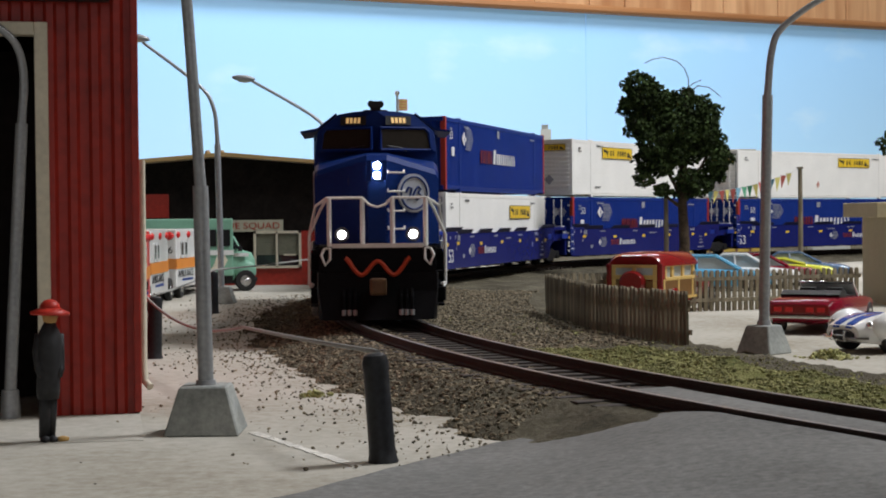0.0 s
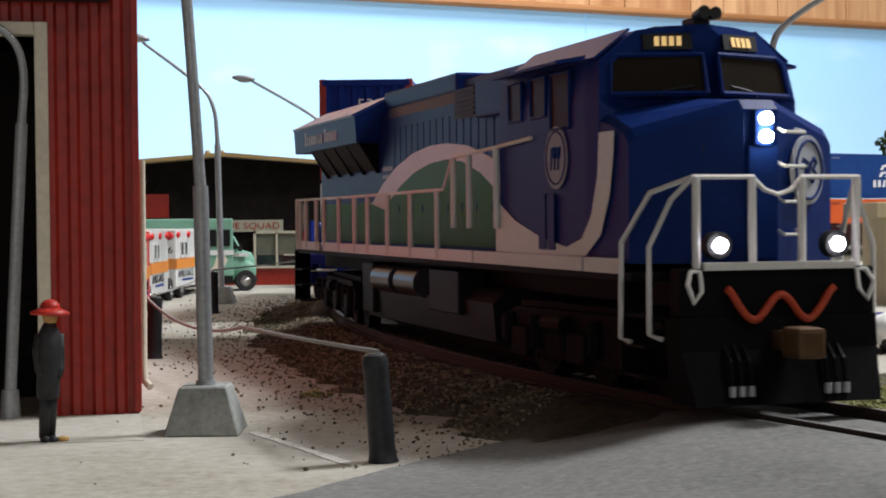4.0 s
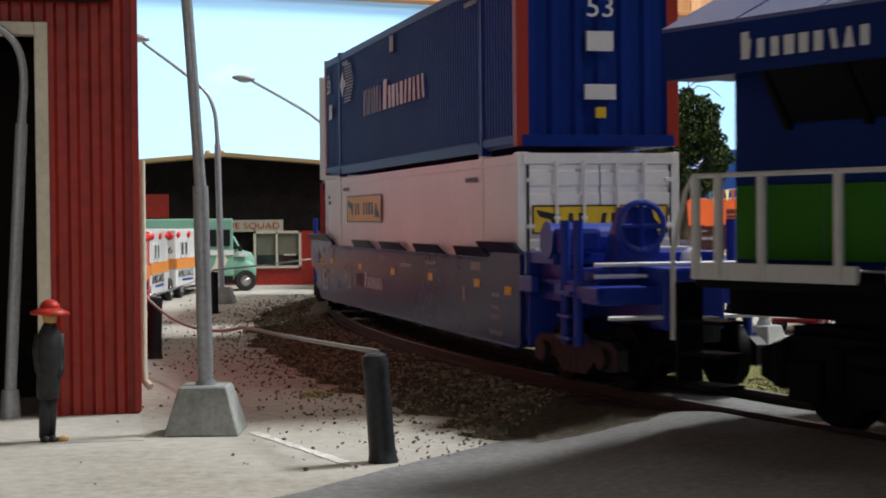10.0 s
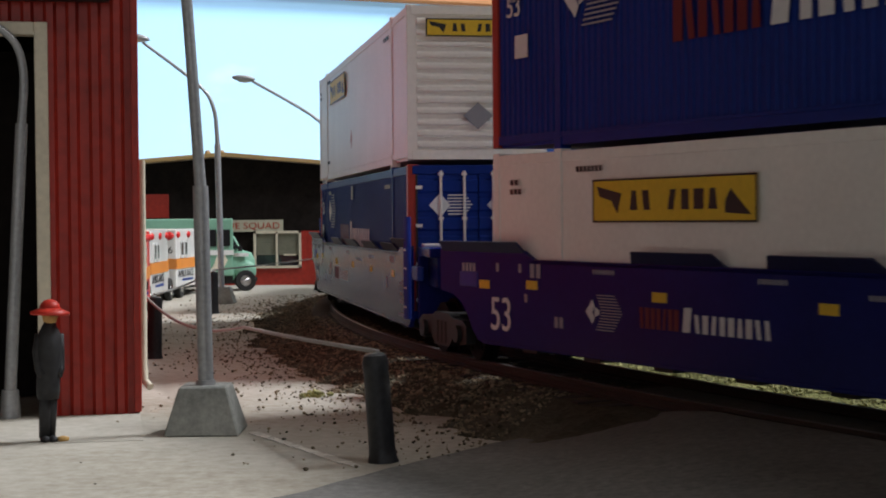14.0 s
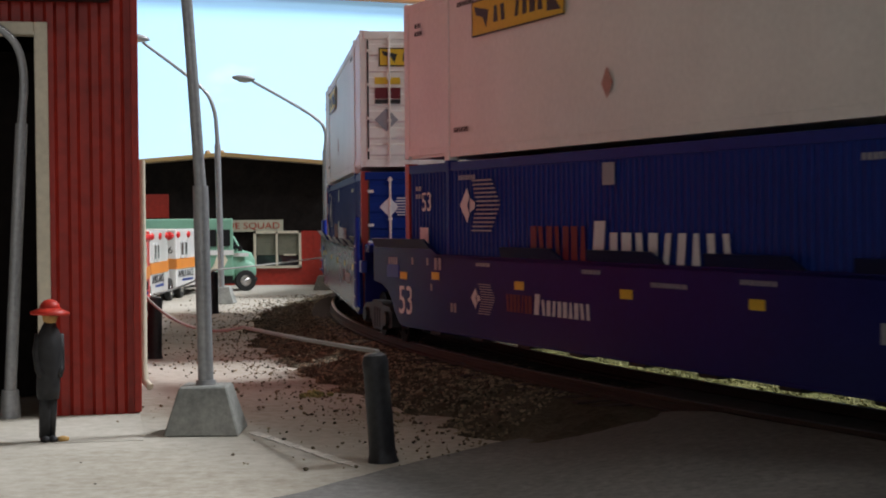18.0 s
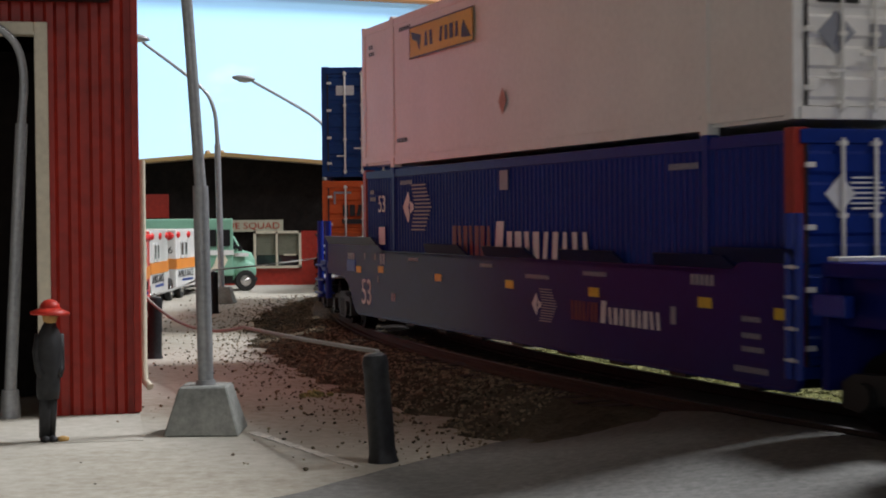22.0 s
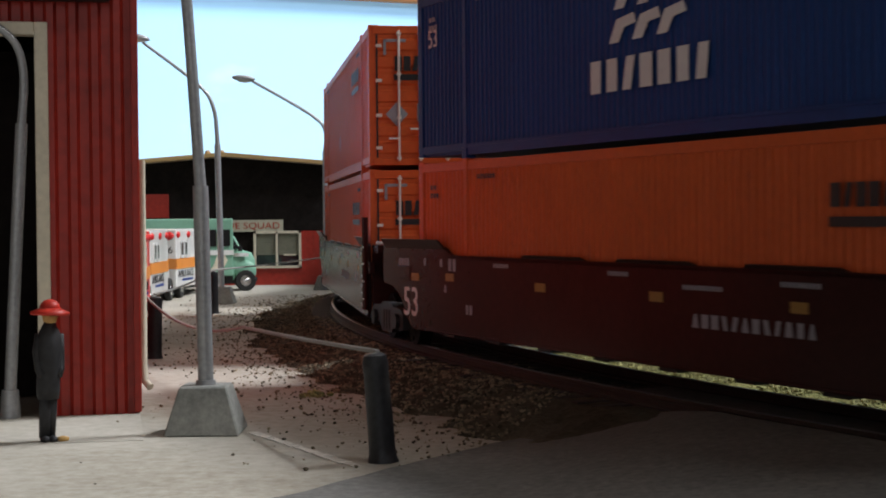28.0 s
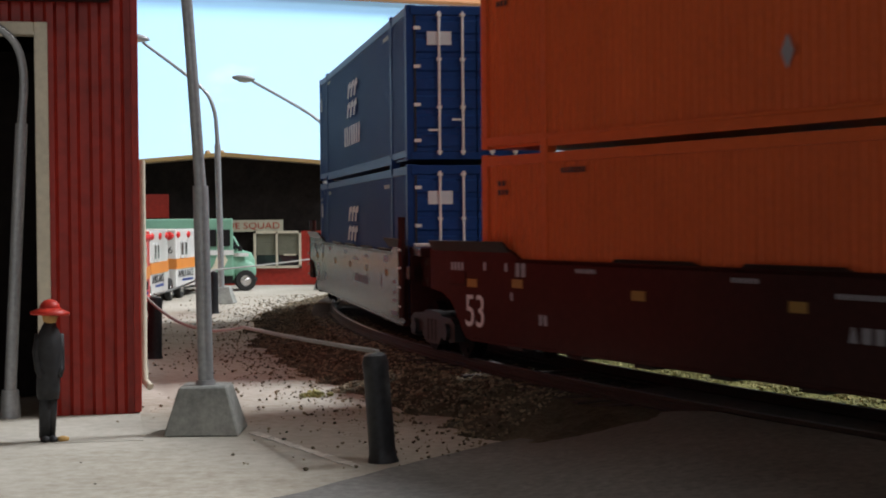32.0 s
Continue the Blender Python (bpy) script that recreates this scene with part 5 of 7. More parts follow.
        tube(bm, [(121, s * 12.6, 32.0), (114, s * 15.8, 30.0), (108, s * 17.6, 23.0), (108, s * 17.8, 9.5), (110, s * 17.0, 9.0)], 0.4, 6)
        tube(bm, [(121, s * 12.6, 32.0), (118, s * 14.5, 29.0), (117, s * 17.4, 22.5), (117, s * 17.4, 10.5), (119, s * 16.4, 10.0)], 0.4, 6)
        tube(bm, [(-119, s * 17.2, 31.9), (-124, s * 14, 30), (-126, s * 14.5, 22), (-126, s * 14.5, 10)], 0.36, 6)
        tube(bm, [(121.6, s * 13.4, 19.2), (122.4, s * 14.2, 17.5), (122.4, s * 13.2, 15.0), (122.2, s * 12.0, 16.5), (121.6, s * 12.0, 19.2), (121.6, s * 13.4, 19.2)], 0.36, 6)
    tube(bm, [(121, -3.6, 31.8), (121.2, -2.0, 30.2), (121.3, 0, 29.6), (121.2, 2.0, 30.2), (121, 3.6, 31.8)], 0.35, 6)
    rails_ob = part("handrail", bm, M["lwhite"], ob, "white handrails", smooth=True)
    for s in (-1, 1):
        for x in (-118.6, -114.4, -106.8, -94.3, -85.2, -68.5, -52.4, -39.7, -22.0, -3.6, 15.8):
            post(x, s * 17.2, 18.8, 32.0, 0.62)
        for x, z in ((26.7, 38.2), (36.4, 38.5), (52, 39.0)):
            post(x, s * 17.2, 24.8, z, 0.62)
        for y in (12.2, 3.8):
            post(121, s * y, 19.6, 32.0, 0.6)
    # tanks and gear under the frame
    bm = bmesh.new()
    loft(bm, [[(x, -14.6, 11.0), (x, -14.0, 4.0), (x, -8, 2.2), (x, 8, 2.2), (x, 14.0, 4.0), (x, 14.6, 11.0), (x, 12, 13.5), (x, -12, 13.5)] for x in (-51, 42)])
    part("fuel_tank", bm, M["tankgrey"], ob, "dark grey fuel tank")
    for s in (-1, 1):
        for x in (-30, -10):
            bm = bmesh.new()
            rod(bm, (x - 8, s * 14.2, 13.2), (x + 8, s * 14.2, 13.2), 3.1, seg=18)
            part("air_reservoir", bm, M["airtank"], ob, "grey air reservoir", smooth=True)
        for x0, x1, z0 in ((-52, -42, 5.0), (4, 24, 8.0)):
            bm = bmesh.new()
            box(bm, x0, x1, s * 10, s * 15.6, z0, 16.4, 0.4)
            part("equipment_box", bm, M["tankgrey"], ob)
        for x0 in (107, -122):
            bm = bmesh.new()
            for z in (4.2, 8.4, 12.6):
                box(bm, x0, x0 + 8, s * 13.0, s * 17.2, z, z + 0.5)
            box(bm, x0 - 0.4, x0 + 0.2, s * 13, s * 17.4, 4, 18)
            part("step", bm, M["lgrey"], ob)
    # trucks
    for c in (HALF_LOCO - 11, -HALF_LOCO + 11):
        turn = math.degrees(c / RAD)
        bm = bmesh.new()
        for s in (-1, 1):
            slab(bm, [(-30, 9.5), (-24, 11.6), (24, 11.6), (30, 9.5), (30, 6), (26, 4.6), (17, 6.4), (12, 3.6), (-12, 3.6), (-17, 6.4), (-26, 4.6), (-30, 6)], s * 12.0, s * 14.0)
            for x in (-20.5, 0, 20.5):
                box(bm, x - 3, x + 3, s * 13.5, s * 15.2, 3.4, 8.4, 0.4)
                rod(bm, (x - 5, s * 14.4, 5), (x - 5, s * 14.4, 10.5), 1.1, seg=8)
                rod(bm, (x + 5, s * 14.4, 5), (x + 5, s * 14.4, 10.5), 1.1, seg=8)
            rod(bm, (-11, s * 14.6, 9.4), (-4, s * 14.6, 9.4), 1.6, seg=10)
        box(bm, -26, 26, -12, 12, 7.0, 12.6)
        t = part("truck", bm, M["lgrey"], ob, "black three-axle truck", at=pose(c * K, 0, 0, 0, 0, turn))
        for x in (-20.5, 0, 20.5):
            wheelset(t, x, 6.0, LOCO_WHEEL)
    ride(ob, 0)
    return ob


locomotive()
for n, (wb, fr, re) in {1: ("wblue", True, False), 2: ("wblue", False, False), 3: ("wblue", False, True), 4: ("wbrown", True, False), 5: ("wbrown", False, False), 6: ("wbrown", False, True)}.items():
    well_unit(n, wb, fr, re)

# loads
top1, face = blue_carrier(1, True, "blue corrugated container with red end posts on a white one", "upright")
words("53", 5.0, M["mark"], top1, face @ pose(0, -1.2 * K, 24.8 * K), width=4.8)
bm = bmesh.new()
box(bm, -2.4, 2.4, -1.1, -0.2, 17.4, 20.8)
box(bm, -2.8, 2.8, -1.1, -0.2, 9.0, 11.6)
part("data_panel", bm, M["mark"], top1, "white data panels", at=face)
bm = bmesh.new()
box(bm, -0.8, 1.0, -1.1, -0.2, 5.8, 7.6)
part("placard", bm, M["yellow"], top1, "small yellow placard", at=face)
low1, face = white_carrier(1, False, "white container with yellow door plate in the well of a car", "doors")
yellow_sign(low1, face @ pose(0, -0.62 * K, 21.5 * K), 25.0, 5.0)
bm = bmesh.new()
box(bm, -12, -5, -0.7, -0.4, 14.4, 15.6)
part("data_panel", bm, M["ink"], low1, at=face)
bm = bmesh.new()
box(bm, -12, -5, -0.7, -0.4, 11.6, 13.4)
part("data_panel", bm, M["markred"], low1, "dark red label", at=face)
top2, face = white_carrier(2, True, "white container with ribbed front wall riding on a blue one", "level")
yellow_sign(top2, face @ pose(0, -0.9 * K, 28.4 * K), 22.0, 3.8)
bm = bmesh.new()
slab(bm, [(-3.2, 10), (0, 12.8), (3.2, 10), (0, 7.2)], -0.95, -0.5)
part("placard", bm, M["markgrey"], top2, "grey diamond placard", at=face)
low2, face2 = blue_carrier(2, False, "blue container with red posts and white emblems in a well", "doors")
top3, face = white_carrier(3, True, "white container with labelled doors riding on a blue one", "doors")
yellow_sign(top3, face @ pose(0.5 * K, -0.62 * K, 26.8 * K), 22.0, 4.4)
for mat, z0, z1, lbl in (("yellow", 20.4, 22.0, "yellow label"), ("markred", 17.0, 19.6, "dark red label"), ("ink", 15.8, 16.8, "black label")):
    bm = bmesh.new()
    box(bm, -11.5, -5.4, -0.7, -0.4, z0, z1)
    part("data_panel", bm, M[mat], top3, lbl, at=face)
bm = bmesh.new()
slab(bm, [(-11.6, 12), (-8.8, 14.8), (-6, 12), (-8.8, 9.2)], -0.7, -0.4)
slab(bm, [(-3.6, 10.4), (-0.8, 10.4), (-0.8, 13.2), (-3.6, 13.2)], -0.7, -0.4)
part("placard", bm, M["markgrey"], top3, "grey placards", at=face)
low3, face3 = blue_carrier(3, False, "blue container with white emblem doors in a well", "doors")
for ob_, fc in ((low2, face2), (low3, face3)):
    for x in (-6.2, 6.2):
        bm = bmesh.new()
        slab(bm, [(x - 4.4, 24.6), (x - 2.0, 27.1), (x + 0.1, 24.6), (x - 2.0, 22.1)], -0.7, -0.4)
        for i in range(7):
            z = 22.6 + i * 0.66
            box(bm, x - 1.0 + 0.4 * abs(i - 3) * 0.6, x + 4.8 - 0.4 * abs(i - 3), -0.7, -0.4, z, z + 0.26)
        part("emblem", bm, M["mark"], ob_, "white striped emblem", at=fc)
sea_carrier(4, True, "dark blue sea container with white wave emblem on an orange one")
orange_carrier(4, False, "orange container with black lettering in a brown well car")
orange_carrier(5, True, "orange container stacked on another orange one")
orange_carrier(5, False, "orange container with black lettering in a brown well car")
sea_carrier(6, True, "dark blue sea container stacked on its twin")
sea_carrier(6, False, "dark blue sea container in a brown well car")

# ---- fire station at the kerb ----
station = thing("fire_station", "red corrugated fire station with an open bay and cream trim", "building", -51.6, 272.6, 0, 11.5)
wall_h = 92
bm = corrugated(-14.6, 0, 0.0, wall_h, 3.65, 0.75)
part("front_wall", bm, M["red"], station, "red corrugated metal wall")
bm = bmesh.new()
box(bm, -14.6, -0.1, 0.9, 2.4, 0, wall_h)
box(bm, -62, -14.6, 0.9, 2.4, 64.6, wall_h)
box(bm, -80, -62, 0.0, 2.4, 0, wall_h)
part("wall_core", bm, M["red"], station)
bm = corrugated(-62, -14.6, 66.0, wall_h, 3.65, 0.75)
part("gable_wall", bm, M["red"], station)
bm = bmesh.new()
box(bm, -0.9, 0.35, -0.35, 1.4, 0.4, wall_h, 0.3)
part("corner_trim", bm, M["red"], station)
bm = bmesh.new()
box(bm, -1.6, -0.1, 2.4, 130, 0, wall_h)
part("side_wall", bm, M["red"], station)
# bay walls: the darkness inside is put into their colour
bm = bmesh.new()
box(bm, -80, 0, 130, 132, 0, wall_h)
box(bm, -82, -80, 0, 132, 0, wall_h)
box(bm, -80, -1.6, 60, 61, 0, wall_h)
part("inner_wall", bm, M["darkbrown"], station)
bm = bmesh.new()
box(bm, -84, 3, -2, 134, wall_h, wall_h + 3, 0.4)
part("roof", bm, M["tan"], station)
bm = bmesh.new()
box(bm, -62, -4.2, -3.2, 0.0, 69.4, 73.5, 0.3)
part("awning", bm, M["black"], station, "dark awning over the bay")
bm = bmesh.new()
box(bm, -16.6, -14.4, -0.7, 2.6, 0, 66.0, 0.25)
part("door_jamb", bm, M["cream"], station, "cream door jamb")
bm = bmesh.new()
box(bm, -62, -16.6, -0.7, 2.6, 63.8, 66.0, 0.25)
part("door_head", bm, M["cream"], station, "cream door head")
bm = bmesh.new()
tube(bm, [(0.75, 2.6, 43), (0.75, 2.6, 8), (0.9, 2.2, 5.4), (1.8, 1.0, 4.4)], 0.65, 10)
part("downspout", bm, M["cream"], station, "cream downspout", smooth=True)
# added dark sheet across the open bay, painting the shade inside
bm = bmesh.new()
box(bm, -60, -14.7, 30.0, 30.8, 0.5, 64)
part("roller_door", bm, M["darkbrown"], station, "dark sheet standing in for the bay's shade")
bm = bmesh.new()
box(bm, -86, 1.0, -34, -0.2, -0.2, 0.10, 0.04)
lone("apron", bm, M["concrete"], "pale concrete apron before the station", kind="structure", x=-52.6, y=272.6, rz=11.5)

# ---- figurine ----


def figurine():
    bm = bmesh.new()
    marks = []

    def done(k):
        marks.append((len(bm.faces), k))
    for s in (-1, 1):
        tube(bm, [(s * 0.55, 0.3 * s, 0.6), (s * 0.5, 0.2 * s, 4.6), (s * 0.55, 0, 9.4)], 0.75, 8, 1.1)
        ball(bm, (s * 0.6, -0.8, 0.5), 0.75, 1.5, 0.6, 1)
    loft(bm, [[(1.42 * math.cos(a) * w, 1.35 * math.sin(a) * d + o, z) for a in [radians(30 * k) for k in range(12)]] for z, w, d, o in
              ((6.4, 1.16, 1.25, 0.1), (8.0, 1.28, 1.35, 0.1), (11.0, 1.22, 1.3, 0), (13.8, 1.34, 1.35, 0), (15.8, 1.3, 1.2, 0.1), (17.0, 0.85, 0.9, 0.1), (18.2, 0.48, 0.6, 0.0))])
    for s in (-1, 1):
        tube(bm, [(s * 1.45, 0.1, 16.0), (s * 1.75, 0.3, 13.4), (s * 1.6, -0.5, 10.8), (s * 1.2, -1.1, 9.9)], 0.75, 8, 0.6)
    done(0)
    ball(bm, (0, -0.1, 18.6), 1.15, 1.25, 1.35, 2)
    ball(bm, (2.0, -1.2, 0.5), 1.1, 0.7, 0.5, 1)
    done(2)
    ball(bm, (0, 0.0, 20.0), 1.55, 1.7, 1.25, 2)
    loft(bm, [[(r * math.cos(a), r * 1.15 * math.sin(a) - (0.1 if r > 2 else 0), z) for a in [radians(22.5 * k) for k in range(16)]] for r, z in ((1.4, 19.3), (2.85, 18.9), (2.9, 19.3), (1.5, 19.9))])
    done(1)
    bmesh.ops.recalc_face_normals(bm, faces=bm.faces[:])
    bmesh.ops.scale(bm, vec=(K, K, K), verts=bm.verts[:])
    me = bpy.data.meshes.new("figurine")
    bm.to_mesh(me)
    bm.free()
    for k in ("coat", "redhat", "skin"):
        me.materials.append(M[k])
    for p in me.polygons:
        p.material_index = next(k for n, k in marks if p.index < n)
    me.shade_smooth()
    ob = new("figurine", me)
    ob.matrix_basis = pose(-59.1 * K, 239 * K, 0, 0, 0, 30) @ Matrix.Rotation(radians(2), 4, "Y")
    tagged(ob, "small painted figurine in black with a red hat", "figurine")


figurine()

# ---- street lamps ----


def street_lamp(x, y, path, head, base=6.6, label="grey street lamp on a concrete base", r=1.15, foot=6.0, rz=0.0, jacket=26.0):
    """path: pole points from the base up; head: whether the lantern hangs at the last point."""
    ob = thing("street_lamp", label, "street lamp", x, y, 0, rz, group="street lamps")
    if base:
        bm = bmesh.new()
        f = foot
        loft(bm, [[(-f, -f, 0), (f, -f, 0), (f, f, 0), (-f, f, 0)], [(-f * 0.96, -f * 0.96, 0.8), (f * 0.96, -f * 0.96, 0.8), (f * 0.96, f * 0.96, 0.8), (-f * 0.96, f * 0.96, 0.8)],
                  [(-f * 0.63, -f * 0.63, base), (f * 0.63, -f * 0.63, base), (f * 0.63, f * 0.63, base), (-f * 0.63, f * 0.63, base)]])
        bmesh.ops.bevel(bm, geom=bm.edges[:], offset=0.25, segments=1, affect="EDGES")
        part("lamp_base", bm, M["castconc"], ob, "rough cast concrete block")
    pts = [Vector(p) for p in path]
    cut = next(i for i, p in enumerate(pts) if p.z > jacket)
    bm = bmesh.new()
    k = (jacket - pts[cut - 1].z) / (pts[cut].z - pts[cut - 1].z)
    mid = pts[cut - 1].lerp(pts[cut], k)
    tube(bm, pts[:cut] + [mid], r * 1.05, 12)
    bmesh.ops.recalc_face_normals(bm, faces=bm.faces[:])
    part("lower_pole", bm, M["steel"], ob, smooth=True)
    bm = bmesh.new()
    dense = [mid] + pts[cut:]
    fine = []
    for i in range(len(dense) - 1):
        p0, p1, p2, p3 = dense[max(i - 1, 0)], dense[i], dense[i + 1], dense[min(i + 2, len(dense) - 1)]
        for j in range(6):
            u = j / 6
            fine.append(0.5 * ((2 * p1) + (p2 - p0) * u + (2 * p0 - 5 * p1 + 4 * p2 - p3) * u * u + (3 * p1 - p0 - 3 * p2 + p3) * u ** 3))
    fine.append(dense[-1])
    tube(bm, fine, r * 0.8, 10, r * 0.55)
    part("arm", bm, M["steel"], ob, smooth=True)
    bm = bmesh.new()
    rod(bm, pts[0] + Vector((0, 0, -0.2)), pts[0] + Vector((0, 0, 1.6)), r * 1.6, r * 1.25, 14)
    part("collar", bm, M["steel"], ob, smooth=True)
    if head:
        d = (pts[-1] - pts[-2]).normalized()
        c = pts[-1] + d * 3.2
        bm = bmesh.new()
        ball(bm, (0, 0, 0), 5.4, 2.6, 1.5, 3)
        part("lantern", bm, M["steel"], ob, "grey cobra-head lantern", smooth=True, at=Matrix.Translation(c * K) @ pose(0, 0, 0, 0, -math.degrees(math.asin(d.z)) * 0.25, math.degrees(math.atan2(d.y, d.x))))
        bm = bmesh.new()
        ball(bm, (-0.6, 0, -0.8), 3.6, 2.0, 1.2, 2)
        part("lens", bm, M["blind"], ob, "milky lamp glass", smooth=True, at=Matrix.Translation(c * K) @ pose(0, 0, 0, 0, 0, math.degrees(math.atan2(d.y, d.x))))
    return ob


street_lamp(-36.8, 248.5, [(0, 0, 6.5), (-0.2, 0, 20), (-0.5, 0, 38), (-2.3, 0, 66.8), (-3.9, 1, 82), (-9, 6, 92), (-22, 18, 99)], True, 7.35, "grey leaning street lamp on a concrete block", 1.15, 5.75, 0, 38)
street_lamp(-72.2, 267.6, [(0, 0, 0.0), (0, 0, 4.6), (1.2, 0, 26), (2.5, 0, 49.2), (2.9, 0, 57.6), (1.2, -0.5, 63.0), (-4, -2, 66.5), (-12, -4, 69)], True, 0, "slim grey lamp standing before the bay", 1.0, 5, 0, 49)
bm = bmesh.new()
rod(bm, (-72.2, 267.6, 0), (-72.2, 267.6, 4.8), 1.7, 1.4, 16)
lone("lamp_footing", bm, M["steel"], "grey metal footing round a lamp post", "footing", smooth=True)
street_lamp(-86.6, 629, [(0, 0, 4.0), (-0.4, 0, 30), (-1.1, 0, 65.4), (-2.4, 0, 76.4), (-8.0, 0, 85.2), (-29.6, 0, 102.0)], True, 6.6, r=1.15, foot=5.4, jacket=62)
street_lamp(-54.2, 742, [(0, 0, 4.0), (0.2, 0, 30), (0.4, 0, 73.4), (-6.0, 0, 80.6), (-31.6, 0, 95.6), (-33.7, 0, 96.4)], True, 6.6, r=1.15, foot=5.4, jacket=64)
street_lamp(75.8, 381, [(0, 0, 6.2), (0.3, -0.3, 30), (0.8, -0.8, 61.1), (1.6, -1.6, 71.8), (3.5, -3.5, 77.1), (10.2, -10.0, 83.7), (17, -17, 87)], True, 6.7, r=1.2, foot=4.8, rz=45, jacket=61)

# ---- bollards and rope ----
BOLL = [(-8.3, 216.2, -2.0), (-68.7, 381.5, 0.8), (-80.3, 562, 0.0), (-46, 830, 0)]
for x, y, lean in BOLL:
    bm = bmesh.new()
    loft(bm, [[(r * math.cos(a), r * math.sin(a), z) for a in [radians(20 * k) for k in range(18)]] for r, z in ((2.15, 0), (1.9, 0.8), (1.8, 2), (1.72, 12.2), (1.8, 13.5), (1.55, 14.4), (0.9, 14.8))])
    ob = lone("bollard", bm, M["bollard"], "chipped black bollard carrying a cord", "bollard", group="bollards", smooth=True)
    ob.matrix_basis = pose(x * K, y * K, 0, 0, lean * 2, 0)
rope = thing("cord", "thin grey cord slung between bollards", "cord")


def hang(a, b, sag, n=18):
    a, b = Vector(a), Vector(b)
    return [a.lerp(b, i / n) - Vector((0, 0, sag * 4 * (i / n) * (1 - i / n))) for i in range(n + 1)]


bm = bmesh.new()
tube(bm, hang((-8.9, 216.2, 14.9), (-36, 290, 13.4), 0.2, 10)[:-1] + hang((-36, 290, 13.4), (-70.0, 378.0, 15.0), 3.4, 16), 0.32, 8)
part("span", bm, M["wire"], rope, smooth=True)
bm = bmesh.new()
tube(bm, hang((-68.5, 381.5, 15.2), (-80.3, 562, 15.2), 1.0), 0.32, 8)
part("span", bm, M["wire"], rope, smooth=True)
bm = bmesh.new()
tube(bm, hang((-80.3, 562, 15.2), (-46, 830, 15.2), 0.6), 0.32, 8)
part("span", bm, M["wire"], rope, smooth=True)

# ---- rescue station across the yard ----
resc = thing("rescue_station", "low dark rescue station with red wainscot and tan roof edge", "building", -108, 800, 0, 0)
# the wall's colour carries the shade under the roof edge
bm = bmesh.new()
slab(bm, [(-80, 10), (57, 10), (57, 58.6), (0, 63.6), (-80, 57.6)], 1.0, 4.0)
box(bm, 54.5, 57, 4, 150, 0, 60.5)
part("wall", bm, M["darkbrown"], resc, "near-black wall with shade in its colour")
for x0, x1, top in ((-80, 14.4, 9.6), (37.7, 57, 26.8)):
    bm = bmesh.new()
    box(bm, x0, x1, 0.6, 4.0, 0, top)
    wains = part("wainscot", bm, M["red"], resc, "red panelled wainscot")
    for i in range(int((x1 - x0) / 3)):
        bm = bmesh.new()
        box(bm, x0 + 3 * i, x0 + 3 * i + 2.75, 0.3, 0.6, 0.4, top - 0.3)
        part("panel", bm, M["red"], wains)
bm = bmesh.new()
box(bm, 14.4, 37.7, 0.4, 4.0, 0, 8.4)
part("wainscot", bm, M["red"], resc)
bm = bmesh.new()
slab(bm, [(-84, 57.8), (0, 64.0), (60, 58.8), (60, 60.6), (0, 65.9), (-84, 59.8)], -5.0, 154)
part("roof", bm, M["tan"], resc, "tan low-pitched roof")
bm = bmesh.new()
for x in (-9.4, -2.4):
    rod(bm, (x, 8, 63.6), (x, 8, 67.4), 2.4, 1.0, 12)
part("roof_vent", bm, M["tan"], resc)
bm = bmesh.new()
box(bm, -42, -28, 0.2, 1.2, 33.8, 45.6)
part("red_panel", bm, M["red"], resc, "red wall panel")
win = bmesh.new()
for x0, x1, z0, z1 in ((14.0, 37.6, 25.6, 26.9), (14.0, 37.6, 8.4, 9.6), (14.0, 15.2, 8.4, 26.9), (36.4, 37.6, 8.4, 26.9), (25.0, 26.0, 8.6, 26.6)):
    box(win, x0, x1, -0.4, 1.0, z0, z1)
w = part("window", win, M["cream"], resc, "cream framed window with blinds")
for x0, x1 in ((15.2, 25.0), (26.0, 36.4)):
    bm = bmesh.new()
    box(bm, x0, x1, 0.5, 0.8, 9.6, 25.6)
    part("pane", bm, M["window"], w)
    for i in range(12):
        bm = bmesh.new()
        box(bm, x0 + 0.3, x1 - 0.3, 0.2, 0.45, 15.0 + 0.88 * i, 15.8 + 0.88 * i)
        part("blind_slat", bm, M["shade"], w)
bm = bmesh.new()
box(bm, 29, 35, 0.1, 0.4, 14.6, 15.4)
part("ledge", bm, M["cream"], w)
bm = bmesh.new()
box(bm, -12.5, 28.6, -0.2, 1.2, 26.6, 32.4)
sign = part("sign_board", bm, M["blind"], resc, "pale sign board with dark red words")
words("RESCUE SQUAD", 4.4, M["cred"], sign, pose(8.0 * K, -0.25 * K, 29.4 * K), width=38)

# ---- vehicles ----


def wheel_pair(parent, x, y, r, hub="chrome", wide=2.6):
    for s in (-1, 1):
        bm = bmesh.new()
        rings = [(r * 0.62, 0.0), (r * 0.93, 0.0), (r, 0.35), (r, wide - 0.35), (r * 0.93, wide), (r * 0.62, wide)]
        loft(bm, [[(rr * math.cos(a), s * (yy - wide / 2), rr * math.sin(a)) for a in [radians(20 * k) for k in range(18)]] for rr, yy in rings])
        t = part("wheel", bm, M["rubber"], parent, "black tyre with bright hub", smooth=True, at=pose(x * K, s * y * K, r * K))
        bm = bmesh.new()
        rod(bm, (0, s * 0.2, 0), (0, s * (wide / 2 + 0.08), 0), r * 0.6, r * 0.5, 16)
        rod(bm, (0, s * wide / 2, 0), (0, s * (wide / 2 + 0.45), 0), r * 0.26, r * 0.15, 10)
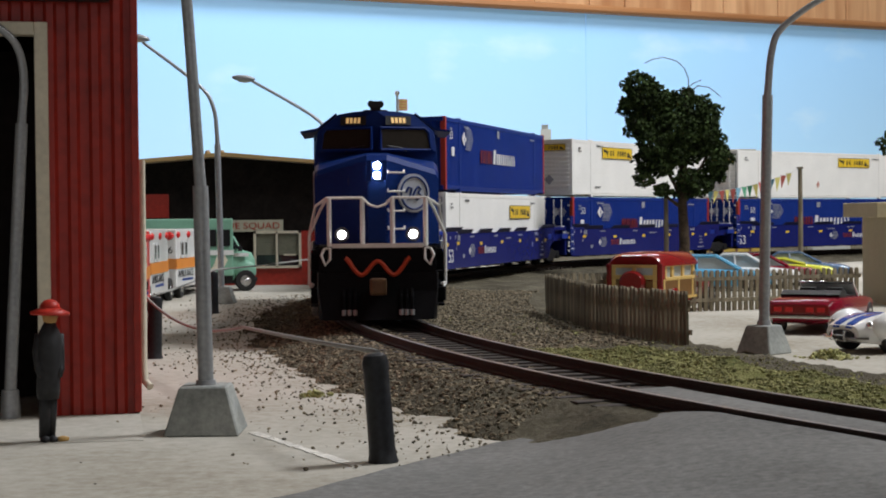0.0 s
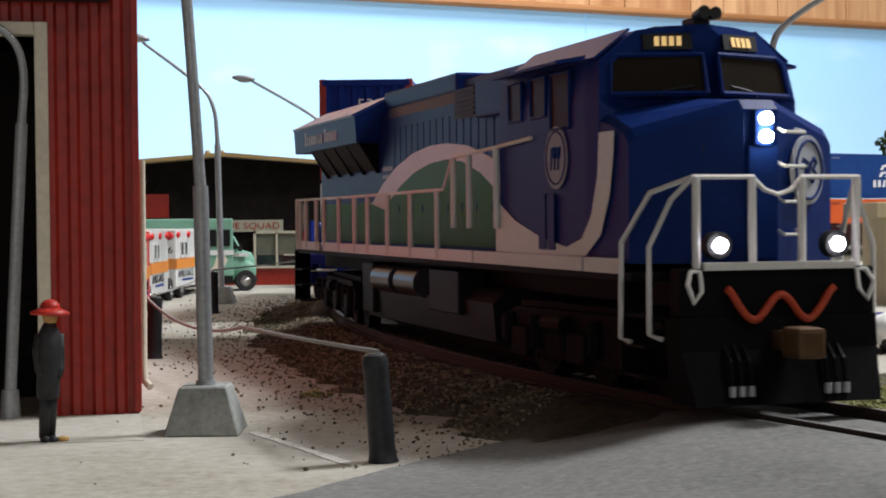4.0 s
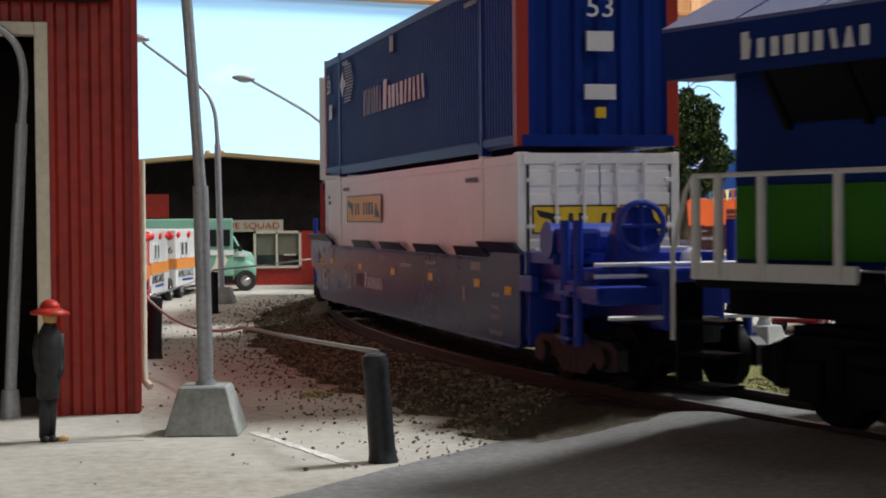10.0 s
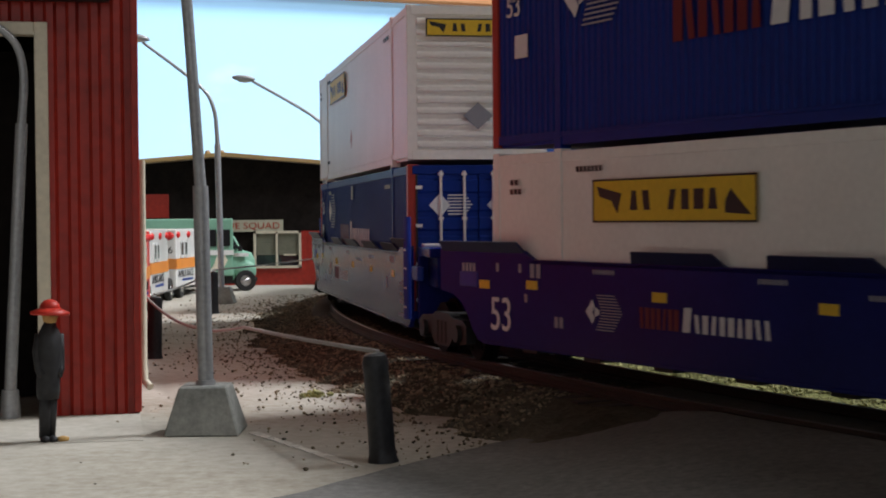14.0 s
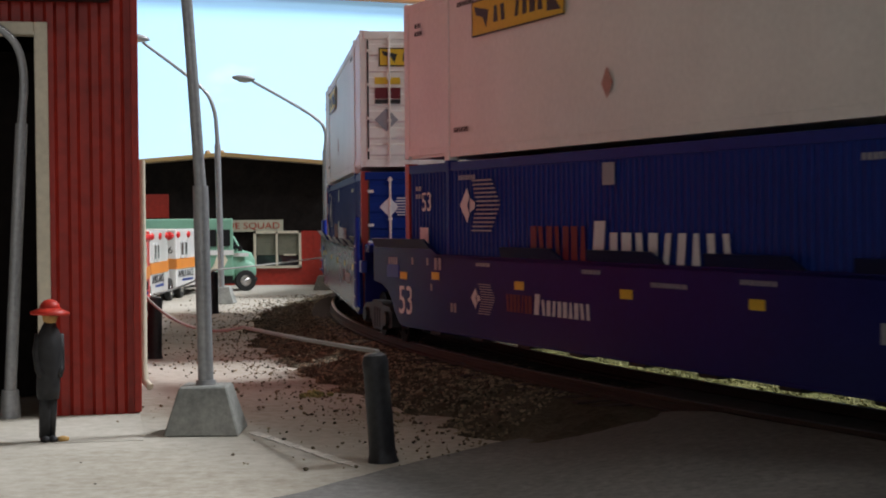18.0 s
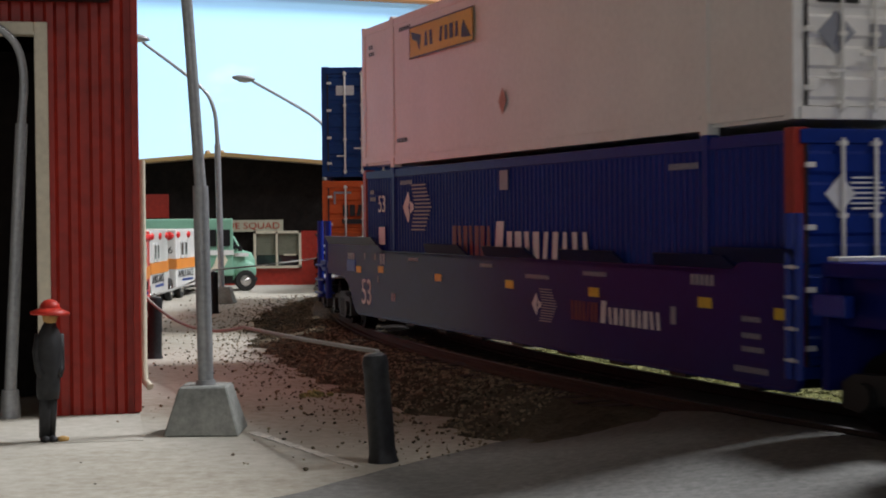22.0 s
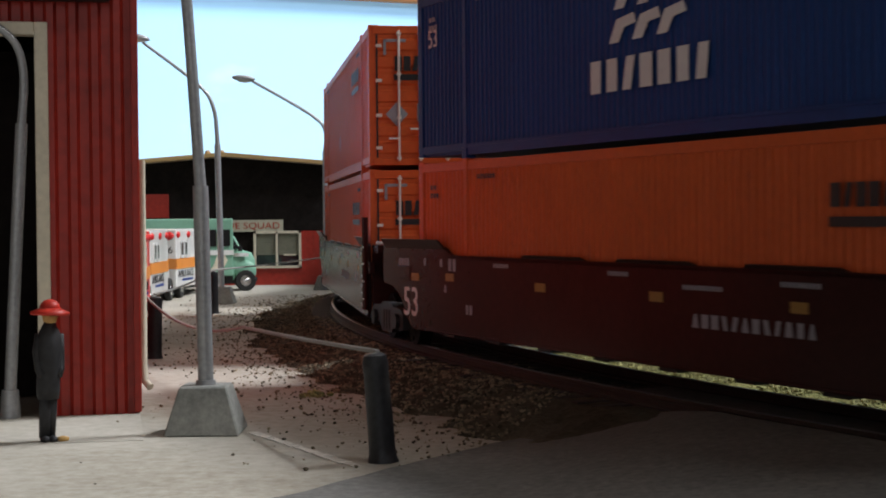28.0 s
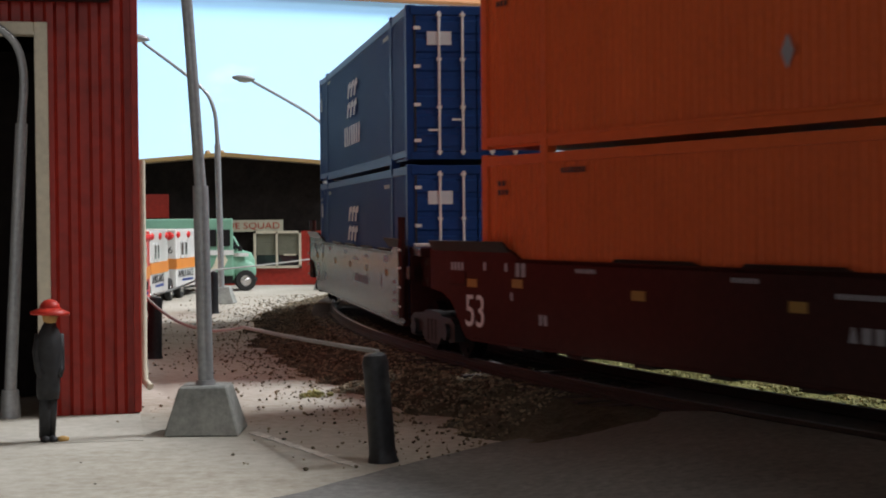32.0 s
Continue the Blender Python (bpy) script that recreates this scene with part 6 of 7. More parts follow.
        part("hub", bm, M[hub], t, smooth=True)


def section(x, half, z0, z1, round_=1.2, tuck=0.9):
    """A car body's cross-section at x, rounded at the shoulders."""
    h = z1 - z0
    return [(x, -half * tuck, z0), (x, -half, z0 + h * 0.35), (x, -half, z1 - round_), (x, -half + round_ * 0.5, z1 - round_ * 0.3), (x, -half + round_ * 1.3, z1),
            (x, half - round_ * 1.3, z1), (x, half - round_ * 0.5, z1 - round_ * 0.3), (x, half, z1 - round_), (x, half, z0 + h * 0.35), (x, half * tuck, z0)]


def saloon(x, y, rz, paint_key, label, length=50.0, wide=19.0, high=15.6, roof=None, hatch=False):
    """A small die-cast car: lower body, roof on pillars, glass all round, wheels, bumpers, lamps."""
    ob = thing("car", label, "car", x, y, 0, rz, group="parked cars")
    L, W = length / 2, wide / 2
    bm = bmesh.new()
    loft(bm, [section(-L, W * 0.86, 3.4, 8.4), section(-L + 2, W * 0.95, 2.6, 9.4), section(-L * 0.5, W, 2.2, 9.8), section(0, W, 2.2, 9.6), section(L * 0.42, W, 2.2, 9.3), section(L * 0.86, W * 0.94, 2.6, 8.2), section(L, W * 0.84, 3.4, 6.8)])
    body = part("body", bm, M[paint_key], ob, smooth=True)
    a, b, c, d = (-L + 1.5, -L * 0.62, L * 0.02, L * 0.44) if hatch else (-L * 0.66, -L * 0.38, L * 0.04, L * 0.44)
    bm = bmesh.new()
    loft(bm, [section(b + 0.4, W * 0.74, high - 1.2, high, 0.8, 1.0), section(c - 0.4, W * 0.74, high - 1.1, high, 0.8, 1.0)])
    part("roof", bm, M[roof or paint_key], ob, smooth=True)
    bm = bmesh.new()
    for s in (-1, 1):
        tube(bm, [(a, s * W * 0.86, 9.4), (b, s * W * 0.72, high - 0.4), (c, s * W * 0.72, high - 0.4), (d, s * W * 0.88, 9.2)], 0.55, 6)
        tube(bm, [((a + d) / 2 - 1, s * W * 0.9, 9.4), ((b + c) / 2, s * W * 0.72, high - 0.6)], 0.5, 6)
    part("pillar", bm, M[paint_key], ob)
    bm = bmesh.new()
    loft(bm, [[(a + 0.6, -W * 0.82, 9.3), (a + 0.6, W * 0.82, 9.3), (d - 0.6, W * 0.84, 9.2), (d - 0.6, -W * 0.84, 9.2)], [(b + 0.2, -W * 0.70, high - 0.9), (b + 0.2, W * 0.70, high - 0.9), (c - 0.2, W * 0.70, high - 0.9), (c - 0.2, -W * 0.70, high - 0.9)]])
    part("glazing", bm, M["carglass"], ob, "clear pale windows")
    for xx, nm in ((-L - 0.3, "rear_bumper"), (L - 0.2, "front_bumper")):
        bm = bmesh.new()
        box(bm, xx - 0.4, xx + 0.8, -W * 0.9, W * 0.9, 3.6, 5.0, 0.3)
        part(nm, bm, M["chrome"], ob)
    for s in (-1, 1):
        bm = bmesh.new()
        rod(bm, (L - 0.4, s * W * 0.62, 5.9), (L + 0.2, s * W * 0.62, 5.9), 1.1, 0.9, 12)
        part("headlamp", bm, M["chrome"], body)
        bm = bmesh.new()
        box(bm, -L - 0.25, -L + 0.5, s * W * 0.62 - 1.6, s * W * 0.62 + 1.6, 6.0, 7.2, 0.2)
        part("tail_lamp", bm, M["ambred"], body)
    for xx in (-L * 0.58, L * 0.6):
        wheel_pair(ob, xx, W - 1.2, 3.7)
    return ob


M["carglass"] = paint("car_window", (0.42, 0.46, 0.46), 0.08, 0, 900, 0.08, 0.0, 0.6)
M["darkpane"] = paint("dark_pane", (0.012, 0.012, 0.013), 0.35, 0, 900, 0.1, 0.0, 0.2)
M["cartint"] = paint("car_window_dark", (0.06, 0.07, 0.07), 0.08, 0, 900, 0.08, 0.0, 0.6)
saloon(118, 700, -12, "carblue", "sky-blue hatchback parked in a row behind a picket fence", hatch=True)
saloon(135, 722, -12, "carwhite", "white coupe parked in a row behind a picket fence")
saloon(148, 744, -12, "carred", "red coupe parked in a row behind a picket fence", high=15.0)
saloon(161, 766, -12, "caryellow", "lime-yellow sports car parked in a row", high=12.2)
saloon(174, 790, -12, "carnavy", "steel-blue saloon parked at the end of a row", high=14.6)

# wood-panelled wagon seen from behind
wag = thing("station_wagon", "maroon station wagon with yellow wood panels and a spare wheel behind", "car", 75.6, 550, 0, 60, "parked cars")
wag.matrix_basis = wag.matrix_basis @ Matrix.Diagonal((1.04, 1.1, 1.0, 1))
bm = bmesh.new()
loft(bm, [section(-25, 8.4, 3.2, 11.6), section(-23, 9.0, 2.6, 12.4), section(4, 9.0, 2.4, 12.4), section(12, 8.0, 2.6, 12.0), section(23, 6.4, 3.0, 10.8), section(25.5, 5.2, 3.6, 8.8)])
body = part("body", bm, M["wagonred"], wag, smooth=True)
bm = bmesh.new()
loft(bm, [[(x, 9.0 * k * math.cos(a), 16.3 + 4.5 * h * min(1.0, 1.25 * math.sin(a))) for a in [radians(15 * i) for i in range(13)]] for x, k, h in ((-24.6, 0.93, 0.72), (-23, 1.0, 0.95), (-10, 1.03, 1.0), (4, 1.0, 0.95), (8, 0.9, 0.7))])
part("roof", bm, M["wagonred"], wag, "glossy maroon roof", smooth=True)
for s in (-1, 1):
    bm = bmesh.new()
    box(bm, -25.4, -22.4, s * 8.1 - 1.0, s * 8.1 + 1.0, 5.0, 17.2, 0.7)
    part("rear_pillar", bm, M["wagonred"], wag)
bm = bmesh.new()
for s in (-1, 1):
    for x in (-21, -15, -6, 3):
        box(bm, x - 0.9, x + 0.9, s * 8.0 - 0.5, s * 8.0 + 0.5, 11.8, 17.4, 0.15)
    box(bm, -22.2, 4, s * 8.4 - 0.5, s * 8.4 + 0.6, 16.0, 17.0, 0.2)
    box(bm, -22.4, 4, s * 8.6 - 0.5, s * 8.6 + 0.6, 11.4, 12.6, 0.2)
    box(bm, -24.6, 5, s * 9.0 - 0.3, s * 9.0 + 0.35, 5.0, 6.0, 0.15)
    for x in (-24, -12, 0):
        box(bm, x - 0.6, x + 0.6, s * 9.0 - 0.3, s * 9.0 + 0.35, 5.0, 12, 0.15)
box(bm, -25.4, -24.4, -7.2, 7.2, 12.0, 13.4, 0.2)
box(bm, -25.4, -24.4, -7.2, 7.2, 15.7, 16.7, 0.2)
for y in (-6.6, 0, 6.6):
    box(bm, -25.4, -24.4, y - 0.6, y + 0.6, 4.6, 16.6, 0.2)
box(bm, -25.4, -24.6, -8.2, 8.2, 4.6, 5.8, 0.2)
part("wood_frame", bm, M["wagonwood"], wag, "yellow wooden framing")
bm = bmesh.new()
for s in (-1, 1):
    box(bm, -23, 2, s * 8.9, s * 9.15, 6, 11.4)
box(bm, -25.2, -24.8, -7.4, 7.4, 5.6, 11.6)
part("wood_panel", bm, M["wagonbrown"], wag, "dark wood panels")
bm = bmesh.new()
box(bm, -25.1, -24.4, -7.0, 7.0, 12.8, 16.2)
for s in (-1, 1):
    box(bm, -23.6, 2.6, s * 7.7 - 0.2, s * 7.7 + 0.2, 12.4, 18.2)
box(bm, 4, 4.6, -7, 7, 12, 18)
part("glazing", bm, M["carglass"], wag, "clear windows")
bm = bmesh.new()
rings = [(1.2, 0), (3.3, 0), (4.1, 0.7), (4.1, 2.0), (3.4, 2.7), (1.2, 2.7)]
loft(bm, [[(-25.2 - yy, rr * math.cos(a), 10.8 + rr * math.sin(a)) for a in [radians(15 * k) for k in range(24)]] for rr, yy in rings])
part("spare_wheel", bm, M["wagonred"], wag, "maroon spare wheel cover", smooth=True)
for s in (-1, 1):
    bm = bmesh.new()
    loft(bm, [[(x + 4.6 * math.cos(a) * h, s * (8.0 + 2.0 * k), 3.0 + 6.2 * math.sin(a) * h) for a in [radians(18 * j) for j in range(11)]] for x, k, h in ((-15.5, 0, 1.0), (-15.5, 0.8, 0.98), (-15.5, 1.0, 0.8))])
    part("fender", bm, M["wagonred"], wag, smooth=True)
    bm = bmesh.new()
    rod(bm, (-25.2, s * 8.6, 8.2), (-25.9, s * 8.6, 8.2), 0.9, seg=12)
    part("tail_lamp", bm, M["ambred"], wag)
bm = bmesh.new()
box(bm, -27.0, -26.0, -8.8, 8.8, 3.6, 5.0, 0.4)
part("rear_bumper", bm, M["chrome"], wag)
for xx in (-15.5, 16):
    wheel_pair(wag, xx, 8.2, 4.0)

# red convertible
con = thing("convertible", "glossy red convertible with its top folded down", "car", 108.8, 461, 0, 62, "parked cars")
con.matrix_basis = con.matrix_basis @ Matrix.Diagonal((0.96, 0.96, 0.92, 1))
bm = bmesh.new()
loft(bm, [section(-26, 8.6, 4.2, 9.0), section(-24.5, 9.6, 3.2, 10.2), section(-14, 9.9, 2.6, 10.6), section(0, 9.9, 2.4, 10.2), section(14, 9.8, 2.6, 9.8), section(24, 9.0, 3.0, 9.0), section(27, 8.2, 4.0, 7.8)])
part("body", bm, M["carred"], con, smooth=True)
bm = bmesh.new()
box(bm, -26.9, -25.8, -9.2, 9.2, 4.8, 5.8, 0.3)
part("rear_bumper", bm, M["chrome"], con, "bright rear bumper")
bm = bmesh.new()
box(bm, -26.4, -25.9, -8.4, 8.4, 6.2, 8.6, 0.2)
tailp = part("tail_panel", bm, M["wagonred"], con, "dark red tail panel")
for y in (-6.2, -3.0, 3.0, 6.2):
    bm = bmesh.new()
    box(bm, -26.7, -26.2, y - 1.1, y + 1.1, 6.7, 8.1, 0.15)
    part("tail_lamp", bm, M["ambred"], tailp)
bm = bmesh.new()
slab(bm, [(-14, 10.2), (-15.5, 11.4), (-12, 12.6), (-7.6, 12.4), (-6.6, 10.4)], -8.6, 8.6)
part("folded_top", bm, M["black"], con, "black folded soft top")
bm = bmesh.new()
box(bm, -6.8, 6.4, -8.0, 8.0, 10.3, 10.7)
for s in (-1, 1):
    box(bm, -3.4, -0.6, s * 4.0 - 2.4, s * 4.0 + 2.4, 10.4, 13.0, 0.5)
part("seat", bm, M["black"], con, "black seats")
bm = bmesh.new()
slab(bm, [(7.6, 10.0), (3.6, 14.0), (4.0, 14.1), (8.0, 10.0)], -8.0, 8.0)
part("windshield", bm, M["carglass"], con, "clear raked windshield")
bm = bmesh.new()
tube(bm, [(7.9, -8.4, 10), (3.7, -8.0, 14.3), (3.7, 8.0, 14.3), (7.9, 8.4, 10)], 0.4, 8)
part("windshield_frame", bm, M["chrome"], con)
for xx in (-16, 17):
    wheel_pair(con, xx, 8.6, 3.9)

# white roadster
rod_car = thing("roadster", "white open roadster with twin blue stripes and chrome nose", "car", 114.0, 390, 0, 207, "parked cars")
rod_car.matrix_basis = rod_car.matrix_basis @ Matrix.Diagonal((0.97, 0.97, 0.86, 1))
bm = bmesh.new()
loft(bm, [section(-22, 7.6, 4.0, 9.4, 2.2), section(-18, 9.4, 2.8, 11.0, 2.6), section(-10, 9.6, 2.4, 10.6, 2.4), section(0, 8.8, 2.3, 9.8, 2.0), section(10, 9.3, 2.4, 10.4, 2.6), section(15, 9.6, 2.4, 10.4, 2.8), section(20, 8.2, 2.8, 9.2, 2.6), section(23, 5.8, 3.6, 7.6, 1.6)])
part("body", bm, M["carwhite"], rod_car, smooth=True)
for s in (-1, 1):
    bm = bmesh.new()
    ball(bm, (14.2, s * 7.6, 7.0), 6.4, 2.9, 4.6, 3)
    ball(bm, (-14.5, s * 7.6, 7.2), 6.4, 2.9, 4.8, 3)
    part("fender", bm, M["carwhite"], rod_car, smooth=True)
    bm = bmesh.new()
    loft(bm, [[(x, s * 1.1, z + 0.22), (x, s * 3.5, z + 0.14), (x, s * 3.5, z - 0.3), (x, s * 1.1, z - 0.3)] for x, z in ((4, 10.0), (10, 10.45), (15, 10.45), (18, 9.9), (20, 9.25), (22.3, 8.1), (23.1, 7.2))])
    part("stripe", bm, M["stripeblue"], rod_car, "blue racing stripe")
    bm = bmesh.new()
    ball(bm, (20.3, s * 6.6, 7.6), 0.9, 1.3, 1.3, 2)
    part("headlamp", bm, M["chrome"], rod_car, smooth=True)
bm = bmesh.new()
loft(bm, [[(22.8, 4.4 * math.cos(a), 5.0 + 1.6 * math.sin(a)) for a in [radians(20 * k) for k in range(18)]], [(23.6, 4.2 * math.cos(a), 5.0 + 1.4 * math.sin(a)) for a in [radians(20 * k) for k in range(18)]]])
part("grille_mouth", bm, M["black"], rod_car, "dark oval grille")
bm = bmesh.new()
for s in (-1, 1):
    tube(bm, [(23.9, s * 2.0, 3.4), (24.5, s * 2.2, 4.6), (24.2, s * 2.2, 6.4)], 0.38, 6)
    tube(bm, [(24.0, s * 2.0, 4.2), (23.4, s * 5.5, 4.2), (21.8, s * 8.0, 4.4)], 0.42, 6)
rod(bm, (24.2, -2.2, 5.0), (24.2, 2.2, 5.0), 0.3, seg=6)
part("bumper_bars", bm, M["chrome"], rod_car, "chrome bumper bars")
bm = bmesh.new()
slab(bm, [(1.8, 9.8), (-0.8, 13.6), (-0.4, 13.7), (2.2, 9.8)], -6.6, 6.6)
part("windshield", bm, M["carglass"], rod_car, "small clear windshield")
bm = bmesh.new()
tube(bm, [(2.0, -6.8, 9.8), (-0.8, -6.6, 13.8), (-0.8, 6.6, 13.8), (2.0, 6.8, 9.8)], 0.34, 6)
tube(bm, [(-9.5, 1.4, 10), (-9.5, 1.6, 14.4), (-9.5, 5.4, 14.4), (-9.5, 5.6, 10)], 0.5, 8)
part("windshield_frame", bm, M["chrome"], rod_car)
bm = bmesh.new()
box(bm, -9, 0, -6.4, 6.4, 9.7, 10.9, 0.3)
for s in (-1, 1):
    box(bm, -8.6, -5.8, s * 3.4 - 2.2, s * 3.4 + 2.2, 10, 12.6, 0.5)
part("seat", bm, M["black"], rod_car, "black seats")
for xx in (-14.5, 14.2):
    wheel_pair(rod_car, xx, 7.9, 4.0)

# ambulances and green rescue truck


def ambulance(x, y, rz, label, stripe2="ambblue", red_top=False):
    ob = thing("ambulance", label, "ambulance", x, y, 0, rz, group="ambulances")
    bm = bmesh.new()
    box(bm, -30, 12, -12, 12, 4.4, 29.0, 0.8)
    body = part("box_body", bm, M["carwhite" if not red_top else "ambred"], ob)
    bm = bmesh.new()
    loft(bm, [section(12, 10.5, 4, 24, 1.5), section(18, 10.5, 4, 22, 1.5), section(22, 10.2, 4, 15.5, 1.5), section(32, 9.4, 4, 14, 1.5), section(34, 8.6, 5, 11, 1.2)])
    part("cab", bm, M["carwhite"], ob, smooth=True)
    bm = bmesh.new()
    box(bm, -30.3, -29.7, -12.06, 12.06, 12.4, 16.7)
    for s in (-1, 1):
        box(bm, -30.2, 12.2, s * 11.8, s * 12.18, 12.4, 16.7)
    part("stripe", bm, M["amborange"], ob, "orange stripe")
    bm = bmesh.new()
    box(bm, -30, 30, -10, 10, 3.2, 6.0, 0.3)
    box(bm, -36.0, -30.2, -11, 11, 1.8, 4.2, 0.4)
    part("chassis", bm, M["black"], ob)
    for y in (-8.5, 8.5):
        bm = bmesh.new()
        ball(bm, (-30.2, y, 26.2), 1.3, 2.8, 1.8, 2)
        part("beacon", bm, M["ambred"], ob, "round red warning light", smooth=True)
    for s in (-1, 1):
        for xx in (-26.6, -8.0, 8.4):
            bm = bmesh.new()
            ball(bm, (xx, s * 12.0, 26.6), 2.8, 0.9, 1.4, 2)
            part("beacon", bm, M["ambred"], ob, "round red warning light", smooth=True)
        for xx in (-20.4, -13.4):
            bm = bmesh.new()
            box(bm, xx - 2.9, xx + 2.9, s * 11.9, s * 12.35, 16.9, 24.0, 0.5)
            f_ = part("side_window", bm, M["carwhite"], ob, "white framed side window")
            bm = bmesh.new()
            box(bm, xx - 1.8, xx + 1.8, s * 12.3, s * 12.45, 18.2, 23.2, 0.1)
            part("pane", bm, M["cartint"], f_)
        words("AMBULANCE", 4.4, M["ink"], body, pose(-13 * K, s * 12.1 * K, 10.2 * K, 0, 0, 0 if s < 0 else 180), width=28)
        bm = bars(-12, 8, 7.2, 8.2, 13, 2, 0.3)
        part("lettering", bm, M[stripe2], body, at=pose(-8 * K, s * 12.1 * K, 0, 0, 0, 0 if s < 0 else 180))
    bm = bmesh.new()
    for y in (-5.0, 5.0):
        box(bm, -30.6, -29.8, y - 3.2, y + 3.2, 17.6, 23.4, 0.2)
    part("rear_window", bm, M["cartint"], ob)
    words("6", 4.2, M["ink"], body, pose(-30.1 * K, -9.5 * K, 20.2 * K, 0, 0, -90))
    for xx in (-18, 24):
        wheel_pair(ob, xx, 10.2, 4.6)
    return ob


ambulance(-121.5, 630, 91, "white ambulance with orange stripe and red lights", "ambblue")
ambulance(-120.2, 697, 86, "white ambulance with orange stripe and red beacons")
ambulance(-114.5, 558, 97, "red and white ambulance with a blue stripe", "ambblue", True)

trk = thing("rescue_truck", "mint green rescue truck with a tall box body", "truck", -117.5, 743.5, 0, 10)
bm = bmesh.new()
box(bm, -46, 20, -12.5, 12.5, 7, 33.2, 0.7)
part("box_body", bm, M["mint"], trk)
bm = bmesh.new()
box(bm, -45, -20, -12.9, -12.4, 20, 32.4, 0.2)
part("locker_door", bm, M["mintdark"], trk, "dark green locker door")
bm = bmesh.new()
for i in range(4):
    box(bm, -44 + i * 6, -38.6 + i * 6, -12.8, -12.4, 8, 19.4, 0.15)
part("locker_row", bm, M["mint"], trk)
bm = bmesh.new()
loft(bm, [section(19.8, 10.6, 5, 25.6, 1.8), section(20.8, 10.4, 5, 25.0, 1.8), section(24.2, 9.8, 5, 18.8, 1.8), section(28.6, 8.4, 5, 17.4, 1.8), section(30.2, 7.4, 6, 14.0, 1.5)])
part("cab", bm, M["mint"], trk, smooth=True)
for x0, x1 in ((6.6, 12.4), (13.2, 18.6)):
    bm = bmesh.new()
    box(bm, x0, x1, -13.1, -12.3, 20.6, 28.2, 0.15)
    part("side_window", bm, M["darkpane"], trk, "dark side window")
bm = bmesh.new()
slab(bm, [(21.2, 24.4), (24.3, 19.0), (24.6, 19.0), (21.5, 24.6)], -8.8, 8.8)
part("windshield", bm, M["window"], trk)
bm = bmesh.new()
slab(bm, [(19.9, 24.8), (22.6, 19.6), (19.9, 19.2)], -10.9, -10.3)
part("quarter_window", bm, M["window"], trk)
for s in (-1, 1):
    bm = bmesh.new()
    ball(bm, (25.4, s * 9.2, 9.0), 5.2, 2.0, 5.0, 3)
    part("fender", bm, M["mint"], trk, smooth=True)
    bm = bmesh.new()
    rod(bm, (23.0, s * 12.2, 18.2), (23.0, s * 12.2, 20.6), 0.9, seg=8)
    part("mirror", bm, M["black"], trk)
bm = bmesh.new()
box(bm, -46.1, 20.1, -13.0, -12.3, 16.6, 18.8)
box(bm, 20, 27, -11.0, -10.0, 15.8, 17.4)
part("stripe", bm, M["carwhite"], trk, "white stripe")
bm = bmesh.new()
slab(bm, [(8.6, 8.6), (15.6, 10.6), (17.4, 14.2), (16.0, 17.0), (12.4, 15.8), (11.2, 12.2)], -12.95, -12.5)
part("emblem", bm, M["cream"], trk, "pale shield emblem")
bm = bmesh.new()
box(bm, -46, 29, -9.5, 9.5, 3.4, 7.0, 0.4)
box(bm, 29.6, 31, -9.5, 9.5, 4.4, 6.2, 0.3)
part("chassis", bm, M["black"], trk)
for xx in (-28, 25.6):
    wheel_pair(trk, xx, 10.6, 4.8)

# ---- far lot: fence, tree, bunting, walls ----
fence = thing("picket_fence", "weathered brown wooden picket fence round the lot", "fence")
bm = bmesh.new()
slab(bm, [(-0.66, 0), (0.66, 0), (0.66, 13.2), (0.36, 14.0), (-0.36, 14.0), (-0.66, 13.2)], -0.45, 0.3)
picket = mesh_of("picket", bm, M["fence"])
LINE = [Vector((147, 569)), Vector((34.0, 530)), Vector((40.8, 449)), Vector((60.5, 397))]
rng = random.Random(11)
for a, b in zip(LINE, LINE[1:]):
    n = int((b - a).length / 2.2)
    ang = math.degrees(math.atan2(b.y - a.y, b.x - a.x))
    for i in range(n):
        p = a.lerp(b, (i + 0.5) / n)
        o = new("picket", picket)
        o.parent = fence
        o.matrix_basis = pose(p.x * K, p.y * K, rng.uniform(-0.25, 0.15) * K, rng.uniform(-1.2, 1.2), 0, ang + rng.uniform(-4, 4))
    for z in (3.2, 10.4):
        bm = bmesh.new()
        box(bm, 0, (b - a).length, 0.3, 0.95, z, z + 1.3)
        part("fence_rail", bm, M["fence"], fence, at=pose(a.x * K, a.y * K, 0, 0, 0, ang))


def leaf_cloud(name, blobs, count, size, material, parent, seed):
    """A crown of many small leaf flakes spread over the skins of uneven clumps."""
    rng = np.random.default_rng(seed)
    vs, fs = [], []
    vol = np.array([b[3] ** 2 for b in blobs], float)
    pick = rng.choice(len(blobs), count, p=vol / vol.sum())
    for k in pick:
        bx, by, bz, br = blobs[k]
        d = rng.normal(size=3)
        d /= np.linalg.norm(d)
        r = br * (0.45 + 0.6 * rng.random() ** 0.6) * (1 + 0.18 * math.sin(5 * d[0] + k) * math.cos(4 * d[2] + 2 * k))
        c = np.array((bx, by, bz)) + d * r * np.array((1, 1, 0.82))
        u = rng.normal(size=3)
        u /= np.linalg.norm(u)
        w = np.cross(u, rng.normal(size=3))
        w /= np.linalg.norm(w)
        s = size * (0.6 + 0.8 * rng.random())
        n = len(vs)
        up = np.cross(u, w) * s * 0.35
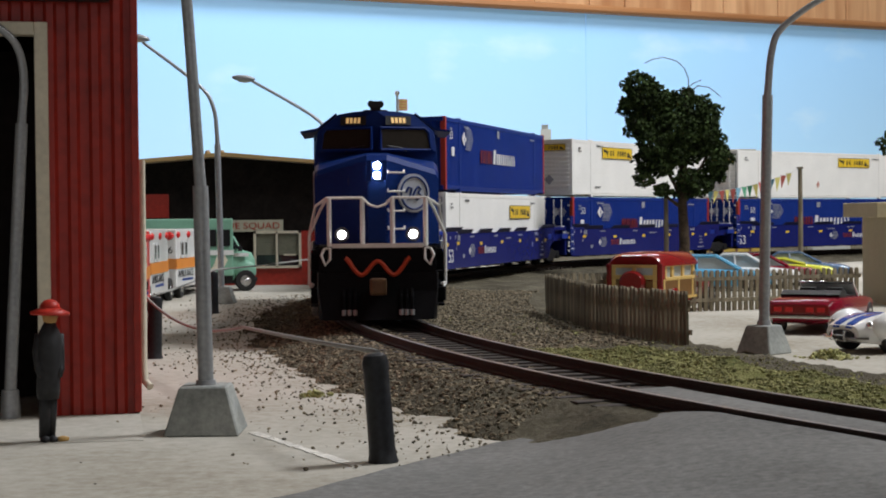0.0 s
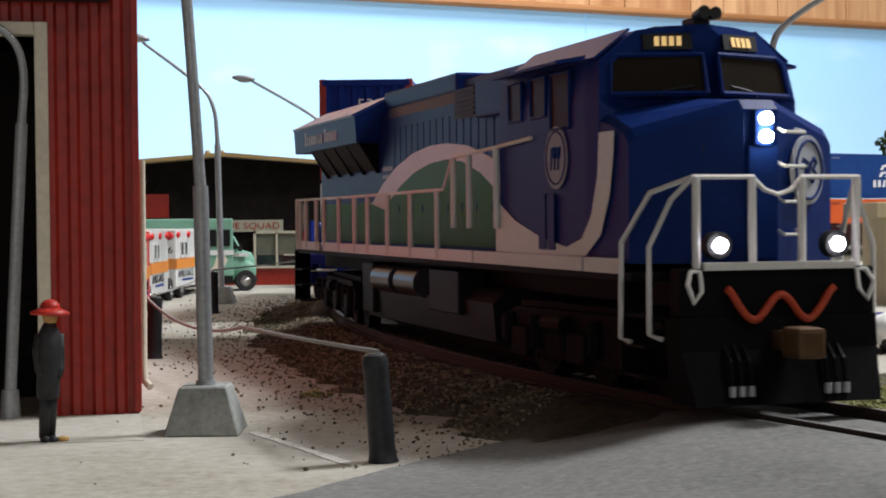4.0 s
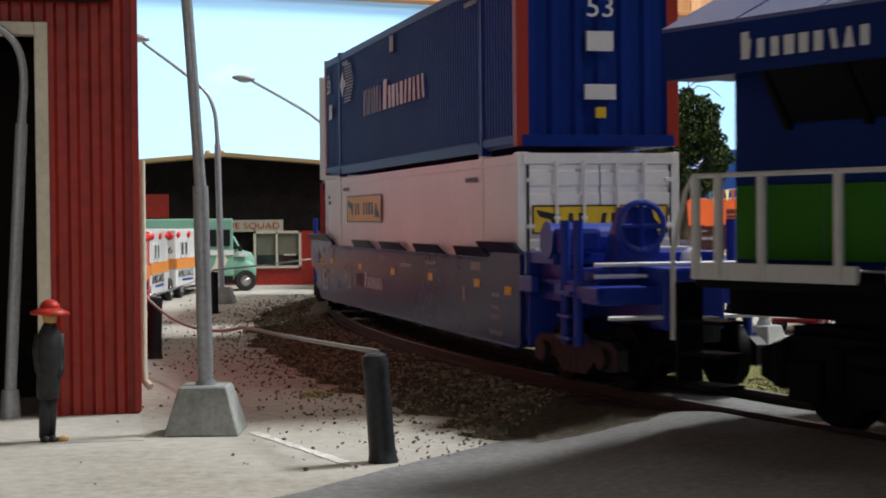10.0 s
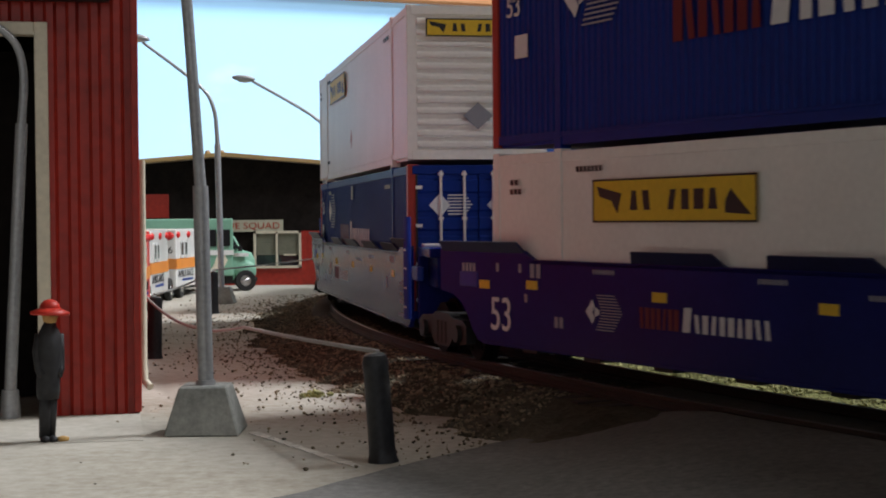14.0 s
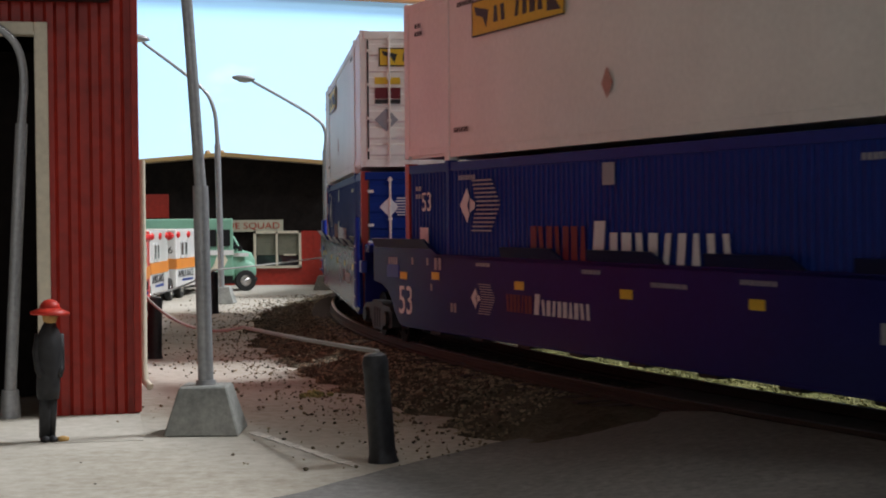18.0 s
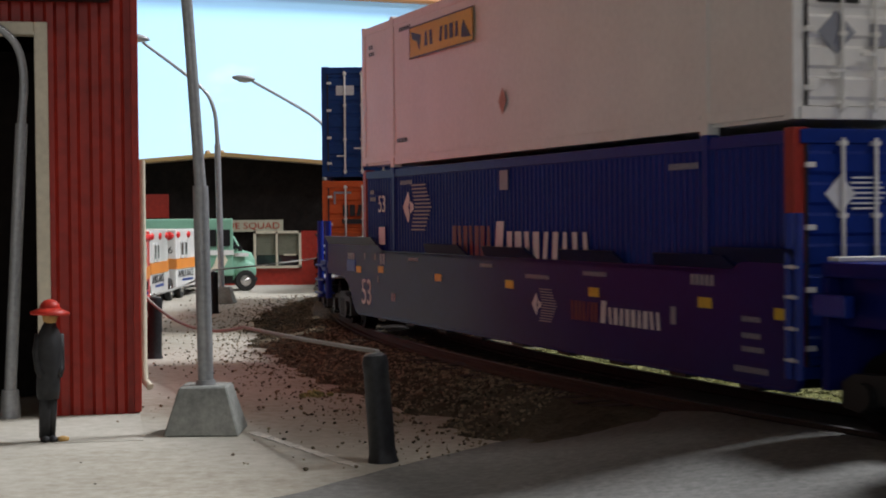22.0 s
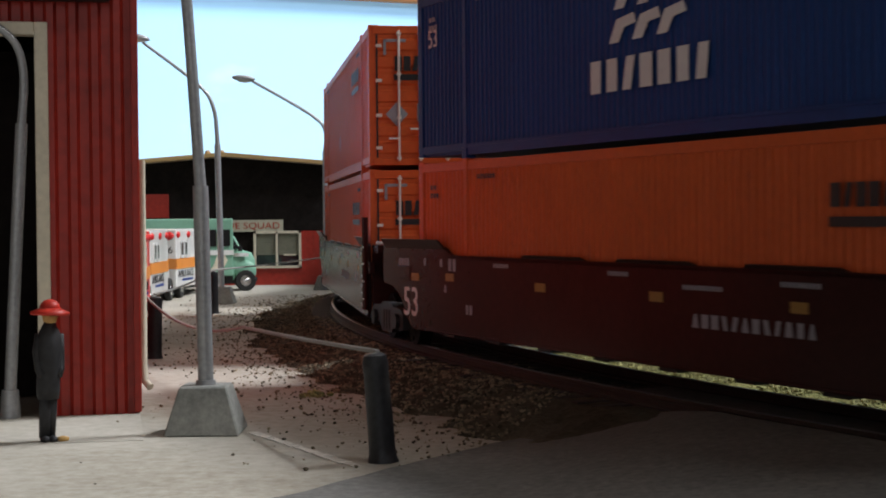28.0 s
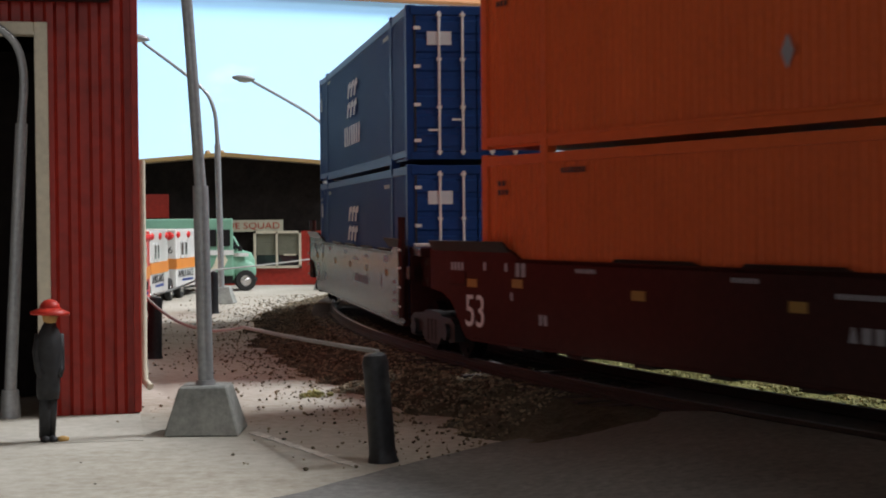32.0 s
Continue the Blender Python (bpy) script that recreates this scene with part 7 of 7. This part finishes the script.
        vs += [tuple((c - u * s) * K), tuple((c - w * s * 0.7 + up) * K), tuple((c + u * s) * K), tuple((c + w * s * 0.7 + up) * K)]
        fs.append((n, n + 1, n + 2, n + 3))
    me = bpy.data.meshes.new(name)
    me.from_pydata(vs, [], fs)
    me.materials.append(material)
    o = new(name, me)
    o.parent = parent
    o["label"] = "dark green clumped foliage"
    return o


def tree(x, y, blobs, trunk, limbs, count, seed, label, wisps=()):
    ob = thing("tree", label, "tree", x, y, 0)
    bm = bmesh.new()
    tube(bm, trunk, 3.2, 10, 1.3)
    t = part("trunk", bm, M["bark"], ob, smooth=True)
    for l in limbs:
        bm = bmesh.new()
        tube(bm, l, 1.1, 7, 0.35)
        part("limb", bm, M["bark"], t)
    for l in wisps:
        bm = bmesh.new()
        tube(bm, l, 0.28, 5, 0.2)
        part("twig", bm, M["bark"], t, "bare wiry twig")
    leaf_cloud("crown", blobs, count, 1.25, M["leaf"], ob, seed)
    return ob


BL = [(x * 0.9 + 0.6, y, z + (3.5 if x < -15 and z > 75 else 0.8 if z > 60 else 0.0), r * 0.96) for x, y, z, r in [(-26, 0, 98, 9), (-29, 3, 87, 9), (-20, -3, 92, 10), (-25, 0, 77, 10), (-16, 4, 82, 11), (-18, -4, 70, 10), (-21, 2, 61, 8), (-13, 0, 60, 9), (-6, 2, 88, 9), (-3, -3, 78, 12), (2, 4, 95, 6),
      (7, 0, 88, 9), (10, -2, 78, 10), (14, 2, 85, 8), (5, 3, 68, 11), (15, 0, 70, 9), (20, -1, 62, 8), (17, 2, 55, 7), (-5, -2, 66, 10), (3, 0, 52, 8), (9, -2, 48, 7), (0, 2, 45, 6), (-13, 0, 46, 5), (-24, 0, 53, 6), (-10, 0, 93, 6)]]
tree(127, 850, BL, [(0, 0, 0), (0.5, 0, 18), (-0.5, 0, 38), (0, 0, 55), (1, 0, 80), (2, 0, 96)],
     [[(0, 0, 40), (-8, 1, 56), (-18, 0, 72), (-25, 0, 92)], [(0, 0, 46), (9, -1, 58), (17, 0, 72)], [(0, 0, 62), (-8, 2, 78), (-12, 0, 92)], [(1, 0, 70), (8, -2, 82), (13, 0, 88)], [(0, 0, 42), (8, 0, 47), (12, -1, 50)], [(0, 0, 36), (-8, 0, 42), (-13, 0, 48)]],
     15000, 3, "dark green leafy tree with bare wiry twigs on top",
     [[(3, 0, 95), (3, 0, 105), (1, 0, 110), (-3, 0, 114), (-10, 0, 116), (-16, 0, 115), (-20, 0, 113)], [(2, 0, 96), (8, 0, 101), (14, 0, 100), (20, 0, 95)], [(-1, 0, 97), (5, 0, 102), (10, 0, 104)]])
tree(257.5, 860, [(-14, 0, 70, 10), (-8, 2, 82, 10), (0, 0, 66, 14), (8, 0, 80, 12), (2, 2, 92, 10)], [(0, 0, 0), (0, 0, 40), (0, 0, 80)], [[(0, 0, 40), (-8, 0, 60), (-12, 0, 70)]], 5000, 8, "dark green leafy tree beyond the lot")

for x, top in ((118, 47.5), (189, 57.5)):
    bm = bmesh.new()
    tube(bm, [(0, 0, 0), (0.2, 0, top * 0.5), (0, 0, top)], 1.35, 8, 1.1)
    box(bm, -1.5, 1.5, -1.5, 1.5, top - 0.6, top + 0.4, 0.2)
    lone("flag_post", bm, M["fence"], "brown wooden post holding bunting", "post", x=x, y=852, group="bunting posts")
bunt = thing("bunting", "string of small coloured pennants", "bunting")
line = hang((118, 852, 46), (189, 852, 57), 5.0, 24)
bm = bmesh.new()
tube(bm, line, 0.14, 5)
part("string", bm, M["mark"], bunt)
rng = random.Random(4)
for i in range(8, 23):
    p = line[i]
    bm = bmesh.new()
    lean = rng.uniform(-1, 1)
    h = rng.uniform(6.2, 8.2)
    slab(bm, [(-1.5, 0), (1.5, 0), (lean, -h)], -0.08, 0.08)
    part("pennant", bm, M["flag_" + "abdccabcdab"[i % 11]], bunt, at=Matrix.Translation(p * K) @ pose(0, 0, 0, 0, rng.uniform(-8, 8), rng.uniform(-35, 35)))

bld = thing("beige_kiosk", "plain beige kiosk with an overhanging flat roof", "building", 158.5, 569, 0, 0)
bm = bmesh.new()
box(bm, 0, 60, 0, 40, 0, 31.5, 0.3)
part("wall", bm, M["beige"], bld)
bm = bmesh.new()
box(bm, -6.3, 66, -4, 44, 31.5, 36.8, 0.4)
part("roof", bm, M["beige"], bld)

# low background scenery past the far track
bm = bmesh.new()
box(bm, 0, 60, 0, 30, 0, 94, 0.5)
for i in range(3):
    box(bm, 12 + i * 16, 12.6 + i * 16, -0.4, 0, 0, 94)
lone("grey_warehouse", bm, M["greywall"], "plain grey panelled warehouse far behind the track", "building", x=232, y=1500)
ob = thing("brown_fence", "dark brown board fence with a ragged top", "fence", 186, 1440)
rng = random.Random(9)
for i in range(22):
    bm = bmesh.new()
    box(bm, i * 4.2, i * 4.2 + 4.0, 0, 1.2, 14, 46 + rng.uniform(-2.5, 4.0), 0.2)
    part("board", bm, M["brownwall"], ob)
ob = thing("tan_wall", "low tan retaining wall with brown posts", "wall", 186, 1420)
bm = bmesh.new()
box(bm, 0, 100, 0, 6, 0, 14)
part("panel", bm, M["field"], ob)
for i in range(9):
    bm = bmesh.new()
    box(bm, i * 12, i * 12 + 1.6, -1.5, 0, 0, 15.5, 0.2)
    part("post", bm, M["brownwall"], ob)
shed = thing("white_shed", "small white shed with a dark opening", "shed", 334, 1455)
bm = bmesh.new()
box(bm, 0, 34, 0, 20, 0, 46, 0.4)
part("wall", bm, M["greywall"], shed)
bm = bmesh.new()
box(bm, 4, 9, -0.6, 0.2, 32, 42)
part("opening", bm, M["window"], shed)
tower = thing("water_tower", "small distant pale tower", "tower", 108, 1760)
bm = bmesh.new()
box(bm, 0, 11, 0, 8, 0, 128)
part("shaft", bm, M["greywall"], tower)
bm = bmesh.new()
box(bm, 1, 8, 1, 6, 128, 133)
part("cap", bm, M["castconc"], tower)
flag = thing("flagpole", "flagpole with a gilt ball and a small faded flag", "flagpole", -33, 1200)
bm = bmesh.new()
rod(bm, (0, 0, 0), (0, 0, 124), 0.9, seg=8)
part("pole", bm, M["steel"], flag)
bm = bmesh.new()
ball(bm, (0, 0, 125.5), 1.9)
part("ball", bm, M["chrome"], flag, smooth=True)
bm = bmesh.new()
loft(bm, [[(x, 0.5 * math.sin(x), z) for x in (1, 2.5, 4, 5.5, 7.5)] + [(x, 0.5 * math.sin(x) + 0.15, z) for x in (7.5, 5.5, 4, 2.5, 1)] for z in (112.5, 121)])
part("flag", bm, M["flag_b"], flag, "faded red and white flag")
for i in range(4):
    bm = bmesh.new()
    box(bm, 1.2, 7.4, -0.75, -0.55, 113.4 + i * 2.0, 114.3 + i * 2.0)
    part("flag_stripe", bm, M["flag_a"], flag)

# ---- loose ground cover ----


def scatter(name, label, places, size, material, seed, squash=0.75):
    """Many small uneven pebbles or tufts as one object."""
    rng = np.random.default_rng(seed)
    base = np.array([(0, 0, 1), (0.9, 0, 0.45), (0.28, 0.85, 0.45), (-0.72, 0.53, 0.45), (-0.72, -0.53, 0.45), (0.28, -0.85, 0.45),
                     (0.72, 0.53, -0.45), (-0.28, 0.85, -0.45), (-0.9, 0, -0.45), (-0.28, -0.85, -0.45), (0.72, -0.53, -0.45), (0, 0, -1)])
    tri = np.array([(0, 1, 2), (0, 2, 3), (0, 3, 4), (0, 4, 5), (0, 5, 1), (1, 6, 2), (2, 7, 3), (3, 8, 4), (4, 9, 5), (5, 10, 1), (2, 6, 7), (3, 7, 8), (4, 8, 9), (5, 9, 10), (1, 10, 6), (6, 11, 7), (7, 11, 8), (8, 11, 9), (9, 11, 10), (10, 11, 6)])
    n = len(places)
    p = np.array(places)
    s = size[0] + (size[1] - size[0]) * rng.random(n) ** 2.2
    v = base[None] * (1 + 0.35 * rng.normal(size=(n, 12, 1))) * s[:, None, None]
    v *= np.stack([0.75 + 0.5 * rng.random(n), 0.75 + 0.5 * rng.random(n), np.full(n, squash)], 1)[:, None, :]
    a = rng.random(n) * 6.283
    c, si = np.cos(a)[:, None], np.sin(a)[:, None]
    v = np.stack([v[..., 0] * c - v[..., 1] * si, v[..., 0] * si + v[..., 1] * c, v[..., 2]], -1) + p[:, None, :]
    f = tri[None] + (np.arange(n) * 12)[:, None, None]
    me = bpy.data.meshes.new(name)
    me.from_pydata((v.reshape(-1, 3) * K).tolist(), [], f.reshape(-1, 3).tolist())
    me.materials.append(material)
    return tagged(new(name, me), label, "", "", "stuff")


def island(m, amount=0.6):
    """Gives each loose piece of a joined mesh its own brightness."""
    nt = m.node_tree
    b = nt.nodes["Principled BSDF"]
    src = b.inputs["Base Color"].links[0].from_socket
    g = nt.nodes.new("ShaderNodeNewGeometry")
    h = nt.nodes.new("ShaderNodeHueSaturation")
    r = nt.nodes.new("ShaderNodeMapRange")
    r.inputs["To Min"].default_value, r.inputs["To Max"].default_value = 1 - amount, 1 + amount
    nt.links.new(g.outputs["Random Per Island"], r.inputs["Value"])
    nt.links.new(r.outputs[0], h.inputs["Value"])
    nt.links.new(src, h.inputs["Color"])
    nt.links.new(h.outputs[0], b.inputs["Base Color"])


island(M["stone"], 0.75)
island(M["tuft"], 0.42)
island(M["moss"], 0.55)
island(M["leaf"], 0.7)
rng = random.Random(21)
spots = []
while len(spots) < 46000:
    q, d = rng.uniform(-130, 330), rng.uniform(-60, 46)
    if abs(d) < 10.5 and abs(d) > 6.2:
        continue
    e = ballast_edge(q)
    if d > e + 3 or (q > road_start(max(d, 0)) - 1 and d > 0) or (q > 190 and d < -10):
        continue
    x, y = on_track(q, d)
    spots.append((x, y, ballast_z(q, d, x, y) + 0.1))
scatter("ballast_stones", "loose brown ballast stones", spots, (0.15, 0.50), M["stone"], 5)
spots = []
while len(spots) < 2600:
    q, d = rng.uniform(-120, 345), ballast_edge(0) + rng.expovariate(1 / 11.0)
    x, y = on_track(q, d)
    spots.append((x, y, 0.2))
scatter("stray_gravel", "stray gravel strewn over the concrete", spots, (0.08, 0.34), M["stone"], 6)
spots = []
while len(spots) < 26000:
    q, d = rng.uniform(185, 600), rng.uniform(-60, -12)
    if noise.noise(Vector((q / 14, d / 9, 3))) < -0.15:
        continue
    x, y = on_track(q, d)
    z = turf_z(q, d, x, y)
    if z > 0:
        spots.append((x, y, z + 0.15))
scatter("turf_clumps", "yellow-green turf clumps", spots, (0.12, 0.46), M["tuft"], 7, 0.9)
spots = []
while len(spots) < 5200:
    q, d = rng.uniform(40, 560), -12 - 60 * rng.random() ** 0.8
    if q < 190 and noise.noise(Vector((q / 22, d / 14, 8))) < 0.05:
        continue
    x, y = on_track(q, d)
    spots.append((x, y, max(0.15, ballast_z(q, d, x, y), turf_z(q, d, x, y)) + 0.1))
scatter("moss_tufts", "sparse brown and green moss on the ballast", spots, (0.1, 0.36), M["moss"], 9, 0.8)
spots = []
for cx, cy, spread, n in ((88, 366, 2.4, 260), (37, 436, 1.6, 120), (-24, 296, 1.1, 40)):
    for _ in range(n):
        x, y = cx + rng.gauss(0, spread), cy + rng.gauss(0, spread * 0.8)
        d = math.hypot(x - CX, y - CY) - RAD
        q = RAD * (math.atan2(y - CY, x - CX) % (2 * math.pi) - math.pi)
        far = math.hypot(x - cx, y - cy) / spread
        spots.append((x, y, max(0.1, turf_z(q, d, x, y) if d < 0 else 0.2) + rng.random() * max(0.0, 2.2 - far) * spread * 0.45))
scatter("shrub_tufts", "small olive shrubs at the track's edge", spots, (0.25, 0.7), M["tuft"], 8, 0.9)


def run_at(t):
    for (t0, q0), (t1, q1) in zip(RUN, RUN[1:]):
        if t <= t1:
            return q0 + (q1 - q0) * (t - t0) / (t1 - t0)
    return RUN[-1][1]


def motions():
    for ob, ahead, half, z in MOVES:
        play = half == HALF_LOCO
        walk(ob, [(t, rides(q + ahead + (float(np.interp(t, [p[0] for p in PLAY], [p[1] for p in PLAY])) if play else 0.0), half, z)) for t, q in RUN])
    times = [i / 10 for i in range(321)]
    spun = {}
    for ob, x, r in SPINS:
        if r not in spun:
            spun[r] = [pose(0, 0, 0, 0, math.degrees(run_at(t) / r), 0) for t in times]
        at = Matrix.Translation((x * K, 0, r * K))
        walk(ob, [(t, at @ m) for t, m in zip(times, spun[r])])


motions()
